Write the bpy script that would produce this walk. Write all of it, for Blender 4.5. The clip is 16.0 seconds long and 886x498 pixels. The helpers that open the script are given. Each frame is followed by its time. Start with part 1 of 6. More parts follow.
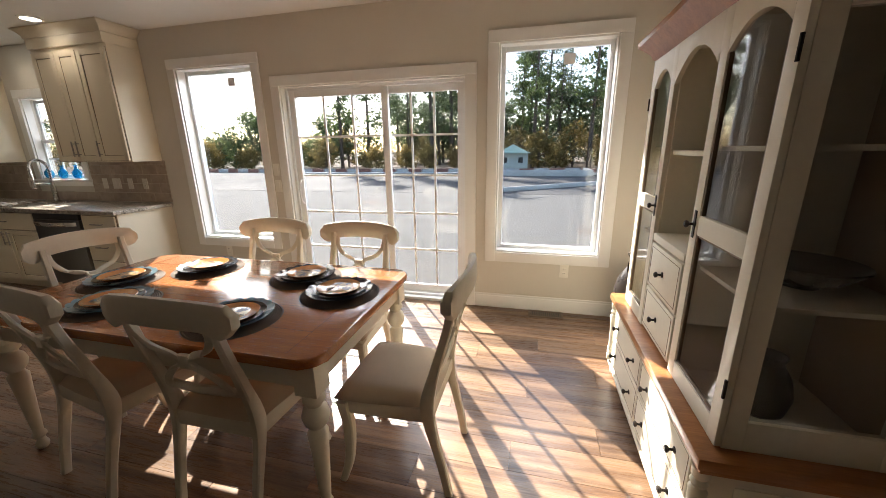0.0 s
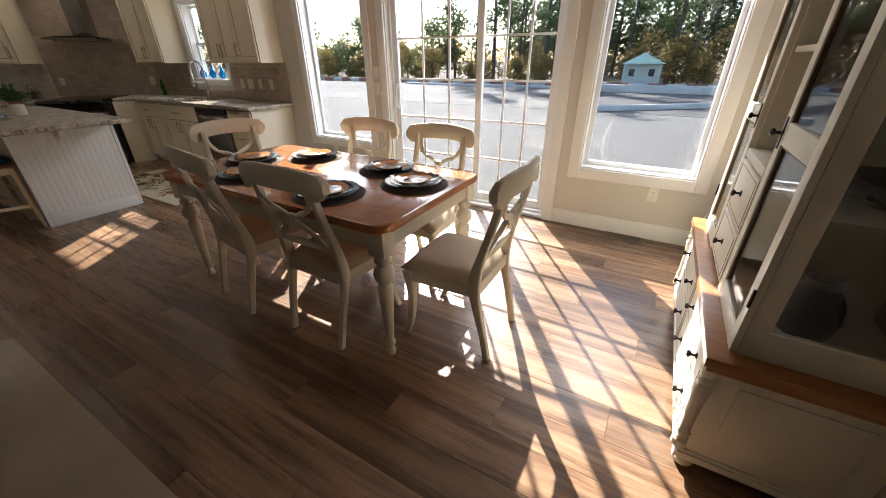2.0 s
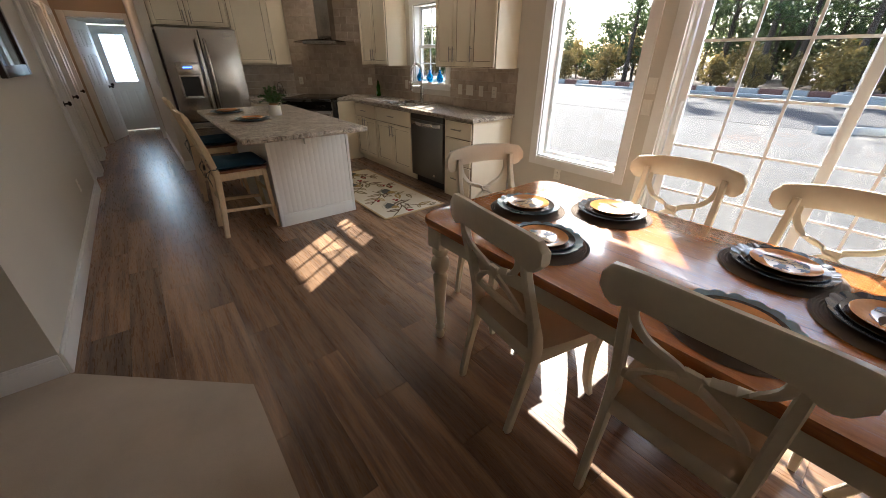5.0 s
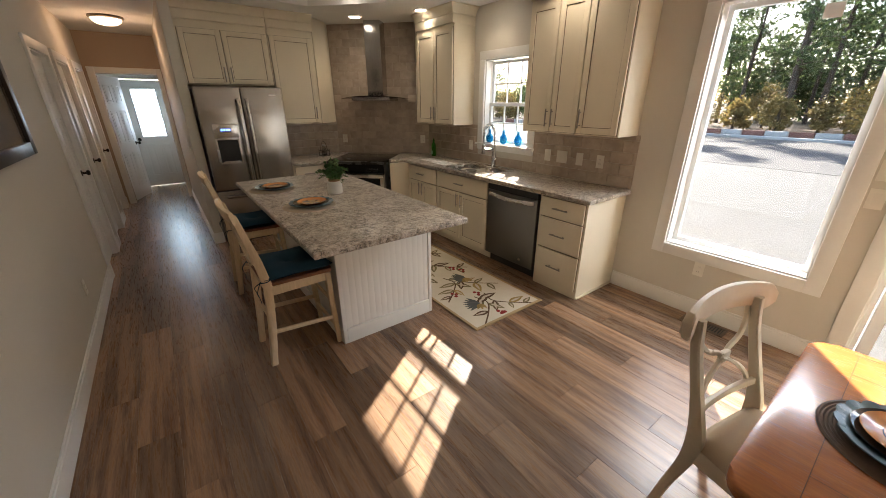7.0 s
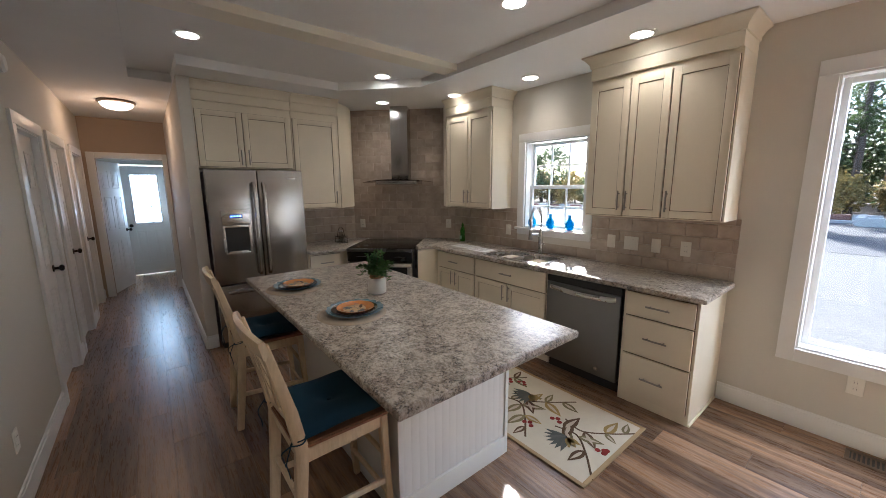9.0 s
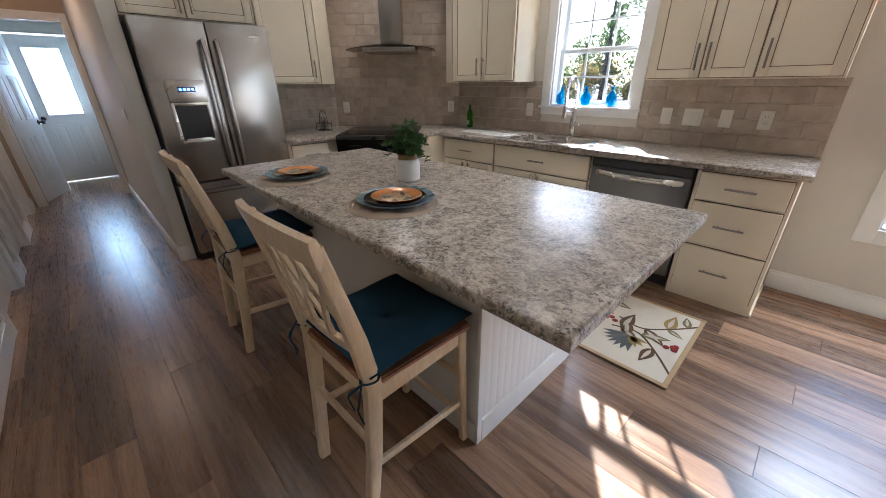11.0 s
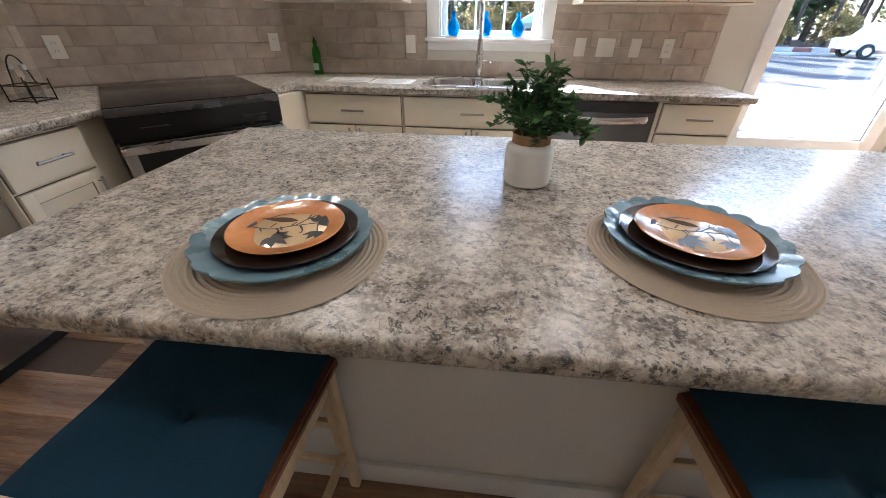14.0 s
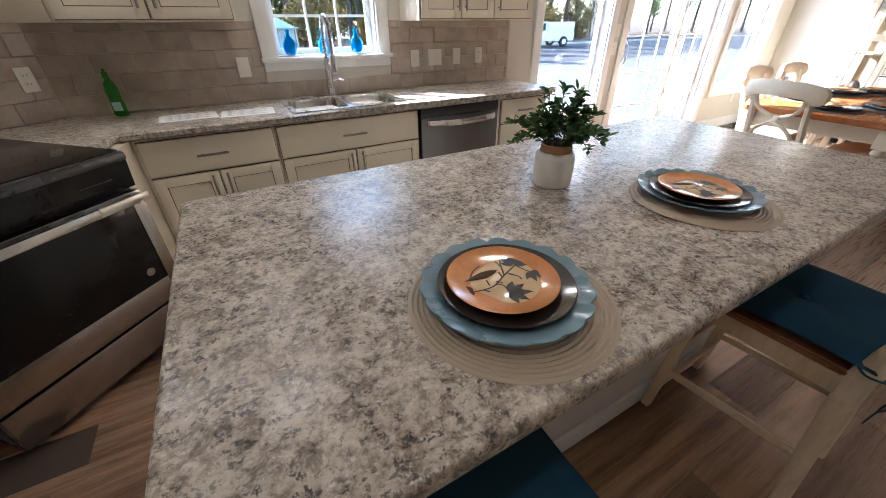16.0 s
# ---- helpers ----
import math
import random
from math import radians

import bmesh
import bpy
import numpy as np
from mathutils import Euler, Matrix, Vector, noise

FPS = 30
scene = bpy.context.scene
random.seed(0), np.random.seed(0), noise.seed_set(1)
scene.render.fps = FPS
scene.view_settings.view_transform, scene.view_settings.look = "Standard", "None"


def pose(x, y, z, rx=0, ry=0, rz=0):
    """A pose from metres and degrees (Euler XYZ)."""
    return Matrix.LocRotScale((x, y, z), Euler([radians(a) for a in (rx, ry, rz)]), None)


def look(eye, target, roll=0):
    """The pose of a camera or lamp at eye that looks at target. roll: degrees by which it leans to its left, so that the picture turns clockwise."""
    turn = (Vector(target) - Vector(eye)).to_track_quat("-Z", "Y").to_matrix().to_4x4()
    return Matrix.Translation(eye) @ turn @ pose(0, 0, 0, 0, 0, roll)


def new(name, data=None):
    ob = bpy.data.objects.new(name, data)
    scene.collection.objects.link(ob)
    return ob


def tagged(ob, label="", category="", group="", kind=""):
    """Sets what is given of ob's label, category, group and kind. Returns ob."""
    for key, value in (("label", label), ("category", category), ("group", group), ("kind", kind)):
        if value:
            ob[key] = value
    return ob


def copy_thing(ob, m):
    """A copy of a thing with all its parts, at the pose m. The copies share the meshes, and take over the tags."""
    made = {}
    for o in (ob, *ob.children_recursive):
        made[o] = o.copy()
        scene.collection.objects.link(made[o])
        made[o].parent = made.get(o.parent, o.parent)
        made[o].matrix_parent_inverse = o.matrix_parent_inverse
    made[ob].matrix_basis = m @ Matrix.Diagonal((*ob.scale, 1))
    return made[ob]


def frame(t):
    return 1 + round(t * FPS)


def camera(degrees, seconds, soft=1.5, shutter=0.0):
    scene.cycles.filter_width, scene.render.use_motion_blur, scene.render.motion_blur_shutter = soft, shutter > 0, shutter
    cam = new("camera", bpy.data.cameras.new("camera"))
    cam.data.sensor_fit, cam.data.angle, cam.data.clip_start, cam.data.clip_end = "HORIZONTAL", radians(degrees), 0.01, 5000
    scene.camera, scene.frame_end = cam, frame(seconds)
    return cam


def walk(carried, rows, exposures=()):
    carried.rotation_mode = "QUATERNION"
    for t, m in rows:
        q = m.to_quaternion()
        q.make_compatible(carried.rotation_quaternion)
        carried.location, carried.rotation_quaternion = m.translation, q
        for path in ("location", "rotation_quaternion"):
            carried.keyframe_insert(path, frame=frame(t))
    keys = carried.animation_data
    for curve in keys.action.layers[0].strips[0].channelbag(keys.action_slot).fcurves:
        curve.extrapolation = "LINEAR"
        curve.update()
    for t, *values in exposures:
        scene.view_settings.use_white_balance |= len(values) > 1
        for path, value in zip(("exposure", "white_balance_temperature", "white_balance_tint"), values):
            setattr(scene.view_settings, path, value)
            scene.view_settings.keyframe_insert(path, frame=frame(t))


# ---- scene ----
cam = camera(101.3, 16.0, soft=0.7)
PATH = [
    (0, (0.758, -3.202, 1.435), (0.292, -1.329, 0.91), -0.8),
    (0.5, (0.863, -3.228, 1.426), (0.39, -1.412, 0.732), -0.9),
    (1, (1.001, -3.254, 1.392), (0.485, -1.489, 0.604), -0.6),
    (1.5, (1.062, -3.288, 1.365), (0.384, -1.621, 0.492), -0.8),
    (2, (0.981, -3.335, 1.377), (0.096, -1.796, 0.457), -0.3),
    (2.5, (0.866, -3.348, 1.394), (-0.23, -1.949, 0.476), -0.5),
    (3, (0.691, -3.391, 1.436), (-0.549, -2.121, 0.514), -0.5),
    (3.5, (0.519, -3.441, 1.447), (-0.797, -2.247, 0.529), -0.6),
    (4, (0.303, -3.391, 1.44), (-1.056, -2.249, 0.519), -0.4),
    (6.5, (-1.309, -3.084, 1.559), (-2.735, -2.013, 0.654), -0.0),
    (7, (-1.595, -3.194, 1.628), (-3.079, -2.083, 0.878), -0.1),
    (7.5, (-1.823, -3.197, 1.643), (-3.336, -2.059, 0.998), -0.2),
    (8, (-2.045, -3.133, 1.659), (-3.585, -1.944, 1.196), -0.3),
    (8.5, (-2.238, -3.158, 1.649), (-3.782, -1.936, 1.302), -0.4),
    (9, (-2.456, -3.237, 1.608), (-3.991, -2.0, 1.272), -0.4),
    (9.5, (-2.622, -3.284, 1.493), (-4.128, -2.031, 1.087), -0.4),
    (9.7, (-2.676, -3.279, 1.461), (-4.154, -2.033, 0.948), -0.4),
    (12, (-3.652, -3.26, 1.336), (-4.846, -1.94, 0.424), 0.1),
    (12.5, (-3.971, -3.248, 1.323), (-5.078, -1.902, 0.343), 0.5),
    (13, (-4.203, -3.205, 1.35), (-5.154, -1.79, 0.304), 0.0),
    (13.5, (-4.408, -3.137, 1.333), (-4.862, -1.515, 0.256), 0.4),
    (14, (-4.692, -3.027, 1.274), (-4.855, -1.344, 0.205), 0.7),
    (14.5, (-4.947, -3.001, 1.317), (-4.99, -1.318, 0.238), 0.5),
    (15, (-5.164, -3.036, 1.346), (-4.949, -1.357, 0.279), 0.1),
    (15.5, (-5.295, -2.931, 1.33), (-4.733, -1.331, 0.269), 0.1),
    (16, (-5.395, -2.89, 1.35), (-4.57, -1.406, 0.293), -0.5),
]
# small exposure drift of the phone camera on its way from the bright windows to the kitchen
EXPOSURES = [(0, 2.2, 6350, 10), (2, 2.25, 6150, 10), (4, 2.35, 6000, 10), (6.5, 2.8, 6650, 10), (8, 2.85, 6600, 10), (9, 2.95, 5550, 10), (12, 3.6, 5300, 10), (13.3, 3.85, 5250, 10), (14.5, 3.8, 5300, 10), (16, 3.45, 5350, 10)]
walk(cam, [(t, look(eye, target, roll)) for t, eye, target, roll in PATH], EXPOSURES)

# ---- world and sun ----
SUN_TO = Vector((-0.69, 1.0, 0.735)).normalized()
world = bpy.data.worlds.new("world")
scene.world = world
world.use_nodes = True
wn = world.node_tree.nodes
sky = wn.new("ShaderNodeTexSky")
sky.sky_type = "NISHITA"
sky.sun_disc = False
sky.sun_elevation = math.asin(SUN_TO.z)
sky.sun_rotation = math.atan2(SUN_TO.x, SUN_TO.y)
wn["Background"].inputs["Strength"].default_value = 0.15
world.node_tree.links.new(sky.outputs[0], wn["Background"].inputs["Color"])
sun = bpy.data.lights.new("sun", "SUN")
sun.energy, sun.angle, sun.color = 5.0, radians(0.5), (1.0, 0.93, 0.82)
new("sun", sun).matrix_world = look(SUN_TO * 60, (0, 0, 0))

# unseen area lamps, added outside each opening to strengthen the sky's light indoors
for sx, width, watts in ((-2.31, 0.9, 11.0), (-0.70, 1.7, 15.0), (0.885, 0.9, 9.0), (-4.675, 0.7, 4.0)):
    la = bpy.data.lights.new("added_daylight", "AREA")
    la.shape, la.size, la.size_y, la.energy, la.color = "RECTANGLE", width, 0.7, watts, (0.93, 0.96, 1.0)
    new("added_daylight", la).matrix_world = look((sx, 0.80, 2.62), (sx, -1.7, 0.0))

# ---- materials ----


class Nodes:
    def __init__(self, name):
        self.m = bpy.data.materials.new(name)
        self.m.use_nodes = True
        self.t = self.m.node_tree
        self.b = self.t.nodes["Principled BSDF"]

    def n(self, kind, **inputs):
        node = self.t.nodes.new(kind)
        for k, v in inputs.items():
            node.inputs[k.replace("_", " ")].default_value = v
        return node

    def link(self, a, b):
        self.t.links.new(a, b)

    def coords(self, scale=(1, 1, 1), spread=0.0):
        c = self.n("ShaderNodeTexCoord")
        mp = self.n("ShaderNodeMapping")
        mp.inputs["Scale"].default_value = scale
        self.link(c.outputs["Object"], mp.inputs["Vector"])
        if spread:
            info = self.n("ShaderNodeObjectInfo")
            mul = self.n("ShaderNodeVectorMath")
            mul.operation = "SCALE"
            mul.inputs[0].default_value = (spread, spread * 0.7, spread * 1.3)
            self.link(info.outputs["Random"], mul.inputs["Scale"])
            self.link(mul.outputs[0], mp.inputs["Location"])
        return mp.outputs[0]

    def noise(self, vec, scale, detail=4.0, rough=0.55):
        k = self.n("ShaderNodeTexNoise", Scale=scale, Detail=detail, Roughness=rough)
        self.link(vec, k.inputs["Vector"])
        return k.outputs[0]

    def ramp(self, fac, stops):
        r = self.n("ShaderNodeValToRGB")
        e = r.color_ramp.elements
        while len(e) < len(stops):
            e.new(0.5)
        for el, (p, c) in zip(e, stops):
            el.position, el.color = p, (*c, 1)
        self.link(fac, r.inputs[0])
        return r.outputs[0]

    def mix(self, fac, a, b, mode="MIX"):
        x = self.n("ShaderNodeMix")
        x.data_type, x.blend_type = "RGBA", mode
        for s, v in ((x.inputs[0], fac), (x.inputs[6], a), (x.inputs[7], b)):
            if isinstance(v, bpy.types.NodeSocket):
                self.link(v, s)
            else:
                s.default_value = v if isinstance(v, float) else (*v, 1)
        return x.outputs[2]

    def bump(self, fac, strength, distance=0.002):
        k = self.n("ShaderNodeBump", Strength=strength, Distance=distance)
        self.link(fac, k.inputs["Height"])
        self.link(k.outputs[0], self.b.inputs["Normal"])


def shade(c, k):
    return tuple(min(1.0, v * k) for v in c)


def mk(name, col, rough=0.5, metal=0.0, var=0.12, big=3.0, fine=70.0, bump=0.06, spec=0.5, coat=0.0, spread=3.0):
    """A surface with a broad mottle, a fine grain and a little relief."""
    w = Nodes(name)
    v = w.coords(spread=spread)
    a, b = w.noise(v, big), w.noise(v, fine)
    c1 = w.ramp(a, [(0.3, shade(col, 1 - var)), (0.7, shade(col, 1 + var))])
    c2 = w.ramp(b, [(0.3, (1 - var * 0.7,) * 3), (0.75, (1.0, 1.0, 1.0))])
    w.link(w.mix(1.0, c1, c2, "MULTIPLY"), w.b.inputs["Base Color"])
    rr = w.ramp(a, [(0.3, (max(0, rough - 0.06),) * 3), (0.7, (min(1, rough + 0.06),) * 3)])
    w.link(rr, w.b.inputs["Roughness"])
    w.b.inputs["Metallic"].default_value = metal
    w.b.inputs["Specular IOR Level"].default_value = spec
    w.b.inputs["Coat Weight"].default_value = coat
    w.b.inputs["Coat Roughness"].default_value = 0.08
    if bump:
        w.bump(b, bump)
    return w.m


def wood(name, dark, light, rough=0.4, grain=(1, 14, 14), scale=3.0, tone=0.0, coat=0.0, bump=0.08, span=0.22):
    """Long grain along the object's x, broad streaks and, with tone, a shade of its own for each board."""
    w = Nodes(name)
    v = w.coords(grain, spread=9.0)
    a, b = w.noise(v, scale, 5, 0.6), w.noise(v, scale * 7, 4, 0.6)
    c = w.ramp(a, [(0.5 - span, dark), (0.5 + span, light)])
    c = w.mix(0.45, c, w.ramp(b, [(0.3, shade(dark, 0.9)), (0.7, shade(light, 1.05))]))
    if tone:
        info = w.n("ShaderNodeObjectInfo")
        c = w.mix(1.0, c, w.ramp(info.outputs["Random"], [(0.0, (1 - tone,) * 3), (0.5, (1 - tone * 0.4, 1 - tone * 0.42, 1 - tone * 0.45)), (1.0, (1, 1, 1))]), "MULTIPLY")
    w.link(c, w.b.inputs["Base Color"])
    w.link(w.ramp(b, [(0.3, (rough + 0.08,) * 3), (0.7, (rough - 0.05,) * 3)]), w.b.inputs["Roughness"])
    w.b.inputs["Coat Weight"].default_value = coat
    w.b.inputs["Coat Roughness"].default_value = 0.1
    w.bump(b, bump)
    return w.m


def granite_material():
    w = Nodes("granite_laminate")
    v = w.coords()
    warp = w.n("ShaderNodeTexNoise", Scale=14.0, Detail=3.0)
    w.link(v, warp.inputs["Vector"])
    add = w.n("ShaderNodeVectorMath")
    add.operation = "MULTIPLY_ADD"
    add.inputs[1].default_value = (0.025, 0.025, 0.025)
    w.link(warp.outputs["Color"], add.inputs[0])
    w.link(v, add.inputs[2])
    vv = add.outputs[0]
    big, mid, fine, dots = w.noise(vv, 9, 5, 0.65), w.noise(vv, 34, 8, 0.78), w.noise(vv, 130, 4, 0.65), w.noise(vv, 75, 6, 0.75)
    c = w.ramp(mid, [(0.40, (0.09, 0.066, 0.046)), (0.46, (0.25, 0.20, 0.15)), (0.515, (0.48, 0.42, 0.34)), (0.60, (0.67, 0.61, 0.52))])
    c = w.mix(0.36, c, w.ramp(big, [(0.38, (0.24, 0.195, 0.145)), (0.50, (0.47, 0.415, 0.34)), (0.60, (0.60, 0.55, 0.465))]))
    clump = w.mix(1.0, w.ramp(dots, [(0.53, (0, 0, 0)), (0.575, (0.95, 0.95, 0.95))]), w.ramp(big, [(0.44, (1, 1, 1)), (0.62, (0.25, 0.25, 0.25))]), "MULTIPLY")
    c = w.mix(clump, c, (0.055, 0.048, 0.044))
    c = w.mix(w.ramp(fine, [(0.57, (0, 0, 0)), (0.7, (0.6, 0.6, 0.6))]), c, (0.82, 0.80, 0.76))
    w.link(c, w.b.inputs["Base Color"])
    w.link(w.ramp(fine, [(0.3, (0.24,) * 3), (0.7, (0.34,) * 3)]), w.b.inputs["Roughness"])
    w.bump(fine, 0.03)
    return w.m


def glass(name, col=(1, 1, 1), rough=0.0, clear=0.92):
    """A thin pane: mostly clear, with a mirror-like face that grows at a slant."""
    w = Nodes(name)
    out = w.t.nodes["Material Output"]
    tr, gl = w.n("ShaderNodeBsdfTransparent"), w.n("ShaderNodeBsdfGlossy")
    tr.inputs[0].default_value = (*shade(col, clear), 1)
    gl.inputs["Roughness"].default_value = rough
    lw, mx = w.n("ShaderNodeLayerWeight", Blend=0.5), w.n("ShaderNodeMixShader")
    pw, ma = w.n("ShaderNodeMath"), w.n("ShaderNodeMath")
    pw.operation, ma.operation = "POWER", "MULTIPLY_ADD"
    pw.inputs[1].default_value, ma.inputs[1].default_value, ma.inputs[2].default_value = 5.0, 0.7, 0.035
    w.link(lw.outputs["Facing"], pw.inputs[0])
    w.link(pw.outputs[0], ma.inputs[0])
    w.link(ma.outputs[0], mx.inputs[0])
    w.link(tr.outputs[0], mx.inputs[1])
    w.link(gl.outputs[0], mx.inputs[2])
    w.link(mx.outputs[0], out.inputs[0])
    return w.m


def frosted_glass():
    """A pane that scatters the daylight behind it."""
    w = Nodes("frosted_glass")
    tl = w.n("ShaderNodeBsdfTranslucent")
    tl.inputs[0].default_value = (0.15, 0.18, 0.22, 1)
    w.link(tl.outputs[0], w.t.nodes["Material Output"].inputs[0])
    return w.m


def coloured_glass(name, col):
    w = Nodes(name)
    w.b.inputs["Base Color"].default_value = (*col, 1)
    w.b.inputs["Roughness"].default_value = 0.05
    w.b.inputs["Transmission Weight"].default_value = 0.75
    w.b.inputs["IOR"].default_value = 1.3
    return w.m


def glow(name, col, strength):
    w = Nodes(name)
    w.b.inputs["Base Color"].default_value = (0.9, 0.9, 0.9, 1)
    w.b.inputs["Emission Color"].default_value = (*col, 1)
    w.b.inputs["Emission Strength"].default_value = strength
    return w.m


def steel_material():
    w = Nodes("brushed_steel")
    v = w.coords((160, 160, 1.2))
    a = w.noise(v, 2.0, 3)
    w.link(w.ramp(a, [(0.3, (0.43, 0.415, 0.40)), (0.7, (0.50, 0.485, 0.47))]), w.b.inputs["Base Color"])
    w.link(w.ramp(a, [(0.3, (0.22,) * 3), (0.7, (0.27,) * 3)]), w.b.inputs["Roughness"])
    w.b.inputs["Metallic"].default_value = 1.0
    w.b.inputs["Anisotropic"].default_value = 0.5
    w.bump(a, 0.006)
    return w.m


def leaf_material(name, a, b, through_light=0.0):
    """Leaves in many shades; through_light is the share of light that passes through them."""
    w = Nodes(name)
    g = w.n("ShaderNodeNewGeometry")
    col = w.ramp(g.outputs["Random Per Island"], [(0.0, a), (1.0, b)])
    w.link(col, w.b.inputs["Base Color"])
    w.b.inputs["Roughness"].default_value = 0.55
    w.b.inputs["Specular IOR Level"].default_value = 0.25
    if through_light:
        tl, mx = w.n("ShaderNodeBsdfTranslucent"), w.n("ShaderNodeMixShader")
        w.link(col, tl.inputs[0])
        mx.inputs[0].default_value = through_light
        w.link(w.b.outputs[0], mx.inputs[1])
        w.link(tl.outputs[0], mx.inputs[2])
        w.link(mx.outputs[0], w.t.nodes["Material Output"].inputs[0])
    return w.m


def gravel_material():
    w = Nodes("gravel")
    v = w.coords()
    a, b, c = w.noise(v, 0.25, 4), w.noise(v, 18, 4, 0.7), w.noise(v, 1.6, 4)
    col = w.ramp(b, [(0.3, (0.04, 0.039, 0.036)), (0.5, (0.11, 0.107, 0.10)), (0.72, (0.24, 0.236, 0.227))])
    col = w.mix(0.5, col, w.ramp(a, [(0.3, (0.09, 0.086, 0.08)), (0.7, (0.12, 0.117, 0.112))]))
    col = w.mix(0.25, col, w.ramp(c, [(0.35, (0.06, 0.056, 0.05)), (0.65, (0.13, 0.127, 0.12))]))
    w.link(col, w.b.inputs["Base Color"])
    w.b.inputs["Roughness"].default_value = 0.95
    w.bump(b, 0.8, 0.02)
    return w.m


def tile_material():
    w = Nodes("taupe_tile")
    v = w.coords(spread=11.0)
    a, b = w.noise(v, 7, 5, 0.6), w.noise(v, 40, 4)
    c = w.ramp(a, [(0.3, (0.40, 0.32, 0.25)), (0.7, (0.58, 0.49, 0.40))])
    info = w.n("ShaderNodeObjectInfo")
    c = w.mix(1.0, c, w.ramp(info.outputs["Random"], [(0.0, (0.85, 0.84, 0.83)), (0.6, (0.95, 0.95, 0.95)), (1.0, (1, 1, 1))]), "MULTIPLY")
    w.link(c, w.b.inputs["Base Color"])
    w.link(w.ramp(b, [(0.3, (0.26,) * 3), (0.7, (0.4,) * 3)]), w.b.inputs["Roughness"])
    w.bump(a, 0.06, 0.004)
    return w.m


M_WALL = mk("greige_paint", (0.65, 0.61, 0.535), 0.75, var=0.03, big=1.2, fine=160, bump=0.05, spec=0.3)
# browner and darker than the greige of the other walls
M_HALLEND = mk("hall_end_tan", (0.46, 0.36, 0.27), 0.75, var=0.03, big=1.2, fine=160, bump=0.05, spec=0.3)
M_CEIL = mk("ceiling_paint", (0.80, 0.79, 0.76), 0.9, var=0.025, big=1.5, fine=120, bump=0.1, spec=0.2)
M_BEAM = mk("beam_paint", (0.78, 0.73, 0.60), 0.6, var=0.03)
M_TRIM = mk("white_trim", (0.82, 0.81, 0.78), 0.4, var=0.03, big=2, fine=90, bump=0.03)
M_VINYL = mk("white_vinyl", (0.84, 0.85, 0.85), 0.35, var=0.02, bump=0.0)
M_FLOOR = wood("vinyl_plank", (0.09, 0.039, 0.018), (0.44, 0.275, 0.165), 0.28, (0.55, 8, 8), 2.0, tone=0.55, bump=0.03, span=0.1)
M_SUB = mk("subfloor", (0.08, 0.055, 0.04), 0.8)
M_CAB = mk("cream_cabinet", (0.76, 0.68, 0.53), 0.42, var=0.035, big=2.2, fine=60, bump=0.03)
M_GLAZE = mk("brown_glaze", (0.17, 0.115, 0.065), 0.5, var=0.15)
M_ISLE = mk("island_paint", (0.80, 0.78, 0.72), 0.45, var=0.03)
M_GRANITE = granite_material()
M_STEEL = steel_material()
M_CHROME = mk("satin_nickel", (0.62, 0.60, 0.57), 0.26, 1.0, var=0.05, bump=0.0)
M_PULL = mk("satin_nickel_pull", (0.36, 0.335, 0.30), 0.34, 1.0, var=0.05, bump=0.0)
M_BLACKGLASS = mk("black_glass", (0.010, 0.009, 0.009), 0.1, var=0.1, bump=0.0, spec=0.3)
M_DWSTEEL = mk("slate_steel", (0.20, 0.195, 0.19), 0.34, 1.0, var=0.06, big=2, fine=120, bump=0.02)
M_BLACK = mk("black_plastic", (0.02, 0.02, 0.02), 0.4, var=0.1)
M_DARKGREY = mk("dark_grey_panel", (0.075, 0.073, 0.072), 0.3, 0.6, var=0.08)
M_TILE = tile_material()
M_GROUT = mk("grout", (0.42, 0.345, 0.28), 0.9, var=0.08)
M_TABLE = wood("honey_tabletop", (0.25, 0.070, 0.014), (0.54, 0.19, 0.042), 0.22, (1, 10, 10), 2.2, coat=0.5, bump=0.03)
M_HUTCHTOP = wood("honey_hutch_top", (0.25, 0.095, 0.028), (0.46, 0.20, 0.065), 0.32, (10, 1, 10), 2.2, coat=0.2, bump=0.03)
M_CHAIR = mk("antique_white_paint", (0.74, 0.68, 0.55), 0.45, var=0.06, big=5, fine=45, bump=0.05)
M_SEAT = mk("beige_seat_fabric", (0.58, 0.48, 0.355), 0.9, var=0.06, big=6, fine=320, bump=0.25, spec=0.15)
M_HUTCH = mk("hutch_paint", (0.74, 0.69, 0.56), 0.45, var=0.06, big=4, fine=45, bump=0.04)
M_HUTCHIN = mk("hutch_back_board", (0.40, 0.31, 0.22), 0.6, var=0.08)
M_BRONZE = mk("dark_bronze", (0.035, 0.028, 0.024), 0.35, 0.8, var=0.1)
M_STOOL = wood("cream_stool_wood", (0.64, 0.48, 0.29), (0.79, 0.64, 0.43), 0.4, (6, 6, 1.2), 2.0, bump=0.03)
M_STOOLSEAT = wood("brown_stool_seat", (0.20, 0.07, 0.03), (0.33, 0.14, 0.06), 0.35, (1, 10, 10), 2.0)
M_NAVY = mk("teal_navy_cotton", (0.018, 0.055, 0.092), 0.9, var=0.12, big=5, fine=300, bump=0.3, spec=0.15)
M_CARPET = mk("beige_carpet", (0.52, 0.44, 0.35), 1.0, var=0.1, big=3, fine=260, bump=0.9, spec=0.05)
M_RUG = mk("ivory_rug", (0.56, 0.50, 0.39), 1.0, var=0.06, big=6, fine=240, bump=0.5, spec=0.05)
M_RUGEDGE = mk("tan_rug_binding", (0.36, 0.25, 0.13), 1.0, var=0.08, fine=200, bump=0.4)
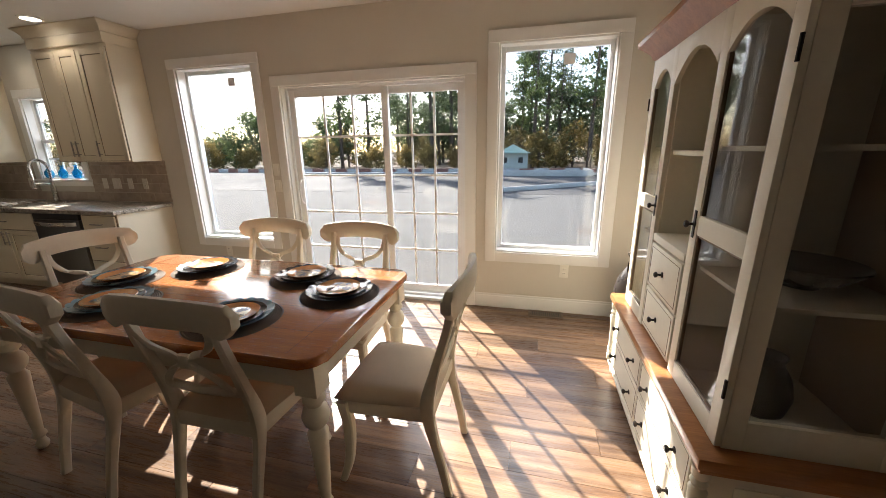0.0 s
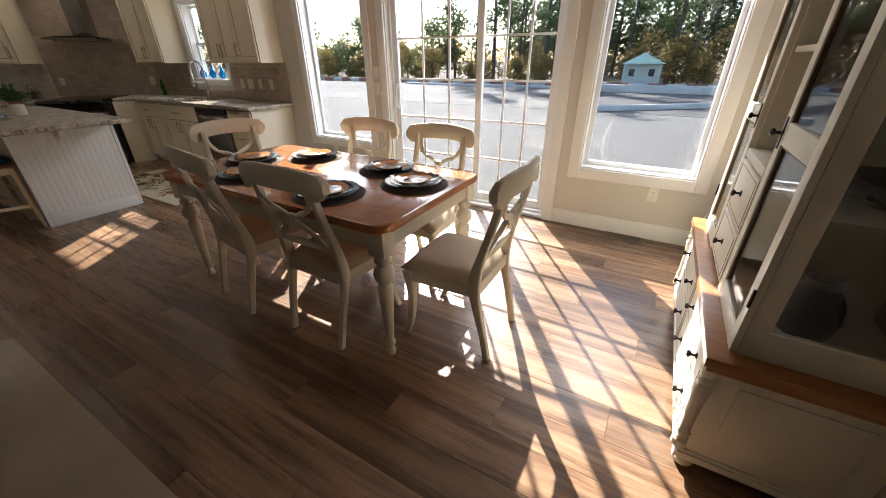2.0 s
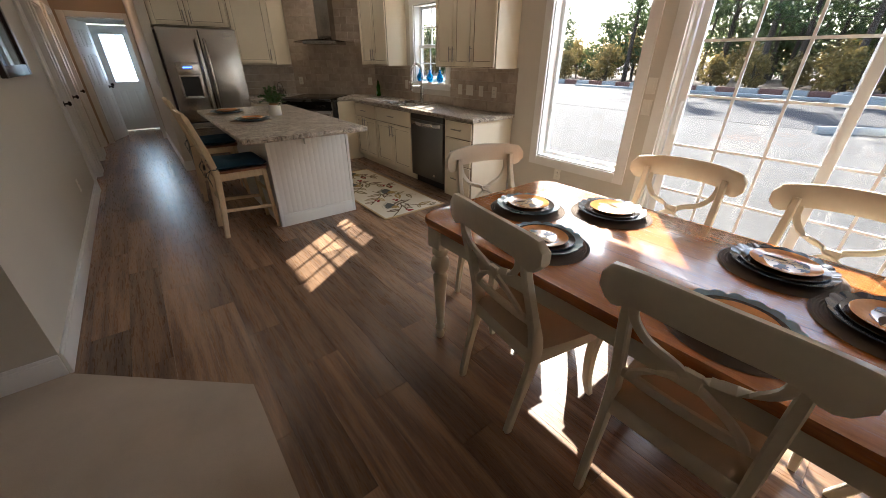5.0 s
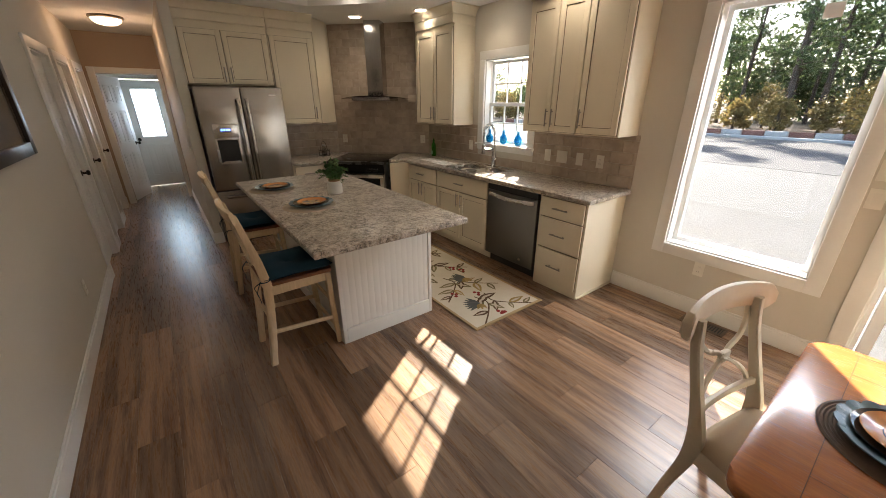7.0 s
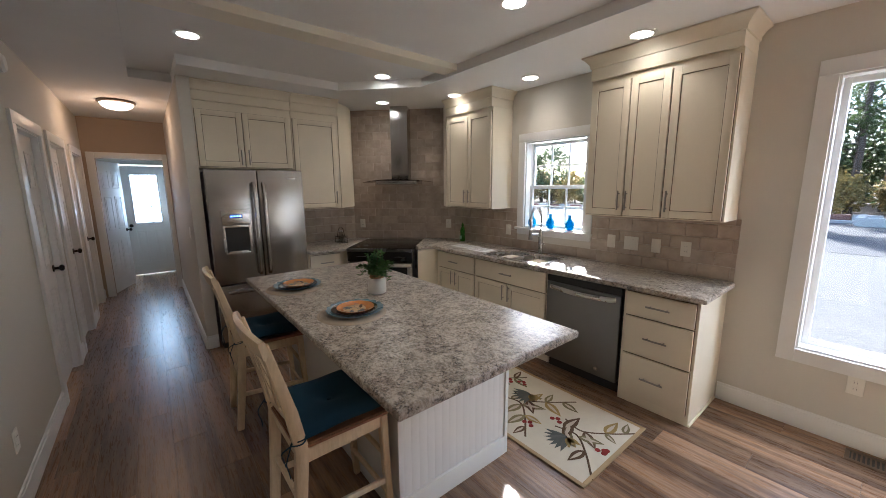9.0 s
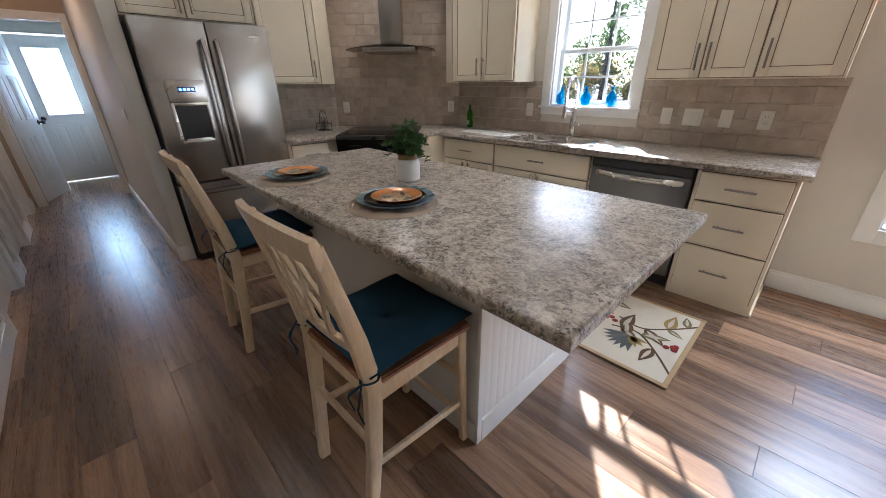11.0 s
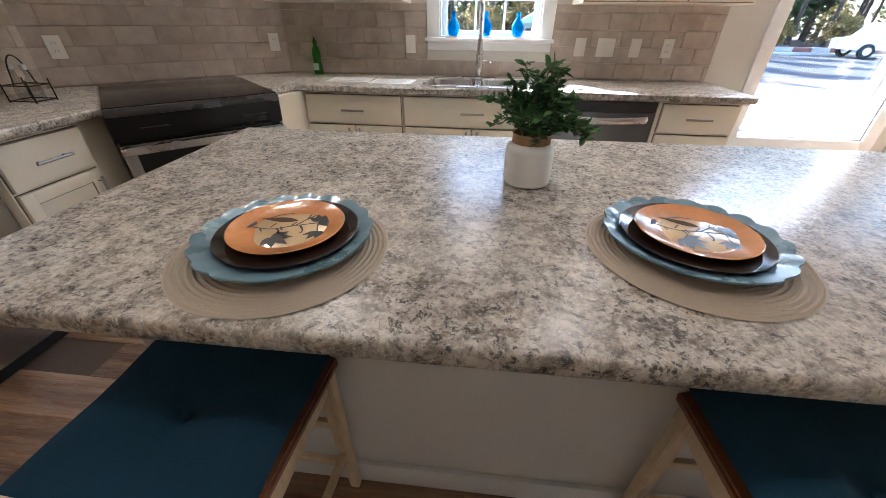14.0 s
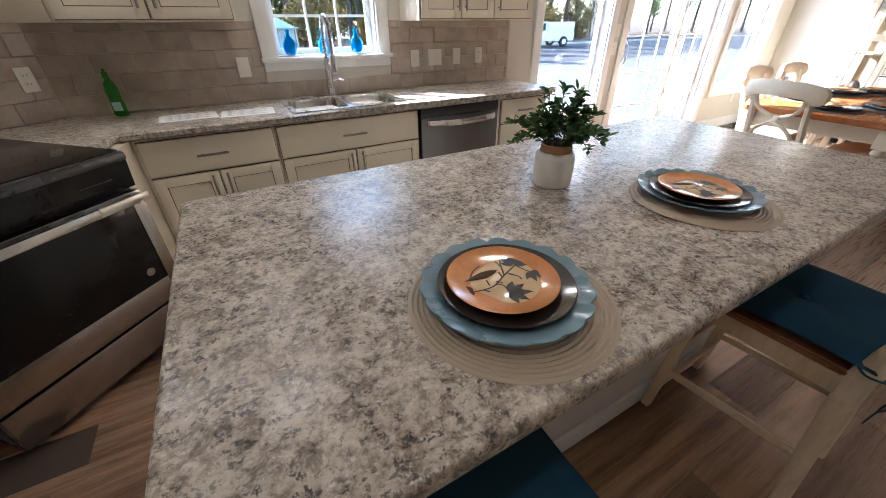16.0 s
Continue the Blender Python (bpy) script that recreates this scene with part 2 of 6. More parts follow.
M_OLIVE = mk("olive_motif", (0.20, 0.165, 0.09), 1.0, var=0.2, fine=200, bump=0.3, spec=0.05)
M_BROWN = mk("brown_motif", (0.12, 0.075, 0.045), 1.0, var=0.2, fine=200, bump=0.3, spec=0.05)
M_GOLD = mk("gold_motif", (0.33, 0.23, 0.09), 1.0, var=0.2, fine=200, bump=0.3, spec=0.05)
M_SLATE = mk("slate_motif", (0.105, 0.11, 0.10), 1.0, var=0.2, fine=200, bump=0.3, spec=0.05)
M_BERRY = mk("berry_motif", (0.25, 0.04, 0.035), 1.0, var=0.2, fine=200, bump=0.3, spec=0.05)
M_MAT = mk("woven_tan_placemat", (0.46, 0.38, 0.285), 0.9, var=0.05, fine=220, bump=0.3)
M_MATDARK = mk("woven_brown_placemat", (0.13, 0.095, 0.07), 0.9, var=0.08, fine=220, bump=0.3)
M_CHARGER = mk("dusty_blue_glaze", (0.135, 0.225, 0.265), 0.3, var=0.1, big=10, fine=60, coat=0.3)
M_NAVYPLATE = mk("dark_navy_glaze", (0.03, 0.04, 0.055), 0.2, var=0.1, coat=0.4)
M_PLATEBLK = mk("black_glaze", (0.022, 0.016, 0.014), 0.12, var=0.1, bump=0.0, coat=0.5)
M_ORANGE = mk("orange_glaze", (0.66, 0.27, 0.085), 0.15, var=0.18, big=12, bump=0.0, coat=0.5)
M_CREAMPL = mk("cream_glaze", (0.72, 0.50, 0.27), 0.15, var=0.12, big=14, bump=0.0, coat=0.5)
M_INK = mk("dark_green_brushwork", (0.03, 0.026, 0.015), 0.4, var=0.2, bump=0.0, coat=0.1)
M_POT = mk("white_ceramic", (0.80, 0.78, 0.72), 0.3, var=0.03, big=9)
M_POTRIM = mk("raw_clay_rim", (0.40, 0.235, 0.115), 0.8, var=0.12)
M_SOIL = mk("soil", (0.03, 0.022, 0.015), 1.0)
M_LEAF = leaf_material("plant_leaf", (0.035, 0.09, 0.028), (0.12, 0.23, 0.07), 0.25)
M_BLUE = coloured_glass("aqua_blue_glass", (0.02, 0.42, 0.72))
M_GREEN = coloured_glass("green_bottle", (0.08, 0.50, 0.04))
M_PANE = glass("window_glass", clear=0.80)
M_HUTCHGLASS = glass("cabinet_glass", clear=0.85)
M_PLASTIC = mk("ivory_plastic", (0.80, 0.77, 0.69), 0.35, var=0.02, bump=0.0)
M_PAPER = mk("paper", (0.78, 0.77, 0.74), 0.8, var=0.03)
M_PRINT = mk("grey_print", (0.25, 0.25, 0.26), 0.8, var=0.1)
M_VASE = mk("dark_pottery", (0.055, 0.045, 0.04), 0.3, var=0.2, big=8)
M_VENT = mk("brown_metal_vent", (0.17, 0.125, 0.09), 0.45, 0.4, var=0.1)
M_DOOR = mk("white_door_paint", (0.80, 0.79, 0.77), 0.4, var=0.02)
M_FRAME = mk("dark_picture_frame", (0.03, 0.02, 0.015), 0.35, var=0.2)
M_ART = mk("muted_art_print", (0.33, 0.26, 0.19), 0.5, var=0.5, big=4, fine=14, bump=0.0)
M_CANLENS = glow("downlight_lens", (1.0, 0.90, 0.76), 3.0)
M_DOME = glow("hall_dome_glass", (1.0, 0.74, 0.52), 0.9)
M_LED = glow("blue_display", (0.05, 0.15, 1.0), 2.5)
M_GRAVEL = gravel_material()
M_SHADED_LANE = mk("asphalt", (0.045, 0.045, 0.048), 0.9, var=0.2, big=0.4, fine=30, bump=0.3)
M_CONCRETE = mk("concrete_kerb", (0.42, 0.41, 0.39), 0.9, var=0.12, big=1, fine=30)
M_BRICKRED = mk("red_brick_edging", (0.22, 0.10, 0.075), 0.9, var=0.2, big=3, fine=30)
M_BARK = mk("pine_bark", (0.085, 0.06, 0.045), 0.95, var=0.35, big=2, fine=16, bump=0.6)
M_PINE = leaf_material("pine_needles", (0.05, 0.08, 0.03), (0.12, 0.15, 0.06), 0.45)
M_AUTUMN = leaf_material("autumn_leaves", (0.14, 0.12, 0.04), (0.36, 0.25, 0.09), 0.45)
M_MULCH = mk("leaf_litter", (0.10, 0.065, 0.04), 1.0, var=0.35, big=0.5, fine=12, bump=0.5)
M_SIDING = mk("white_siding", (0.40, 0.44, 0.42), 0.6, var=0.05)
M_MINT = mk("mint_siding", (0.42, 0.60, 0.50), 0.6, var=0.05)
M_ROOF = mk("green_metal_roof", (0.40, 0.50, 0.43), 0.5, var=0.08)
M_CARWHITE = mk("white_car_paint", (0.75, 0.76, 0.77), 0.25, var=0.02, coat=0.5, bump=0.0)
M_TYRE = mk("tyre_rubber", (0.02, 0.02, 0.02), 0.9)
M_CARGLASS = mk("dark_car_glass", (0.02, 0.025, 0.03), 0.08, bump=0.0)
M_RIM = mk("wheel_rim", (0.5, 0.5, 0.5), 0.35, 1.0, bump=0.0)

# ---- mesh helpers ----


def box(bm, x0, y0, z0, x1, y1, z1, bevel=0.0, m=None):
    g = bmesh.ops.create_cube(bm, size=1.0)["verts"]
    c, s = ((x0 + x1) / 2, (y0 + y1) / 2, (z0 + z1) / 2), (abs(x1 - x0), abs(y1 - y0), abs(z1 - z0))
    for v in g:
        v.co = Vector((v.co.x * s[0] + c[0], v.co.y * s[1] + c[1], v.co.z * s[2] + c[2]))
    if bevel:
        e = list({e for v in g for e in v.link_edges})
        r = bmesh.ops.bevel(bm, geom=e, offset=min(bevel, min(s) * 0.45), segments=2, affect="EDGES", profile=0.6)
        g = list({v for f in r["faces"] for v in f.verts} | {v for v in g if v.is_valid})
    if m is not None:
        for v in g:
            v.co = m @ v.co
    return g


def lathe(bm, prof, segs=24, centre=(0, 0, 0), m=None, wave=None):
    """Turns (radius, height) rows round z; wave(i, angle) gives a factor on the radius."""
    rings = []
    for i, (r, z) in enumerate(prof):
        ring = []
        for k in range(segs):
            a = 2 * math.pi * k / segs
            q = r * (wave(i, a) if wave else 1.0)
            p = Vector((centre[0] + q * math.cos(a), centre[1] + q * math.sin(a), centre[2] + z))
            ring.append(bm.verts.new(m @ p if m is not None else p))
        rings.append(ring)
    for a, b in zip(rings, rings[1:]):
        for k in range(segs):
            bm.faces.new((a[k], a[(k + 1) % segs], b[(k + 1) % segs], b[k]))
    for ring, flip in ((rings[0], True), (rings[-1], False)):
        bm.faces.new(ring[::-1] if flip else ring)


def sweep(bm, pts, sizes, side=(1, 0, 0), segs=8, square=False):
    """A bar along pts; sizes gives (half width along side, half thickness) for each point."""
    pts = [Vector(p) for p in pts]
    if len(sizes) == 1:
        sizes = sizes * len(pts)
    rings = []
    for i, p in enumerate(pts):
        d = (pts[min(i + 1, len(pts) - 1)] - pts[max(i - 1, 0)]).normalized()
        u = Vector(side)
        u = (u - d * u.dot(d)).normalized()
        v = d.cross(u)
        w, h = sizes[i]
        if square:
            off = [(-1, -0.7), (-0.7, -1), (0.7, -1), (1, -0.7), (1, 0.7), (0.7, 1), (-0.7, 1), (-1, 0.7)]
        else:
            off = [(math.cos(2 * math.pi * k / segs), math.sin(2 * math.pi * k / segs)) for k in range(segs)]
        rings.append([bm.verts.new(p + u * (w * a) + v * (h * b)) for a, b in off])
    n = len(rings[0])
    for a, b in zip(rings, rings[1:]):
        for k in range(n):
            bm.faces.new((a[k], a[(k + 1) % n], b[(k + 1) % n], b[k]))
    bm.faces.new(rings[0][::-1])
    bm.faces.new(rings[-1])


def prism(bm, poly, z0, z1, m=None):
    """Extrudes the plan outline poly from z0 to z1."""
    lo = [bm.verts.new((x, y, z0)) for x, y in poly]
    hi = [bm.verts.new((x, y, z1)) for x, y in poly]
    n = len(poly)
    bm.faces.new(lo[::-1])
    bm.faces.new(hi)
    for k in range(n):
        bm.faces.new((lo[k], lo[(k + 1) % n], hi[(k + 1) % n], hi[k]))
    if m is not None:
        for v in lo + hi:
            v.co = m @ v.co


def curve_pts(ctrl, n=10):
    """A smooth run through the control points."""
    P = [Vector(c) for c in ctrl]
    P = [P[0] * 2 - P[1]] + P + [P[-1] * 2 - P[-2]]
    out = []
    for i in range(1, len(P) - 2):
        for k in range(n):
            t = k / n
            a, b, c, d = P[i - 1], P[i], P[i + 1], P[i + 2]
            out.append(0.5 * (2 * b + (c - a) * t + (2 * a - 5 * b + 4 * c - d) * t * t + (3 * b - a - 3 * c + d) * t ** 3))
    return out + [P[-2]]


def mesh_of(name, bm, material, smooth=True):
    bmesh.ops.recalc_face_normals(bm, faces=bm.faces[:])
    me = bpy.data.meshes.new(name)
    bm.to_mesh(me)
    bm.free()
    me.materials.append(material)
    for p in me.polygons:
        p.use_smooth = smooth
    me.set_sharp_from_angle(angle=radians(38))
    return me


def part(name, bm, material, parent=None, label=""):
    ob = new(name, mesh_of(name, bm, material))
    if parent is not None:
        ob.parent = parent
    return tagged(ob, label)


def thing(name, label, category, m=None, group="", kind=""):
    ob = tagged(new(name), label, category, group, kind)
    if m is not None:
        ob.matrix_world = m
    return ob


def solid(name, bm, material, label="", category="", group="", kind="", m=None):
    ob = tagged(new(name, mesh_of(name, bm, material)), label, category, group, kind)
    if m is not None:
        ob.matrix_world = m
    return ob


def boxpart(name, dims, material, parent, bevel=0.002, label="", m=None):
    bm = bmesh.new()
    box(bm, *dims, bevel=bevel, m=m)
    return part(name, bm, material, parent, label)


def at_origin_part(name, bm, material, parent, m, label=""):
    ob = part(name, bm, material, parent, label)
    ob.matrix_basis = m
    return ob


# ---- the shell of the house ----
ZC, ZT = 2.62, 2.70          # ceiling, tray ceiling
XR, XL, XH = 1.80, -7.20, -11.28   # right wall, kitchen end wall, back door wall
YS, YH = -3.89, -2.92        # hall south wall, hall north wall
GZ = -0.40                   # ground outside


def wall_with_holes(name, x0, x1, y0, y1, z1, holes, material, axis="x"):
    """A wall along x (or y) with rectangular holes (a0, a1, z0, z1) right through it."""
    bm = bmesh.new()
    lo, hi = (x0, x1) if axis == "x" else (y0, y1)

    def put(a, b, c, d):
        if b - a > 1e-4 and d - c > 1e-4:
            box(bm, *((a, y0, c, b, y1, d) if axis == "x" else (x0, a, c, x1, b, d)))
    cur = lo
    for a, b, c, d in sorted(holes):
        put(cur, a, 0, z1)
        put(a, b, 0, c)
        put(a, b, d, z1)
        cur = b
    put(cur, hi, 0, z1)
    bmesh.ops.remove_doubles(bm, verts=bm.verts[:], dist=1e-5)
    return solid(name, bm, material, kind="structure")


VW = (-10.95, -10.35, 1.1, 1.9)   # unseen frosted window, added to let light into the back vestibule
W1, W3, KW, SD = (-2.755, -1.87, 0.54, 2.245), (0.445, 1.325, 0.54, 2.245), (-5.03, -4.32, 1.16, 2.075), (-1.59, 0.18, 0.0, 2.03)
wall_n = tagged(wall_with_holes("wall_north", XL - 0.15, XR + 0.15, 0.0, 0.15, 2.95, [W1, W3, KW, SD], M_WALL), "greige painted wall with white-trimmed windows", "wall")
tagged(wall_with_holes("wall_east", XR, XR + 0.15, -8.0, 0.0, 2.95, [], M_WALL, "y"), "greige painted wall behind the hutch", "wall")
tagged(wall_with_holes("wall_living_south", -2.70, XR + 0.15, -8.15, -8.0, 2.95, [], M_WALL), "plain greige living room wall", "wall")
tagged(wall_with_holes("wall_living_west", -2.70, -2.55, -8.0, YS - 0.15, 2.95, [], M_WALL, "y"), "plain greige living room wall", "wall")
HD = [(-7.02, -6.26, 0, 2.05), (-8.15, -7.39, 0, 2.05), (-9.45, -8.69, 0, 2.05)]
wall_s = tagged(wall_with_holes("wall_south", XH, -2.55, YS - 0.15, YS, 2.95, HD, M_WALL), "greige hallway wall with white doors", "wall")
tagged(wall_with_holes("wall_hall_north", XH, -6.66, YH, -2.82, 2.95, [VW], M_WALL), "greige wall beside the refrigerator", "wall")
wall_w = tagged(wall_with_holes("wall_west", XL - 0.15, XL, -2.82, 0.0, 2.95, [], M_WALL, "y"), "greige kitchen wall behind cabinets", "wall")
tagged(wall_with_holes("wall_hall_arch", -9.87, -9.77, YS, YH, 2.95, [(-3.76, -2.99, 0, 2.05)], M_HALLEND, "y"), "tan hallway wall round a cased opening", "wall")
wall_bd = tagged(wall_with_holes("wall_hall_end", XH - 0.15, XH, YS, YH, 2.95, [(-3.59, -2.93, 0, 2.05)], M_WALL, "y"), "hallway end wall around the back door", "wall")
bm = bmesh.new()
prism(bm, [(-7.2, -1.0), (-6.2, 0.0), (-7.2, 0.0)], 0, 2.95)
wall_d = solid("wall_corner", bm, M_GROUT, "tiled diagonal corner wall behind the range", "wall", kind="structure")

bm = bmesh.new()
TX0, TX1, TY0, TY1 = -7.0, -0.9, -3.25, -0.93
for dims in ((XH - 0.15, -8.15, XR + 0.15, TY0), (XH - 0.15, TY1, XR + 0.15, 0.15), (XH - 0.15, TY0, TX0, TY1), (TX1, TY0, XR + 0.15, TY1)):
    box(bm, dims[0], dims[1], ZC, dims[2], dims[3], ZC + 0.2)
box(bm, TX0 - 0.1, TY0 - 0.1, ZT, TX1 + 0.1, TY1 + 0.1, ZT + 0.1)
prism(bm, [(TX0, TY1), (TX0, -2.93), (-6.31, -2.93), (-6.31, -1.54), (-5.65, TY1)], ZC, ZT + 0.05)
solid("ceiling", bm, M_CEIL, "off-white ceiling with a recessed tray", "ceiling", kind="structure")
for x in (-5.19, -3.27, -1.35):
    bm = bmesh.new()
    box(bm, x - 0.09, TY0, ZT - 0.055, x + 0.09, TY1, ZT + 0.02, 0.004)
    solid("ceiling_beam", bm, M_BEAM, "cream painted flat beam across the tray ceiling", "beam", "tray beams", "structure")
# unseen roof slab, added to keep daylight from leaking in from above
bm = bmesh.new()
box(bm, XH - 0.6, -8.6, 2.95, XR + 0.6, 0.42, 3.1)
solid("roof", bm, M_ROOF, "unseen flat slab over the house that blocks daylight", "roof", kind="structure")

bm = bmesh.new()
box(bm, XH - 0.15, -8.15, -0.06, XR + 0.15, 0.15, -0.006)
floor = solid("floor", bm, M_SUB, "brown wood-look plank floor", "floor", kind="structure")
bm = bmesh.new()
prism(bm, [(-2.55, -3.9), (-1.885, -3.165), (XR, -3.165), (XR, -8.0), (-2.55, -8.0)], -0.005, 0.012)
solid("carpet", bm, M_CARPET, "beige wall-to-wall carpet beside the plank floor", "carpet", kind="structure")


def skirting(name, a, b, inward, h=0.135):
    """A baseboard from a to b on the floor, standing out on the inward side."""
    a, b, n = Vector((*a, 0)), Vector((*b, 0)), Vector((*inward, 0))
    bm = bmesh.new()
    d = (b - a)
    m = Matrix((( *d.normalized(), 0), (*n, 0), (0, 0, 1, 0), (0, 0, 0, 1))).transposed()
    m.translation = a
    box(bm, 0, 0.0005, 0.001, d.length, 0.015, h - 0.02, 0.001, m)
    box(bm, 0, 0.0005, h - 0.021, d.length, 0.011, h, 0.004, m)
    solid(name, bm, M_TRIM, "white painted baseboard", "baseboard", kind="structure")


skirting("baseboard_1", (-3.14, 0), (-1.675, 0), (0, -1))
skirting("baseboard_2", (0.268, 0), (XR, 0), (0, -1))
skirting("baseboard_3", (XR, 0), (XR, -8), (-1, 0))
skirting("baseboard_4", (-6.17, YS), (-2.55, YS), (0, 1))
skirting("baseboard_5", (-2.55, YS - 0.001), (-2.55, -8), (1, 0))
skirting("baseboard_6", (-9.77, YH), (-6.66, YH), (0, -1))
skirting("baseboard_7", (-6.66, YH), (-6.66, -2.82), (1, 0))
skirting("baseboard_8", (-8.60, YS), (-8.24, YS), (0, 1))
skirting("baseboard_9", (-7.30, YS), (-7.11, YS), (0, 1))
skirting("baseboard_10", (-9.77, YS), (-9.54, YS), (0, 1))


def casing(parent, hole, w=0.088, y=0.0, out=-1, bottom=True, stool=False, name="window_trim"):
    """Flat casing boards round a hole in a wall along x, standing out on the side out."""
    a, b, c, d = hole
    ya, yb = sorted((y + out * 0.0005, y + out * 0.02))
    boxpart(name, (a - w, ya, d, b + w, yb, d + w), M_TRIM, parent, 0.004)
    boxpart(name, (a - w, ya, c - (w if bottom else 0), a, yb, d - 0.0005), M_TRIM, parent, 0.004)
    boxpart(name, (b, ya, c - (w if bottom else 0), b + w, yb, d - 0.0005), M_TRIM, parent, 0.004)
    if bottom:
        boxpart(name, (a + 0.0005, ya, c - w, b - 0.0005, yb, c), M_TRIM, parent, 0.004)


def jamb(parent, hole, y0=0.001, y1=0.09):
    """Boards that line the hole."""
    a, b, c, d = hole
    boxpart("jamb", (a, y0, c, a + 0.012, y1, d), M_TRIM, parent, 0)
    boxpart("jamb", (b - 0.012, y0, c, b, y1, d), M_TRIM, parent, 0)
    boxpart("head", (a + 0.0125, y0, d - 0.012, b - 0.0125, y1, d), M_TRIM, parent, 0)
    if c > 0.1:
        boxpart("window_sill", (a + 0.0125, y0, c, b - 0.0125, y1, c + 0.014), M_TRIM, parent, 0)


def ring(bm, a, b, c, d, y0, y1, w, bottom=None):
    """A frame of four bars."""
    wb = bottom or w
    box(bm, a, y0, c, a + w, y1, d, 0.003)
    box(bm, b - w, y0, c, b, y1, d, 0.003)
    box(bm, a + w - 0.001, y0 + 0.001, d - w, b - w + 0.001, y1 - 0.001, d, 0.003)
    box(bm, a + w - 0.001, y0 + 0.001, c, b - w + 0.001, y1 - 0.001, c + wb, 0.003)


def pane(parent, a, b, c, d, y):
    ob = boxpart("pane", (a, y - 0.002, c, b, y + 0.002, d), M_PANE, parent, 0)
    ob.visible_shadow = False
    return ob


def picture_window(name, hole):
    w = thing(name, "large fixed picture window with white casing", "window", kind="structure")
    casing(w, hole)
    jamb(w, hole)
    a, b, c, d = hole
    bm = bmesh.new()
    ring(bm, a + 0.012, b - 0.012, c + 0.014, d - 0.012, 0.09, 0.14, 0.035)
    part("window_frame", bm, M_VINYL, w)
    pane(w, a + 0.047, b - 0.047, c + 0.049, d - 0.047, 0.115)
    boxpart("sticker", (a + 0.50, 0.1115, d - 0.165, a + 0.585, 0.1125, d - 0.085), M_PAPER, w, 0, "small white glazing label")
    return w


picture_window("window_1", W1)
picture_window("window_3", W3)

kw = thing("window_2", "white double-hung kitchen window with grilles", "window", kind="structure")
casing(kw, KW, bottom=False)
jamb(kw, KW, y1=0.075)
boxpart("window_stool", (KW[0] - 0.10, -0.05, KW[2] - 0.022, KW[1] + 0.10, 0.0, KW[2] + 0.004), M_TRIM, kw, 0.006)
boxpart("apron", (KW[0] - 0.085, -0.02, KW[2] - 0.075, KW[1] + 0.085, -0.001, KW[2] - 0.0225), M_TRIM, kw, 0.004)
mid = 1.60
for lo, hi, y in ((KW[2] + 0.014, mid + 0.02, 0.085), (mid - 0.02, KW[3] - 0.012, 0.115)):
    bm = bmesh.new()
    ring(bm, KW[0] + 0.012, KW[1] - 0.012, lo, hi, y - 0.014, y + 0.014, 0.035)
    part("sash", bm, M_VINYL, kw)
    a, b = KW[0] + 0.047, KW[1] - 0.047
    pane(kw, a, b, lo + 0.035, hi - 0.035, y)
    bm = bmesh.new()
    for k in (1, 2):
        x = a + (b - a) * k / 3
        box(bm, x - 0.008, y - 0.007, lo + 0.034, x + 0.008, y + 0.007, hi - 0.034)
    z = (lo + hi) / 2
    box(bm, a, y - 0.0065, z - 0.008, b, y + 0.0065, z + 0.008)
    part("grille", bm, M_VINYL, kw)

sd = thing("door_1", "white sliding glass patio door with grilles", "door", kind="structure")
casing(sd, SD, bottom=False, name="door_trim")
jamb(sd, SD, y1=0.05)
boxpart("threshold", (SD[0] + 0.0125, 0.0, 0.001, SD[1] - 0.0125, 0.15, 0.03), M_VINYL, sd, 0.004)
bm = bmesh.new()
ring(bm, SD[0] + 0.012, SD[1] - 0.012, 0.03, SD[3] - 0.012, 0.05, 0.145, 0.024)
part("door_frame", bm, M_VINYL, sd)
for a, b, y in ((-1.545, -0.545, 0.075), (-0.62, 0.145, 0.118)):
    p = thing("sliding_panel", "", "")
    p.parent = sd
    bm = bmesh.new()
    ring(bm, a, b, 0.056, 1.993, y - 0.019, y + 0.019, 0.06, 0.075)
    part("panel_frame", bm, M_VINYL, p)
    ga, gb, gc, gd = a + 0.06, b - 0.06, 0.131, 1.933
    pane(p, ga, gb, gc, gd, y)
    bm = bmesh.new()
    for k in (1, 2):
        x = ga + (gb - ga) * k / 3
        box(bm, x - 0.009, y - 0.007, gc - 0.001, x + 0.009, y + 0.007, gd + 0.001)
    for k in range(1, 5):
        z = gc + (gd - gc) * k / 5
        box(bm, ga - 0.001, y - 0.0065, z - 0.009, gb + 0.001, y + 0.0065, z + 0.009)
    part("grille", bm, M_VINYL, p)
bm = bmesh.new()
sweep(bm, curve_pts([(-1.50, 0.05, 0.93), (-1.50, 0.015, 0.97), (-1.50, 0.005, 1.05), (-1.50, 0.015, 1.13), (-1.50, 0.05, 1.17)], 5), [(0.011, 0.007)])
part("door_handle", bm, M_VINYL, sd)


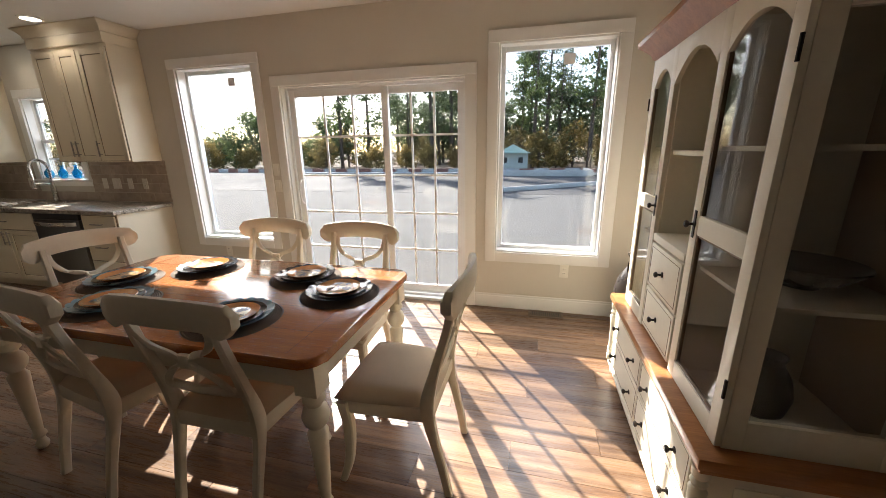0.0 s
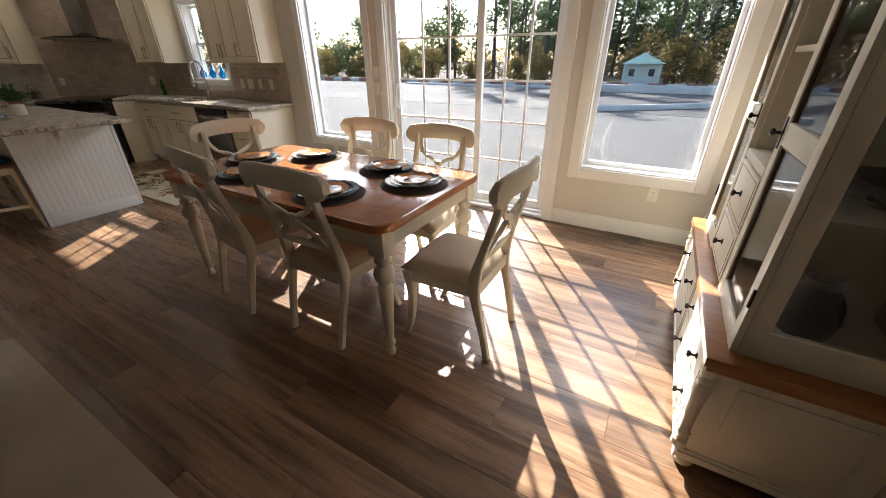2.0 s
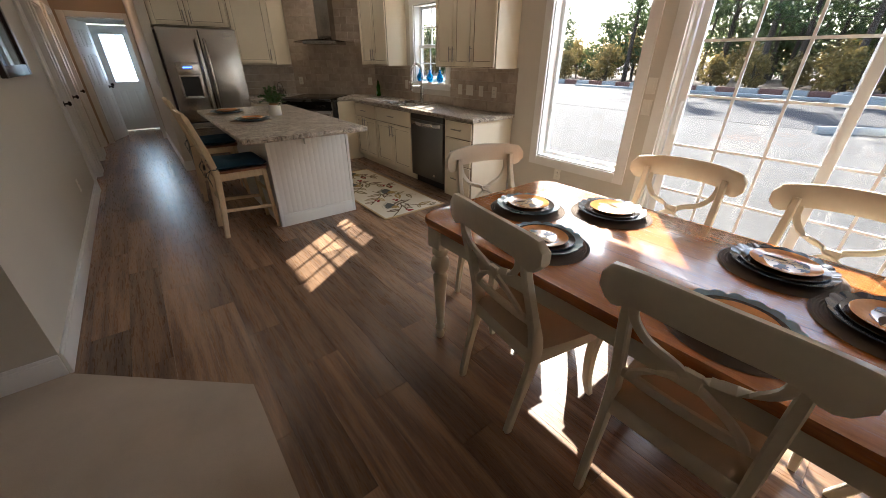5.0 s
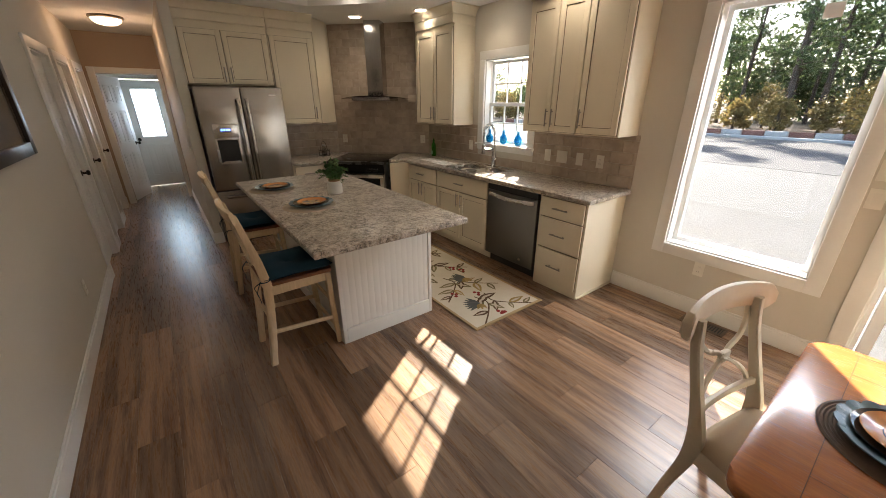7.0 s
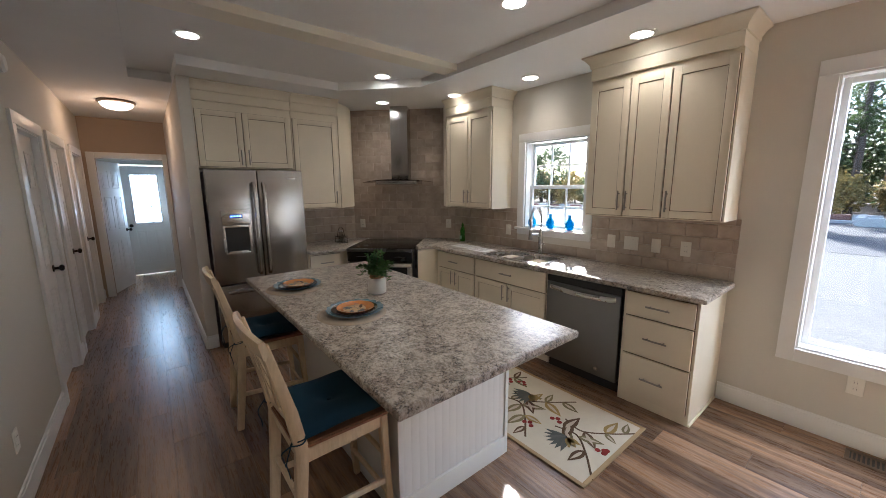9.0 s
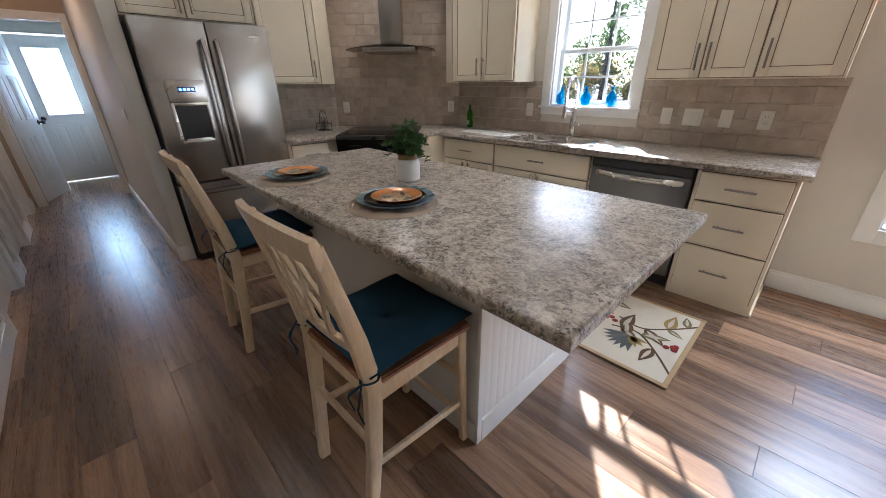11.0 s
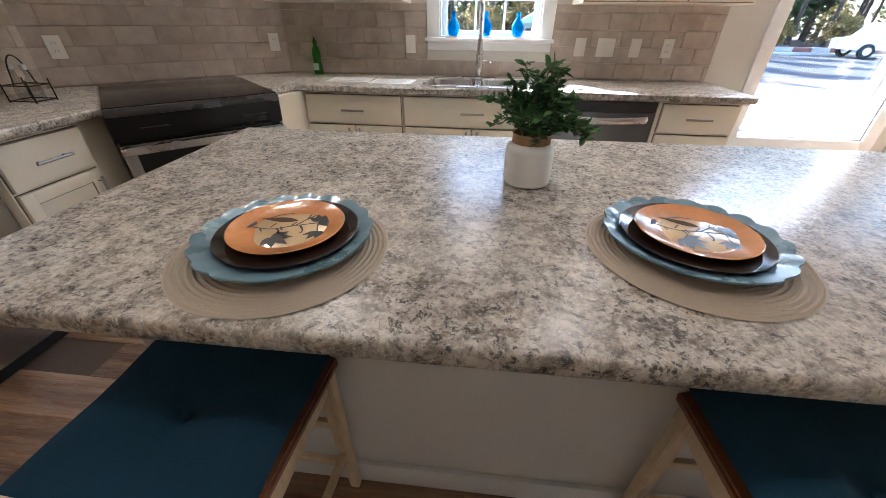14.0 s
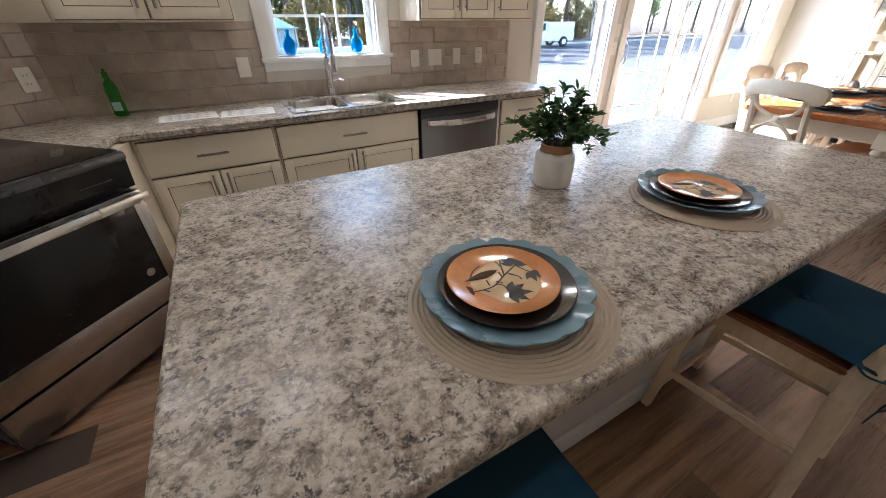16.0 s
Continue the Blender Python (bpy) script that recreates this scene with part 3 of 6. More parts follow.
def panelled_door(name, x0, x1, h, label, m, knob_side=1, lite=False, thick=0.035):
    """A six-panel door leaf in its own frame: x along the leaf, y through it."""
    d = thing(name, label, "door", m, kind="structure")
    w = x1 - x0
    bm = bmesh.new()
    box(bm, x0, -thick / 2, 0.01, x1, thick / 2, h, 0.002)
    leaf = part("door_leaf", bm, M_DOOR, d)
    cols = [(x0 + 0.11, x0 + w / 2 - 0.05), (x0 + w / 2 + 0.05, x1 - 0.11)]
    rows = [(0.22, 0.85)] if lite else [(0.22, 0.80), (0.98, 1.50), (1.62, h - 0.13)]
    for a, b in cols:
        for c, e in rows:
            for s in (-1, 1):
                bm = bmesh.new()
                y = s * thick / 2
                for q in ((a, c, b, c + 0.016), (a, e - 0.016, b, e), (a, c + 0.016, a + 0.016, e - 0.016), (b - 0.016, c + 0.016, b, e - 0.016)):
                    box(bm, q[0], y - 0.005, q[1], q[2], y + 0.005, q[3], 0.003)
                box(bm, a + 0.04, y - 0.004, c + 0.04, b - 0.04, y + 0.004, e - 0.04, 0.004)
                part("raised_panel", bm, M_DOOR, leaf)
    if lite:
        bm = bmesh.new()
        ring(bm, x0 + 0.10, x1 - 0.10, 0.96, h - 0.13, -thick / 2 - 0.008, thick / 2 + 0.008, 0.035)
        part("lite_frame", bm, M_DOOR, leaf)
        bm = bmesh.new()
        box(bm, x0 + 0.135, -thick / 2 - 0.006, 0.995, x1 - 0.135, thick / 2 + 0.006, h - 0.165)
        # the pane glows by itself, standing in for daylight from behind the door
        part("frosted_lite", bm, glow("glowing_frosted_glass", (0.62, 0.81, 1.0), 1.7), leaf, "frosted window of the door, glowing in place of daylight")
        bm = bmesh.new()
        for k in (1, 2):
            x = x0 + 0.135 + (w - 0.27) * k / 3
            box(bm, x - 0.006, -thick / 2 - 0.009, 0.99, x + 0.006, thick / 2 + 0.009, h - 0.16)
            z = 0.995 + (h - 1.16) * k / 3
            box(bm, x0 + 0.13, -thick / 2 - 0.0085, z - 0.006, x1 - 0.13, thick / 2 + 0.0085, z + 0.006)
        part("grille", bm, M_DOOR, leaf)
    kx = x1 - 0.06 if knob_side > 0 else x0 + 0.06
    for s in (-1, 1):
        bm = bmesh.new()
        rot = Matrix.Translation((kx, s * thick / 2, 0.94)) @ Matrix.Rotation(radians(-90 * s), 4, "X")
        lathe(bm, [(0.03, 0), (0.03, 0.006), (0.011, 0.01), (0.011, 0.035), (0.026, 0.045), (0.027, 0.06), (0.015, 0.07)], 14, m=rot)
        part("door_knob", bm, M_BRONZE, leaf)
    return d


for i, (a, b, c, d) in enumerate(HD):
    dd = panelled_door("door_%d" % (i + 2), a + 0.015, b - 0.015, 2.03, "closed white six-panel hallway door", pose(0, YS - 0.06, 0), -1)
    casing(dd, (a, b, c, d), y=0.06, out=1, bottom=False, name="door_trim")
    boxpart("jamb", (a, -0.09, 0, a + 0.013, 0.06, d), M_TRIM, dd, 0)
    boxpart("jamb", (b - 0.013, -0.09, 0, b, 0.06, d), M_TRIM, dd, 0)
    boxpart("head", (a + 0.0135, -0.09, d - 0.013, b - 0.0135, 0.06, d), M_TRIM, dd, 0)
bd = panelled_door("door_5", -0.325, 0.325, 2.03, "white back door with a bright window", pose(XH - 0.04, -3.25, 0, 0, 0, 90), -1, True)
panelled_door("door_6", 0.0, 0.76, 2.03, "open white six-panel hallway door", pose(-9.89, -3.79, 0, 0, 0, 162), 1)
# window added out of sight so that daylight reaches the back door
vw = thing("window_4", "unseen frosted window added to brighten the vestibule", "window", kind="structure")
bm = bmesh.new()
ring(bm, VW[0], VW[1], VW[2], VW[3], YH + 0.02, YH + 0.06, 0.04)
part("window_frame", bm, M_VINYL, vw)
frost = boxpart("pane", (VW[0] + 0.04, YH + 0.036, VW[2] + 0.04, VW[1] - 0.04, YH + 0.042, VW[3] - 0.04), frosted_glass(), vw, 0)
arch = thing("door_7", "white cased opening in the hallway", "opening", kind="structure")
for y0, y1, z0, z1 in ((-3.85, -3.76, 0, 2.14), (-2.99, -2.925, 0, 2.14), (-3.7595, -2.9905, 2.05, 2.14)):
    boxpart("door_trim", (-9.7695, y0, z0, -9.75, y1, z1), M_TRIM, arch, 0.004)

# ---- kitchen ----


def bar_handle(parent, x, z, y, length, vertical):
    bm = bmesh.new()
    h = length / 2
    e = Vector((0, 0, h)) if vertical else Vector((h, 0, 0))
    c = Vector((x, y - 0.028, z))
    sweep(bm, [c - e, c + e], [(0.0065, 0.0065)], side=(0, 1, 0))
    for s in (-0.7, 0.7):
        p = c + e * s
        sweep(bm, [p, p + Vector((0, 0.029, 0))], [(0.004, 0.004)])
    part("handle", bm, M_PULL, parent, "slim satin nickel bar handle")


def front(parent, a, b, c, d, y, drawer=False, handle=None, m=None):
    """A cabinet door or drawer front with its glaze lines and handle. handle: (x, z, vertical)."""
    w, t, g = 0.05, 0.018, 0.004
    if drawer:
        ob = boxpart("drawer_front", (a, y, c, b, y + t, d), M_CAB, parent, 0.003)
    else:
        ob = boxpart("door", (a + w - 0.001, y + 0.009, c + w - 0.001, b - w + 0.001, y + t, d - w + 0.001), M_CAB, parent, 0, m=m)
        boxpart("stile", (a, y, c, a + w, y + t, d), M_CAB, ob, 0.002, m=m)
        boxpart("stile", (b - w, y, c, b, y + t, d), M_CAB, ob, 0.002, m=m)
        boxpart("rail", (a + w, y + 0.0004, d - w, b - w, y + t, d), M_CAB, ob, 0.002, m=m)
        boxpart("rail", (a + w, y + 0.0004, c, b - w, y + t, c + w), M_CAB, ob, 0.002, m=m)
        bm = bmesh.new()
        for q in ((a + w, c + w, b - w, c + w + g), (a + w, d - w - g, b - w, d - w), (a + w, c + w + g, a + w + g, d - w - g), (b - w - g, c + w + g, b - w, d - w - g)):
            box(bm, q[0], y + 0.0065, q[1], q[2], y + 0.0095, q[3], m=m)
        bmesh.ops.remove_doubles(bm, verts=bm.verts[:], dist=1e-5)
        part("glaze_line", bm, M_GLAZE, ob, "thin brown glaze in the panel groove")
    if handle:
        bar_handle(ob, handle[0], handle[1], y, 0.15, handle[2])


def cabinet(name, label, a, b, c, d, depth, m, fronts, category="cabinet", toe=False, group=""):
    """A cabinet from a to b, c to d, its back at y = 0 and its face frame at y = -depth. fronts: (a, b, c, d, drawer, handle)."""
    t = thing(name, label, category, m, group)
    bm = bmesh.new()
    box(bm, a, -depth, c + (0.09 if toe else 0), b, -0.001, d, 0.002)
    if toe:
        box(bm, a + 0.001, -depth + 0.06, c, b - 0.001, -0.002, c + 0.09)
    part("body", bm, M_CAB, t)
    # brown sheet behind the fronts; its colour also stands for shade in the gaps
    bm = bmesh.new()
    for (p, q, r, s, *_) in fronts:
        box(bm, p - 0.004, -depth - 0.0015, r - 0.004, q + 0.004, -depth + 0.001, s + 0.004)
    part("shadow_gap", bm, M_GLAZE, t, "brown glazed edge and painted gap shade round the doors")
    for p, q, r, s, dr, hd in fronts:
        front(t, p, q, r, s, -depth - 0.0195, dr, hd)
    return t


def crown(parent, a, b, z0, z1, y, left=True, right=True):
    """A flat frieze with a flared crown above, along the cabinet's top."""
    bm = bmesh.new()
    box(bm, a, y, z0, b, -0.002, z1 - 0.09, 0.002)
    part("frieze", bm, M_CAB, parent)
    bm = bmesh.new()
    prof = [(0, z1 - 0.09), (0.008, z1 - 0.085), (0.012, z1 - 0.06), (0.035, z1 - 0.03), (0.06, z1 - 0.012), (0.062, z1)]
    rows = []
    for o, z in prof:
        rows.append([bm.verts.new((a - (o if left else 0), -0.003, z)), bm.verts.new((a - (o if left else 0), y - o, z)),
                     bm.verts.new((b + (o if right else 0), y - o, z)), bm.verts.new((b + (o if right else 0), -0.003, z))])
    for r, s in zip(rows, rows[1:]):
        for k in range(4):
            bm.faces.new((r[k], r[(k + 1) % 4], s[(k + 1) % 4], s[k]))
    bm.faces.new(rows[0][::-1])
    bm.faces.new(rows[-1])
    part("crown_moulding", bm, M_CAB, parent)


NB = pose(0, 0, 0)
CREAM_U, CREAM_B = "cream shaker wall cabinet with brown glaze lines", "cream shaker base cabinet under the counter"
uz0, uz1 = 1.365, 2.40
u = cabinet("wall_cabinet", "tall cream three-door wall cabinet beside the window", -4.13, -3.15, uz0, 2.44, 0.31, NB, [
    (-4.115, -3.815, uz0 + 0.012, uz1, False, (-3.84, uz0 + 0.13, True)),
    (-3.805, -3.535, uz0 + 0.012, uz1, False, (-3.78, uz0 + 0.13, True)),
    (-3.525, -3.165, uz0 + 0.012, uz1, False, (-3.495, uz0 + 0.13, True))], group="wall cabinets")
crown(u, -4.13, -3.15, 2.4405, 2.618, -0.335)
u = cabinet("wall_cabinet", "cream two-door wall cabinet beside the range hood", -5.99, -5.23, uz0, 2.44, 0.31, NB, [
    (-5.975, -5.615, uz0 + 0.012, uz1, False, (-5.645, uz0 + 0.13, True)),
    (-5.605, -5.245, uz0 + 0.012, uz1, False, (-5.575, uz0 + 0.13, True))], group="wall cabinets")
crown(u, -5.99, -5.23, 2.4405, 2.618, -0.335, left=False)
bm = bmesh.new()
prism(bm, [(-5.992, -0.001), (-5.992, -0.325), (-6.20, -0.20), (-6.19, -0.001)], uz0, 2.6)
part("filler", bm, M_CAB, u, "angled cream filler panel")

WB = pose(XL, 0, 0, 0, 0, 90)   # local x runs along +y, local -y looks to +x
over = cabinet("wall_cabinet", "cream two-door cabinet above the refrigerator", -2.815, -1.92, 1.81, 2.44, 0.45, WB, [
    (-2.80, -2.405, 1.825, 2.36, False, (-2.435, 1.92, True)),
    (-2.395, -1.935, 1.825, 2.36, False, (-2.365, 1.92, True))], group="wall cabinets")
crown(over, -2.815, -1.92, 2.4405, 2.618, -0.47, False, False)
tall = cabinet("wall_cabinet", "cream single-door wall cabinet beside the refrigerator", -1.915, -1.38, uz0, 2.44, 0.45, WB, [
    (-1.90, -1.41, uz0 + 0.012, 2.36, False, (-1.445, uz0 + 0.13, True))], group="wall cabinets")
crown(tall, -1.915, -1.38, 2.4405, 2.618, -0.47, False, False)
bm = bmesh.new()
prism(bm, [(-1.378, -0.001), (-1.378, -0.465), (-1.14, -0.26), (-1.05, -0.12), (-1.05, -0.001)], uz0, 2.6)
part("filler", bm, M_CAB, tall, "angled cream filler panel")

FD = 0.575
bz = 0.872
cabinet("base_cabinet", CREAM_B, -5.86, -5.205, 0, bz, FD, NB, [
    (-5.84, -5.215, 0.68, 0.855, True, (-5.53, 0.765, False)),
    (-5.84, -5.535, 0.11, 0.665, False, (-5.565, 0.58, True)),
    (-5.525, -5.215, 0.11, 0.665, False, (-5.495, 0.58, True))], toe=True, group="base cabinets")
cabinet("base_cabinet", "cream sink base cabinet with two doors", -5.2, -4.295, 0, bz, FD, NB, [
    (-5.19, -4.305, 0.68, 0.855, True, (-4.75, 0.765, False)),
    (-5.19, -4.755, 0.11, 0.665, False, (-4.785, 0.58, True)),
    (-4.745, -4.305, 0.11, 0.665, False, (-4.715, 0.58, True))], toe=True, group="base cabinets")
dr = cabinet("base_cabinet", "cream three-drawer base cabinet beside the dishwasher", -3.625, -3.15, 0, bz, FD, NB, [
    (-3.60, -3.17, 0.69, 0.855, True, (-3.385, 0.775, False)),
    (-3.60, -3.17, 0.40, 0.675, True, (-3.385, 0.54, False)),
    (-3.60, -3.17, 0.075, 0.385, True, (-3.385, 0.235, False))], group="base cabinets")
boxpart("shoe_moulding", (-3.1495, -FD, 0.001, -3.138, -0.02, 0.02), M_CAB, dr, 0.004)
cabinet("base_cabinet", "cream drawer base cabinet beside the refrigerator", -1.90, -1.53, 0, bz, 0.705, WB, [
    (-1.89, -1.545, 0.68, 0.855, True, (-1.715, 0.765, False)),
    (-1.89, -1.545, 0.11, 0.665, False, (-1.575, 0.56, True))], toe=True, group="base cabinets")
bm = bmesh.new()
prism(bm, [(-6.497, -1.528), (-6.497, -1.40), (-6.63, -1.27), (-7.18, -1.27), (-7.18, -1.528)], 0, bz)
solid("base_filler", bm, M_CAB, "cream filler panel beside the range", "panel")
bm = bmesh.new()
prism(bm, [(-5.862, -0.575), (-5.90, -0.845), (-6.05, -0.72), (-6.05, -0.01), (-5.862, -0.01)], 0, bz)
solid("base_filler", bm, M_CAB, "cream filler panel beside the range", "panel")


def slab(name, label, poly):
    """A thick counter with a rounded nose."""
    bm = bmesh.new()
    prism(bm, poly, 0.874, 0.915)
    e = [e for e in bm.edges if abs(e.verts[0].co.z - e.verts[1].co.z) < 1e-5]
    bmesh.ops.bevel(bm, geom=e, offset=0.011, segments=3, affect="EDGES", profile=0.5)
    ob = solid(name, bm, M_GRANITE, label, "countertop")
    return ob


# counter along the window wall, in three runs round the sink cut-out
bm = bmesh.new()
for q in ((-5.9, -0.625, -5.06, -0.012), (-4.40, -0.625, -3.11, -0.012)):
    prism(bm, [(q[0], q[1]), (q[2], q[1]), (q[2], q[3]), (q[0], q[3])], 0.874, 0.915)
prism(bm, [(-5.06, -0.625), (-4.40, -0.625), (-4.40, -0.575), (-5.06, -0.575)], 0.874, 0.915)
prism(bm, [(-5.06, -0.16), (-4.40, -0.16), (-4.40, -0.012), (-5.06, -0.012)], 0.874, 0.915)
prism(bm, [(-5.9, -0.625), (-5.9, -0.012), (-6.195, -0.012), (-6.50, -0.30), (-6.0, -0.80), (-5.945, -0.80)], 0.874, 0.915)
bmesh.ops.remove_doubles(bm, verts=bm.verts[:], dist=1e-4)
e = [e for e in bm.edges if all(v.co.y < -0.62 or v.co.x > -3.12 for v in e.verts) and abs(e.verts[0].co.z - e.verts[1].co.z) < 1e-5 and e.calc_length() > 0.1]
bmesh.ops.bevel(bm, geom=e, offset=0.011, segments=3, affect="EDGES", profile=0.5)
counter = solid("countertop", bm, M_GRANITE, "speckled grey-beige laminate countertop along the window wall", "countertop")
slab("countertop", "speckled laminate countertop beside the refrigerator", [(-6.44, -1.90), (-6.44, -1.44), (-7.02, -0.86), (-7.19, -1.0), (-7.19, -1.90)])
slab("island_top", "large speckled grey-beige laminate island top", [(-5.59, -2.70), (-3.35, -2.70), (-3.35, -1.67), (-5.59, -1.67)])

isl = thing("kitchen_island", "white panelled kitchen island base", "island")
bm = bmesh.new()
box(bm, -5.53, -2.44, 0.0, -3.785, -1.70, 0.873, 0.002)
part("body", bm, M_ISLE, isl)
for k in range(15):
    y = -2.425 + k * 0.0475
    boxpart("board", (-3.786, y, 0.12, -3.776, y + 0.0475, 0.868), M_ISLE, isl, 0.0007)
boxpart("corner_post", (-3.784, -2.455, 0.0, -3.768, -2.426, 0.872), M_ISLE, isl, 0.002)
boxpart("corner_post", (-3.784, -1.712, 0.0, -3.768, -1.685, 0.872), M_ISLE, isl, 0.002)
boxpart("base_trim", (-3.7835, -2.4255, 0.0, -3.766, -1.7125, 0.118), M_ISLE, isl, 0.003)
boxpart("base_trim", (-5.53, -2.456, 0.0, -3.7845, -2.4405, 0.10), M_ISLE, isl, 0.003)
bm = bmesh.new()
prism(bm, [(0, 0), (0.15, 0), (0.15, -0.025), (0.09, -0.035), (0.045, -0.07), (0.03, -0.12), (0, -0.12)], -0.02, 0.02, pose(-3.768, -2.10, 0.872, 90, 0, 0))
part("corbel", bm, M_ISLE, isl, "small curved bracket under the overhang")
rows_y = [(-5.53, -4.96), (-4.955, -4.385), (-4.38, -3.80)]
for a, b in rows_y:
    front(isl, -b, -a, 0.11, 0.86, 0.0, m=pose(0, -1.681, 0, 0, 0, 180))

# refrigerator
fr = thing("refrigerator", "stainless steel french-door refrigerator with water dispenser", "refrigerator", pose(-6.60, 0, 0, 0, 0, 90))
fy0, fy1, fmid = -2.80, -1.905, -2.352
bm = bmesh.new()
box(bm, fy0, 0.0, 0.02, fy1, 0.57, 1.77, 0.004)
part("body", bm, M_DARKGREY, fr)
doors = []
for a, b, c, d, nm in ((fy0, fmid - 0.003, 0.66, 1.79, "door"), (fmid + 0.003, fy1, 0.66, 1.79, "door"), (fy0, fy1, 0.07, 0.65, "freezer_drawer")):
    bm = bmesh.new()
    box(bm, a, -0.07, c, b, -0.004, d, 0.012)
    doors.append(part(nm, bm, M_STEEL, fr))
for x, dd in ((fmid - 0.045, doors[0]), (fmid + 0.045, doors[1])):
    bm = bmesh.new()
    sweep(bm, curve_pts([(x, -0.075, 0.74), (x, -0.115, 0.78), (x, -0.128, 1.2), (x, -0.115, 1.62), (x, -0.075, 1.66)], 6), [(0.016, 0.010)])
    part("handle", bm, M_STEEL, dd, "long curved steel handle")
bm = bmesh.new()
sweep(bm, curve_pts([(fy0 + 0.1, -0.075, 0.585), (fy0 + 0.13, -0.12, 0.585), (fmid, -0.13, 0.585), (fy1 - 0.13, -0.12, 0.585), (fy1 - 0.1, -0.075, 0.585)], 6), [(0.010, 0.016)], side=(0, 1, 0))
part("handle", bm, M_STEEL, doors[2])
bm = bmesh.new()
ring(bm, -2.70, -2.45, 0.96, 1.25, -0.083, -0.066, 0.022)
box(bm, -2.70, -0.083, 1.25, -2.45, -0.066, 1.40, 0.006)
disp = part("dispenser", bm, M_CHROME, doors[0], "pale dispenser panel with dark recess")
boxpart("recess", (-2.679, -0.073, 0.981, -2.471, -0.0695, 1.252), M_BLACK, disp, 0)
boxpart("drip_tray", (-2.66, -0.082, 0.981, -2.49, -0.0735, 0.995), M_CHROME, disp, 0.002)
boxpart("display", (-2.63, -0.0845, 1.32, -2.52, -0.083, 1.355), M_BLACKGLASS, disp, 0)
bm = bmesh.new()
for k in range(4):
    box(bm, -2.622 + k * 0.026, -0.0852, 1.332, -2.608 + k * 0.026, -0.0845, 1.346)
part("digits", bm, M_LED, disp, "glowing blue digits")
boxpart("toe_grille", (fy0 + 0.01, -0.03, 0.0, fy1 - 0.01, -0.0, 0.065), M_BLACK, fr, 0.002)
boxpart("badge", (-2.06, -0.0712, 1.70, -1.98, -0.0698, 1.712), M_CHROME, doors[1], 0)

# range, turned into the corner
rg = thing("range", "black glass and stainless slide-in electric range", "oven", pose(-6.10, -1.235, 0, 0, 0, 45))
boxpart("body", (-0.375, 0.03, 0.02, 0.375, 0.70, 0.88), M_DARKGREY, rg, 0.003)
boxpart("cooktop", (-0.38, 0.0, 0.885, 0.38, 0.73, 0.925), M_BLACKGLASS, rg, 0.006, "glossy black glass cooktop")
boxpart("front_lip", (-0.38, -0.035, 0.885, 0.38, -0.0005, 0.922), M_DARKGREY, rg, 0.012, "dark steel rounded front edge")
bm = bmesh.new()
prism(bm, [(-0.005, 0.772), (-0.02, 0.884), (0.10, 0.884), (0.10, 0.772)], -0.38, 0.38, Matrix(((0, 0, 1, 0), (1, 0, 0, 0), (0, 1, 0, 0), (0, 0, 0, 1))))
part("control_panel", bm, M_BLACKGLASS, rg)
for x in (-0.27, 0.18):
    boxpart("control_marks", (x, -0.0195, 0.825, x + 0.12, -0.0125, 0.829), M_DARKGREY, rg, 0)
bm = bmesh.new()
ring(bm, -0.375, 0.375, 0.225, 0.76, -0.025, 0.028, 0.052, 0.115)
od = part("oven_door", bm, M_STEEL, rg)
ow = boxpart("oven_window", (-0.324, -0.021, 0.339, 0.324, 0.02, 0.709), M_BLACKGLASS, od, 0.001, "black oven window")
bm = bmesh.new()
lathe(bm, [(0.019, 0.0), (0.019, 0.001), (0.0, 0.0012)], 20, m=pose(0.265, -0.0212, 0.40, 90))
part("badge", bm, M_CHROME, ow, "small round pale badge")
bm = bmesh.new()
box(bm, -0.375, -0.072, 0.722, 0.375, -0.058, 0.758, 0.005)
for k in (-0.345, 0.345):
    box(bm, k - 0.015, -0.06, 0.728, k + 0.015, -0.024, 0.752, 0.004)
part("handle", bm, M_CHROME, od, "flat bright steel bar handle")
boxpart("warming_drawer", (-0.375, -0.02, 0.04, 0.375, 0.028, 0.21), M_STEEL, rg, 0.006)
boxpart("plinth", (-0.36, 0.04, 0.0, 0.36, 0.6, 0.025), M_BLACK, rg, 0)

# hood
hd = thing("range_hood", "stainless chimney range hood with curved glass canopy", "range hood", pose(-6.70, -0.50, 0, 0, 0, 45))
boxpart("chimney", (-0.11, -0.21, 1.70, 0.11, 0.0, 2.619), M_STEEL, hd, 0.004)
boxpart("motor_box", (-0.26, -0.44, 1.645, 0.26, 0.0, 1.70), M_STEEL, hd, 0.01)
bm = bmesh.new()
top = []
for i in range(17):
    x = -0.45 + 0.9 * i / 16
    f = 1 - (x / 0.45) ** 2
    top.append((x, -0.36 - 0.14 * f, 1.668 + 0.035 * f))
for p, q in zip(top, top[1:]):
    vs = [bm.verts.new((a[0], y, a[2] + dz)) for dz in (0, 0.006) for a, y in ((p, p[1]), (q, q[1]), (q, 0.0), (p, 0.0))]
    for k in ((3, 2, 1, 0), (4, 5, 6, 7), (0, 1, 5, 4), (2, 3, 7, 6)):
        bm.faces.new([vs[j] for j in k])
bmesh.ops.remove_doubles(bm, verts=bm.verts[:], dist=1e-5)
part("glass_canopy", bm, glass("smoked_canopy_glass", (0.5, 0.45, 0.4)), hd, "thin curved smoked glass canopy")

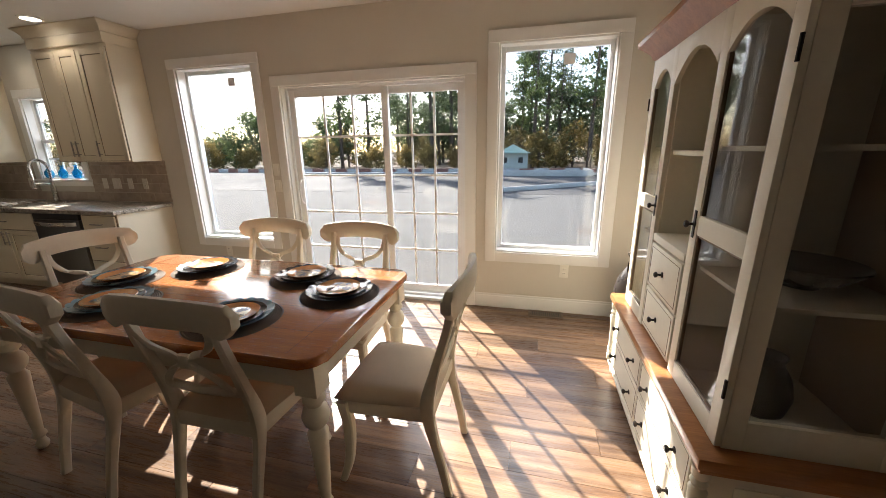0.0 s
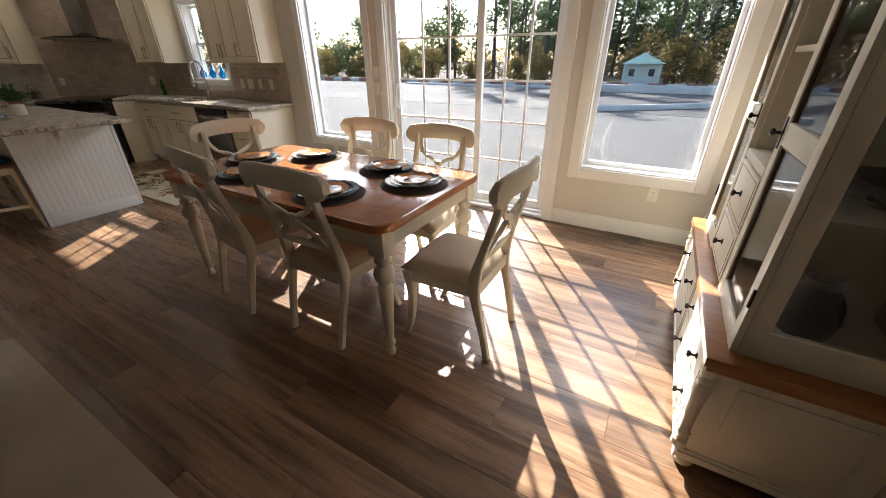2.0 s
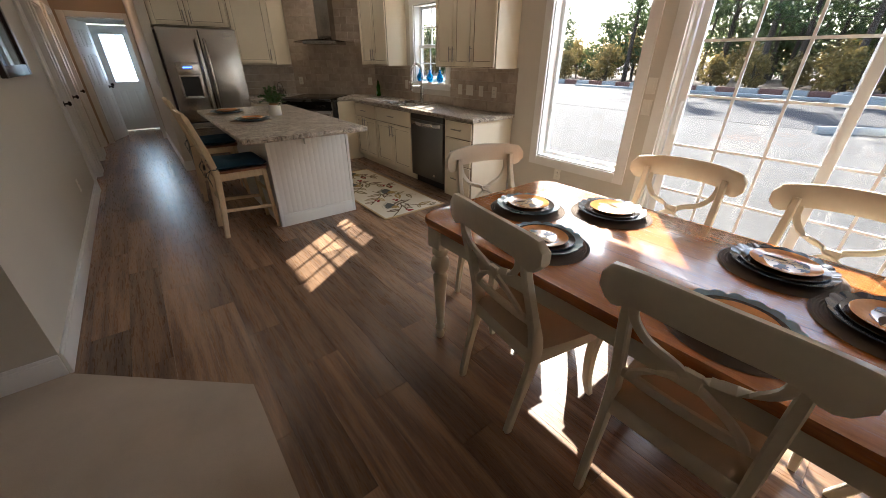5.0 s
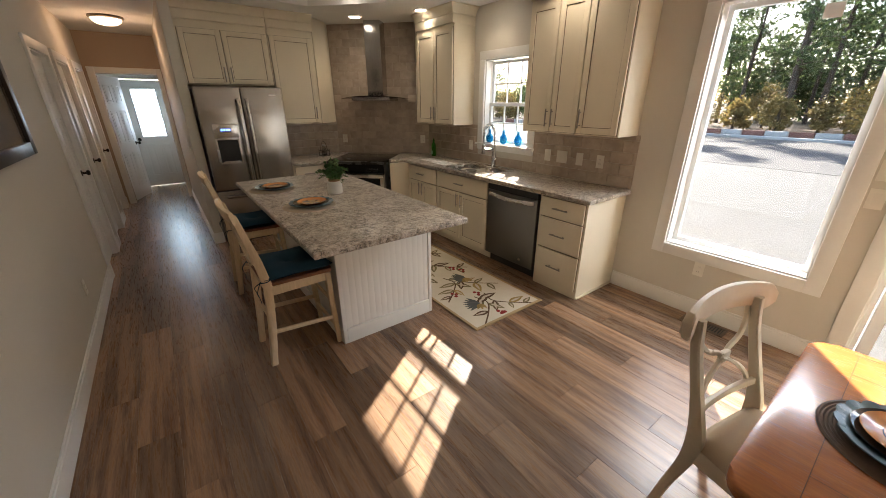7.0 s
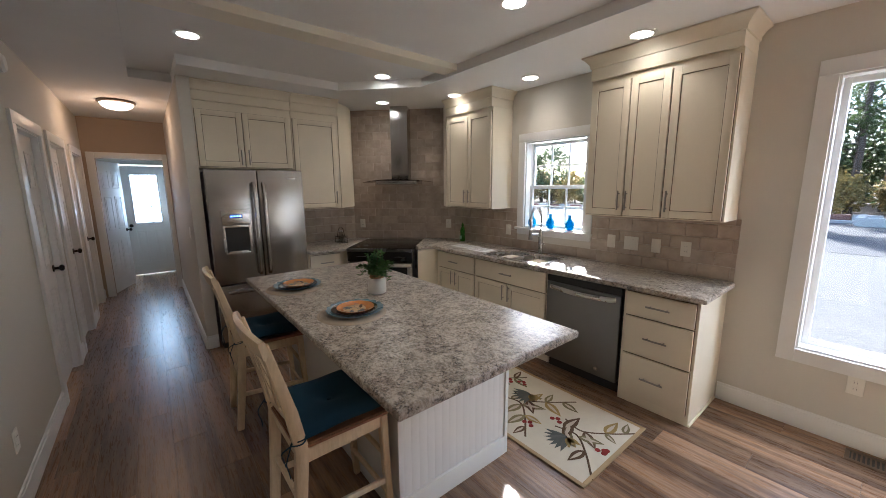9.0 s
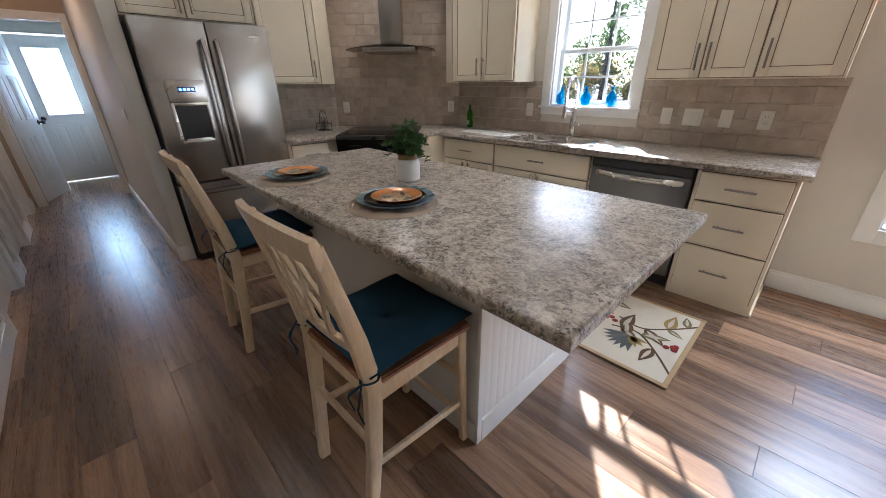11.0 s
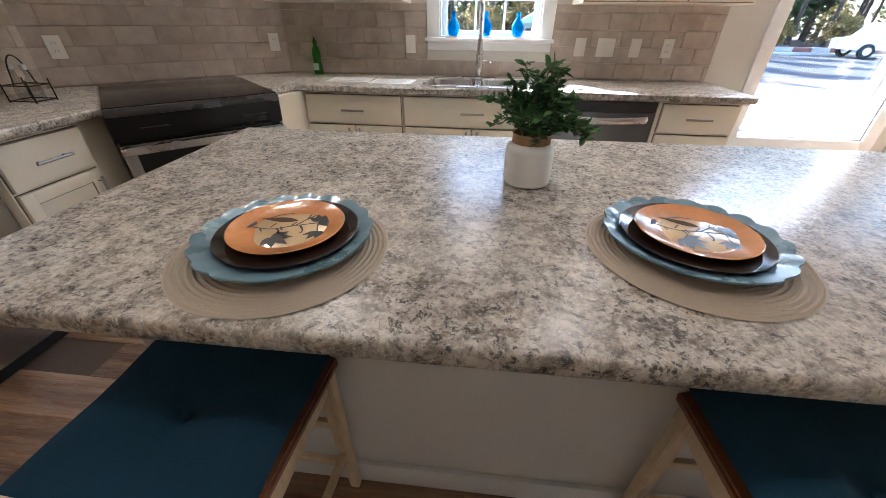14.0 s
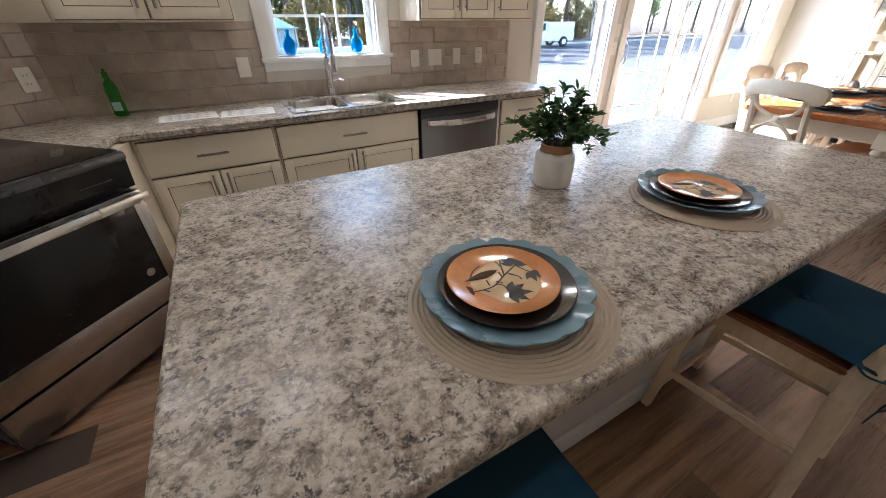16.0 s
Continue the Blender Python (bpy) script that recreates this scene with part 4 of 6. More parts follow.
# dishwasher
dw = thing("dishwasher", "grey stainless dishwasher with a curved pocket handle", "dishwasher")
boxpart("body", (-4.285, -0.55, 0.09, -3.635, -0.02, 0.868), M_BLACK, dw, 0)
boxpart("door", (-4.28, -0.60, 0.11, -3.64, -0.552, 0.80), M_DWSTEEL, dw, 0.006)
boxpart("control_strip", (-4.28, -0.598, 0.803, -3.64, -0.552, 0.866), M_BLACK, dw, 0.004, "dark control strip under the counter")
bm = bmesh.new()
sweep(bm, curve_pts([(-4.24, -0.60, 0.765), (-4.20, -0.632, 0.765), (-3.96, -0.645, 0.757), (-3.72, -0.632, 0.765), (-3.68, -0.60, 0.765)], 6), [(0.008, 0.02)], side=(0, 1, 0))
part("handle", bm, M_CHROME, dw)
boxpart("kick_plate", (-4.28, -0.52, 0.0, -3.64, -0.50, 0.088), M_BLACK, dw, 0)
bm = bmesh.new()
lathe(bm, [(0.016, 0), (0.016, 0.001)], 16, m=pose(-3.80, -0.6003, 0.17, 90))
part("badge", bm, M_CHROME, dw)

# sink
sk = thing("sink", "double-bowl stainless steel drop-in sink", "sink")
bm = bmesh.new()
for q in ((-5.085, -0.59, -4.375, -0.555), (-5.085, -0.175, -4.375, -0.13), (-5.085, -0.555, -5.05, -0.175), (-4.41, -0.555, -4.375, -0.175), (-4.745, -0.555, -4.715, -0.175)):
    box(bm, q[0], q[1], 0.9155, q[2], q[3], 0.924, 0.003)
part("rim", bm, M_CHROME, sk)
for a, b in ((-5.05, -4.745), (-4.715, -4.41)):
    bm = bmesh.new()
    lv = []
    for z, s in ((0.919, 0.0), (0.90, 0.006), (0.79, 0.014), (0.775, 0.035)):
        rr = 0.05
        pts = []
        for cx, cy, a0 in ((b - s - rr, -0.175 - s - rr, 0), (a + s + rr, -0.175 - s - rr, 90), (a + s + rr, -0.555 + s + rr, 180), (b - s - rr, -0.555 + s + rr, 270)):
            for k in range(5):
                an = radians(a0 + 22.5 * k)
                pts.append(bm.verts.new((cx + rr * math.cos(an), cy + rr * math.sin(an), z)))
        lv.append(pts)
    for r, s in zip(lv, lv[1:]):
        for k in range(len(r)):
            bm.faces.new((r[k], r[(k + 1) % len(r)], s[(k + 1) % len(r)], s[k]))
    bm.faces.new(lv[-1])
    bowl = part("bowl", bm, M_CHROME, sk)
    bm = bmesh.new()
    lathe(bm, [(0.04, 0.7755), (0.04, 0.778), (0.02, 0.777)], 18, ((a + b) / 2, -0.365, 0))
    part("drain", bm, M_CHROME, bowl)

fa = thing("faucet", "tall satin nickel spring-coil kitchen faucet", "faucet", pose(-4.73, -0.10, 0.9152))
bm = bmesh.new()
box(bm, -0.12, -0.028, 0.0, 0.12, 0.028, 0.008, 0.004)
part("deck_plate", bm, M_CHROME, fa)
bm = bmesh.new()
lathe(bm, [(0.026, 0.008), (0.024, 0.03), (0.025, 0.035), (0.025, 0.17), (0.019, 0.18), (0.016, 0.24)], 18)
part("stem", bm, M_CHROME, fa)
bm = bmesh.new()
sweep(bm, [(0.018, -0.005, 0.10), (0.05, -0.02, 0.115), (0.085, -0.05, 0.10)], [(0.009, 0.009), (0.007, 0.007), (0.006, 0.006)], side=(0, 0, 1))
part("lever", bm, M_CHROME, fa)
arc = curve_pts([(0, 0, 0.22), (0, 0, 0.38), (0, -0.03, 0.45), (0, -0.09, 0.475), (0, -0.15, 0.44), (0, -0.17, 0.36), (0, -0.17, 0.26)], 10)
bm = bmesh.new()
sweep(bm, arc, [(0.006, 0.006)], side=(1, 0, 0))
part("hose", bm, M_BLACK, fa)
bm = bmesh.new()
run = [arc[0]]
for p, q in zip(arc, arc[1:]):
    run += [p.lerp(q, k / 8) for k in range(1, 9)]
coil = []
for i, p in enumerate(run):
    d = (run[min(i + 1, len(run) - 1)] - run[max(i - 1, 0)]).normalized()
    u = Vector((1, 0, 0))
    v = d.cross(u)
    an = i * 0.72
    coil.append(p + (u * math.cos(an) + v * math.sin(an)) * 0.0145)
sweep(bm, coil, [(0.003, 0.003)], side=(0.3, 0.2, 1), segs=5)
part("spring", bm, M_CHROME, fa, "bright spring coil round the hose")
bm = bmesh.new()
lathe(bm, [(0.012, 0.0), (0.017, -0.02), (0.019, -0.08), (0.022, -0.10), (0.016, -0.105)], 16, (0, -0.17, 0.265))
part("spray_head", bm, M_CHROME, fa)
bm = bmesh.new()
sweep(bm, [(0, 0, 0.20), (0, -0.09, 0.215), (0, -0.17, 0.215)], [(0.006, 0.006)])
part("holder_arm", bm, M_CHROME, fa)

# blue bottles on the window sill
def bottle(x):
    t = thing("glass_vase", "small aqua blue glass vase on the window sill", "vase", pose(x, 0.012, KW[2] + 0.0145), "blue vases")
    bm = bmesh.new()
    lathe(bm, [(0.026, 0), (0.036, 0.012), (0.045, 0.045), (0.042, 0.072), (0.022, 0.10), (0.013, 0.115), (0.013, 0.135), (0.019, 0.148), (0.015, 0.148), (0.009, 0.135), (0.009, 0.115), (0.018, 0.099), (0.038, 0.07), (0.041, 0.045), (0.032, 0.014), (0.0, 0.012)], 20)
    part("body", bm, M_BLUE, t)


for x in (-4.93, -4.70, -4.475):
    bottle(x)

sb = thing("soap_bottle", "green translucent dish soap bottle on the counter", "bottle", pose(-5.93, -0.11, 0.9155))
bm = bmesh.new()
lathe(bm, [(0.028, 0), (0.033, 0.01), (0.032, 0.06), (0.027, 0.09), (0.031, 0.13), (0.024, 0.17), (0.012, 0.185), (0.012, 0.195)], 18)
part("body", bm, M_GREEN, sb)
bm = bmesh.new()
lathe(bm, [(0.015, 0.1955), (0.014, 0.22), (0.006, 0.225), (0.006, 0.24)], 14)
part("cap", bm, M_GREEN, sb)
boxpart("label", (-0.02, -0.0345, 0.03, 0.02, -0.0325, 0.075), M_MINT, sb, 0)
for x, y, r in ((-5.60, -0.36, 4), (-5.30, -0.40, -3)):
    lf = thing("leaflet", "open white printed leaflet lying on the counter", "leaflet", pose(x, y, 0.9156, 0, 0, r), "leaflets on the counter")
    bm = bmesh.new()
    box(bm, -0.14, -0.10, 0, 0.14, 0.10, 0.002)
    part("sheet", bm, M_PAPER, lf)
    bm = bmesh.new()
    for k in range(5):
        box(bm, -0.11, 0.06 - k * 0.03, 0.002, 0.10 - 0.03 * (k % 2), 0.066 - k * 0.03, 0.0024)
    part("print_lines", bm, M_PRINT, lf)
cd = thing("condiment_caddy", "dark wire caddy with two small glass cruets", "caddy", pose(-6.86, -1.36, 0.9155))
bm = bmesh.new()
for z in (0.008, 0.075):
    for a, b in (((-0.07, -0.05), (0.07, -0.05)), ((0.07, -0.05), (0.07, 0.05)), ((0.07, 0.05), (-0.07, 0.05)), ((-0.07, 0.05), (-0.07, -0.05))):
        sweep(bm, [(*a, z), (*b, z)], [(0.003, 0.003)], side=(0, 0, 1), segs=6)
for x in (-0.07, 0.07):
    for y in (-0.05, 0.05):
        sweep(bm, [(x, y, 0.0), (x, y, 0.10)], [(0.003, 0.003)], segs=6)
sweep(bm, curve_pts([(0, -0.05, 0.075), (0, -0.03, 0.17), (0, 0, 0.2), (0, 0.03, 0.17), (0, 0.05, 0.075)], 5), [(0.003, 0.003)], segs=6)
part("rack", bm, M_BRONZE, cd)
for x in (-0.035, 0.035):
    bm = bmesh.new()
    lathe(bm, [(0.026, 0.005), (0.028, 0.05), (0.022, 0.09), (0.01, 0.11), (0.01, 0.14)], 14, (x, 0, 0))
    j = part("cruet", bm, M_HUTCHGLASS, cd)
    bm = bmesh.new()
    lathe(bm, [(0.012, 0.1405), (0.012, 0.16), (0.004, 0.165)], 12, (x, 0, 0))
    part("stopper", bm, M_CHROME, j)


def plate_cover(name, label, m, gangs=1, kinds="s", w=None):
    """A wall plate facing local -y: s switch, o outlet, b blank."""
    t = thing(name, label, "wall plate", m, "wall plates")
    ww = w or 0.072 * gangs
    boxpart("plate", (-ww / 2, -0.006, -0.058, ww / 2, -0.0005, 0.058), M_PLASTIC, t, 0.003)
    for k, c in enumerate(kinds):
        x = (k - (len(kinds) - 1) / 2) * 0.046
        if c == "s":
            boxpart("rocker", (x - 0.016, -0.009, -0.033, x + 0.016, -0.0055, 0.033), M_PLASTIC, t, 0.002)
        if c == "o":
            for z in (-0.02, 0.02):
                boxpart("socket", (x - 0.016, -0.0085, z - 0.014, x + 0.016, -0.0055, z + 0.014), M_PLASTIC, t, 0.002)
                bm = bmesh.new()
                box(bm, x - 0.008, -0.0089, z - 0.004, x - 0.006, -0.0084, z + 0.006)
                box(bm, x + 0.006, -0.0089, z - 0.004, x + 0.008, -0.0084, z + 0.006)
                part("slots", bm, M_BLACK, t)


for x, kinds, g in ((-5.24, "s", 1), (-4.03, "s", 1), (-3.855, "ss", 2), (-3.655, "s", 1), (-3.44, "o", 1)):
    plate_cover("switch_plate" if "s" in kinds else "outlet", "ivory wall plate on the tiled backsplash", pose(x, -0.011, 1.118), g, kinds, 0.12 if g == 2 else None)
for x, y in ((-7.115, -0.915), (-6.265, -0.065)):
    plate_cover("outlet", "ivory outlet on the tiled corner wall", pose(x + 0.008, y - 0.008, 1.118, 0, 0, 45), 1, "o")
plate_cover("outlet", "ivory outlet low on the greige wall", pose(1.057, 0, 0.39), 1, "o")
plate_cover("outlet", "ivory outlet under the picture window", pose(-2.47, 0, 0.395), 1, "o")
for z in (1.27, 1.11):
    plate_cover("switch_plate", "ivory switch beside the patio door", pose(-1.735, 0, z), 1, "s")
plate_cover("switch_plate", "ivory switch plate at the hallway corner", pose(-7.1, YH, 1.15), 1, "s")
plate_cover("outlet", "ivory outlet low on the hallway wall", pose(-5.1, YS, 0.36, 0, 0, 180), 1, "o")


# ---- island things ----
def round_mat(x, y, z, material, label):
    bm = bmesh.new()
    lathe(bm, [(0.187, 0.0), (0.189, 0.002)] + [(0.186 - k * 0.0045, 0.005 if k % 2 else 0.0018) for k in range(22)], 56)
    return solid("placemat", bm, material, label, "placemat", "placemats", m=pose(x, y, z))


def leaf_poly(bm, c, ang, length, width, z):
    p = []
    for k in range(9):
        t = k / 8
        p.append((t * length, width * math.sin(math.pi * t ** 0.8) * (1 - 0.3 * t)))
    pts = p + [(a, -b) for a, b in p[-2:0:-1]]
    ca, sa = math.cos(ang), math.sin(ang)
    bm.faces.new([bm.verts.new((c[0] + a * ca - b * sa, c[1] + a * sa + b * ca, z)) for a, b in pts])


def place_setting(x, y, z, turn, mat_material, mat_label, charger_material, charger_label):
    round_mat(x, y - (0.018 if z > 0.9 else 0.0), z, mat_material, mat_label)
    m = pose(x, y, z + 0.0045, 0, 0, turn)
    bm = bmesh.new()
    lathe(bm, [(0.09, 0.0), (0.10, 0.003), (0.148, 0.016), (0.155, 0.019), (0.154, 0.022), (0.147, 0.020), (0.10, 0.0085), (0.0, 0.0075)], 96,
          wave=lambda i, a: 1 + (0.06 * abs(math.sin(9 * a)) ** 0.6 - 0.035 if 2 <= i <= 5 else 0.0))
    for v in bm.verts:
        if v.co.xy.length > 0.12:
            v.co.z += 0.006 * abs(math.sin(9 * math.atan2(v.co.y, v.co.x))) ** 0.6
    solid("charger_plate", bm, charger_material, charger_label, "plate", "charger plates", m=m)
    ox, oy = random.uniform(-0.006, 0.006), random.uniform(-0.006, 0.006)
    m2 = m @ pose(ox, oy, 0.0086)
    bm = bmesh.new()
    lathe(bm, [(0.075, 0.0), (0.085, 0.003), (0.122, 0.014), (0.127, 0.017), (0.125, 0.0185), (0.118, 0.0165), (0.085, 0.008), (0.0, 0.0075)], 48)
    solid("dinner_plate", bm, M_PLATEBLK, "glossy black dinner plate on a scalloped charger", "plate", "dinner plates", m=m2)
    m3 = m2 @ pose(-oy, 0.006, 0.0086)
    t = thing("salad_plate", "orange hand-painted salad plate with dark leaf brushwork", "plate", m3, "salad plates")
    bm = bmesh.new()
    lathe(bm, [(0.06, 0.0), (0.07, 0.003), (0.098, 0.013), (0.104, 0.0155), (0.102, 0.017), (0.094, 0.0145), (0.07, 0.0075), (0.0, 0.007)], 48)
    part("body", bm, M_ORANGE, t)
    bm = bmesh.new()
    lathe(bm, [(0.066, 0.0071), (0.064, 0.0076), (0.0, 0.0076)], 40, (0.006, -0.008, 0), wave=lambda i, a: 1 + 0.06 * math.sin(3 * a) + 0.04 * math.sin(5 * a + 1))
    part("cream_centre", bm, M_CREAMPL, t, "pale cream painted centre")
    z = 0.0082
    for c, turn, size, lobes in (((-0.018, -0.036), -0.6, 0.044, 5), ((0.052, 0.020), 0.9, 0.040, 6), ((0.058, -0.016), -1.7, 0.034, 4), ((-0.066, 0.006), 2.7, 0.030, 4)):
        for k in range(lobes):
            bm = bmesh.new()
            leaf_poly(bm, c, turn + (k - (lobes - 1) / 2) * 0.62, size * (1 - 0.13 * abs(k - (lobes - 1) / 2)), size * 0.20, z + 0.0002 * k)
            part("leaf_motif", bm, M_INK, t, "dark painted leaf")
    twigs = [[(-0.07, 0.004), (-0.03, -0.006), (0.01, 0.006), (0.056, 0.018)], [(-0.018, -0.036), (-0.012, -0.016), (-0.02, -0.004)], [(0.058, -0.016), (0.054, 0.0), (0.052, 0.018)],
             [(0.012, 0.008), (0.026, 0.03), (0.03, 0.05)], [(0.026, 0.03), (0.04, 0.048)], [(-0.05, 0.034), (-0.03, 0.05), (-0.005, 0.058)], [(0.02, 0.006), (0.03, -0.012), (0.028, -0.022)]]
    twigs += [[(-0.05 + 0.018 * k, -0.002 + 0.002 * k), (-0.044 + 0.018 * k, (0.014 if k % 2 else -0.014) + 0.002 * k)] for k in range(5)]
    for pts in twigs:
        bm = bmesh.new()
        sweep(bm, curve_pts([(a, b, z) for a, b in pts], 5), [(0.0015, 0.0005)], side=(0, 1, 0.0), segs=4)
        part("branch_motif", bm, M_INK, t, "thin dark painted twig")
    bm = bmesh.new()
    leaf_poly(bm, (0.012, 0.026), 3.0, 0.075, 0.011, z)
    part("brush_stroke", bm, M_BROWN, t, "ochre brown brush stroke")


TAN, BLUE = "round woven tan placemat", "scalloped dusty blue charger plate on a placemat"
place_setting(-5.035, -2.478, 0.9155, 8, M_MAT, TAN + " on the island", M_CHARGER, BLUE)
place_setting(-4.288, -2.397, 0.9155, -20, M_MAT, TAN + " on the island", M_CHARGER, BLUE)

pt = thing("potted_plant", "small leafy green plant in a white ceramic pot on the island", "plant", pose(-4.565, -2.105, 0.9152))
bm = bmesh.new()
lathe(bm, [(0.052, 0.0), (0.058, 0.004), (0.060, 0.02), (0.060, 0.085), (0.056, 0.098), (0.048, 0.104)], 28)
part("pot", bm, M_POT, pt)
bm = bmesh.new()
lathe(bm, [(0.047, 0.1045), (0.046, 0.125), (0.049, 0.128), (0.044, 0.128), (0.042, 0.11)], 28)
part("rim", bm, M_POTRIM, pt, "unglazed tan clay rim")
bm = bmesh.new()
lathe(bm, [(0.042, 0.115), (0.02, 0.122), (0.0, 0.123)], 16)
part("soil", bm, M_SOIL, pt)
stems, leaves = bmesh.new(), bmesh.new()
rng = random.Random(4)


def plant_leaf(bm, base, d, ln, wd):
    d = d.normalized()
    u = d.cross(Vector((rng.uniform(-1, 1), rng.uniform(-1, 1), 1.2))).normalized()
    n = u.cross(d)
    q = [base, base + d * ln * 0.35 + u * wd, base + d * ln * 0.75 + u * wd * 0.8 - n * ln * 0.06, base + d * ln - n * ln * 0.12, base + d * ln * 0.75 - u * wd * 0.8 - n * ln * 0.06, base + d * ln * 0.35 - u * wd]
    mid0, mid1 = base + d * ln * 0.35 - n * wd * 0.3, base + d * ln * 0.75 - n * (wd * 0.3 + ln * 0.06)
    v = [bm.verts.new(p) for p in q + [mid0, mid1]]
    for k in ((0, 1, 6), (1, 2, 7, 6), (2, 3, 7), (3, 4, 7), (4, 5, 6, 7), (5, 0, 6)):
        bm.faces.new([v[j] for j in k])


for s in range(46):
    a, lean = rng.uniform(0, 2 * math.pi), rng.uniform(0.0, 1.0)
    r, h = 0.02 + 0.125 * lean, 0.115 + rng.uniform(0.05, 0.16) * (1.15 - 0.75 * lean)
    if s in (3, 11):
        h += 0.03
    end = Vector((r * math.cos(a), r * math.sin(a), h + 0.01 - 0.045 * lean * rng.random()))
    base = Vector((0.025 * math.cos(a), 0.025 * math.sin(a), 0.118))
    pts = curve_pts([base, base.lerp(end, 0.55) + Vector((0, 0, 0.03)), end], 5)
    sweep(stems, pts, [(0.0014, 0.0014)], segs=4)
    for i, p in enumerate(pts[2:], 2):
        for k in range(3):
            d = Vector((math.cos(a + rng.uniform(-1.7, 1.7)), math.sin(a + rng.uniform(-1.7, 1.7)), rng.uniform(-0.3, 0.9)))
            plant_leaf(leaves, p, d, rng.uniform(0.018, 0.032), rng.uniform(0.0045, 0.0075))
part("stems", stems, M_OLIVE, pt)
part("leaves", leaves, M_LEAF, pt)


# ---- counter stools ----
def stool():
    t = thing("counter_stool", "cream wooden counter stool with lattice back and navy cushion", "stool", None, "island stools")
    for s in (-1, 1):
        bm = bmesh.new()
        sweep(bm, [(s * 0.165, -0.245, 0.0), (s * 0.18, -0.215, 0.30), (s * 0.185, -0.195, 0.58), (s * 0.187, -0.225, 0.75), (s * 0.19, -0.30, 1.045)], [(0.017, 0.02), (0.019, 0.023), (0.019, 0.026), (0.018, 0.024), (0.015, 0.018)], square=True)
        part("back_post", bm, M_STOOL, t)
        bm = bmesh.new()
        sweep(bm, [(s * 0.185, 0.205, 0.0), (s * 0.185, 0.185, 0.30), (s * 0.185, 0.175, 0.57)], [(0.015, 0.015), (0.018, 0.018), (0.02, 0.02)], square=True)
        part("front_leg", bm, M_STOOL, t)
        bm = bmesh.new()
        sweep(bm, [(s * 0.18, -0.20, 0.25), (s * 0.185, 0.18, 0.22)], [(0.009, 0.014)], square=True)
        part("stretcher", bm, M_STOOL, t)
        bm = bmesh.new()
        sweep(bm, [(s * 0.19, -0.19, 0.545), (s * 0.185, 0.17, 0.545)], [(0.011, 0.03)], side=(1, 0, 0), square=True)
        part("seat_rail", bm, M_STOOL, t)
    for y, z, h in ((0.178, 0.545, 0.03), (-0.197, 0.545, 0.03)):
        bm = bmesh.new()
        sweep(bm, [(-0.185, y, z), (0.185, y, z)], [(0.011, h)], side=(0, 1, 0), square=True)
        part("seat_rail", bm, M_STOOL, t)
    for y, z in ((0.185, 0.16), (-0.21, 0.33), (0.18, 0.36)):
        bm = bmesh.new()
        sweep(bm, [(-0.185, y, z), (0.185, y, z)], [(0.009, 0.013)], side=(0, 1, 0), square=True)
        part("stretcher", bm, M_STOOL, t)
    bm = bmesh.new()
    prism(bm, [(-0.20, -0.215), (0.20, -0.215), (0.215, 0.20), (0.16, 0.215), (-0.16, 0.215), (-0.215, 0.20)], 0.577, 0.60)
    bmesh.ops.bevel(bm, geom=bm.edges[:], offset=0.006, segments=2, affect="EDGES")
    part("seat", bm, M_STOOLSEAT, t, "brown stained wooden seat")

    def ry(z):
        return -0.205 - 0.095 * max(0.0, (z - 0.62) / 0.41) ** 1.2
    bm = bmesh.new()
    top = [(x, -0.302 - 0.025 * (1 - (x / 0.21) ** 2), 1.035 + 0.012 * (1 - (x / 0.21) ** 2)) for x in [-0.21 + 0.042 * k for k in range(11)]]
    sweep(bm, top, [(0.013, 0.040)] * 11, side=(0, 1, 0.25), square=True)
    part("top_rail", bm, M_STOOL, t)
    bm = bmesh.new()
    low = [(x, ry(0.72) - 0.015 * (1 - (x / 0.2) ** 2), 0.72) for x in [-0.185 + 0.037 * k for k in range(11)]]
    sweep(bm, low, [(0.010, 0.018)] * 11, side=(0, 1, 0.2), square=True)
    part("lower_rail", bm, M_STOOL, t)
    for k in range(4):
        for s in (-1, 1):
            bm = bmesh.new()
            x = -0.129 + 0.086 * k
            pts = []
            for i in range(9):
                f = i / 8
                z = 0.735 + 0.265 * f
                xx = x + s * 0.045 * math.cos(math.pi * f)
                pts.append((xx, ry(z) - 0.018 * (1 - (xx / 0.2) ** 2) + s * 0.0015, z))
            sweep(bm, pts, [(0.0105, 0.006)] * 9, side=(1, 0, 0), square=True)
            part("lattice_slat", bm, M_STOOL, t)
    c = thing("cushion", "", "")
    c.parent = t
    tagged(c, "tufted navy teal seat cushion tied to the posts")
    bm = bmesh.new()
    n = 14
    grid = {}
    for side in (0, 1):
        for i in range(n + 1):
            for j in range(n + 1):
                u, v = i / n * 2 - 1, j / n * 2 - 1
                e = max(0.0, 1 - max(abs(u), abs(v)) ** 5)
                tuft = 0.95 * math.exp(-((u / 0.28) ** 2 + (v / 0.28) ** 2)) + 0.25 * math.exp(-((u - v) / 0.12) ** 2) * (1 - abs(u)) + 0.25 * math.exp(-((u + v) / 0.12) ** 2) * (1 - abs(u))
                z = 0.632 + (0.033 if side else -0.031) * (e ** 0.5) * (1 - (tuft if side else 0)) + 0.002 * math.sin(9 * u + 5 * v)
                bul = 1 - 0.03 * (1 - abs(u) * abs(v))
                grid[side, i, j] = bm.verts.new((u * 0.212 * bul, v * 0.215 * bul, z))
        for i in range(n):
            for j in range(n):
                bm.faces.new([grid[side, i + a, j + b] for a, b in ((0, 0), (1, 0), (1, 1), (0, 1))])
    bmesh.ops.remove_doubles(bm, verts=bm.verts[:], dist=0.0015)
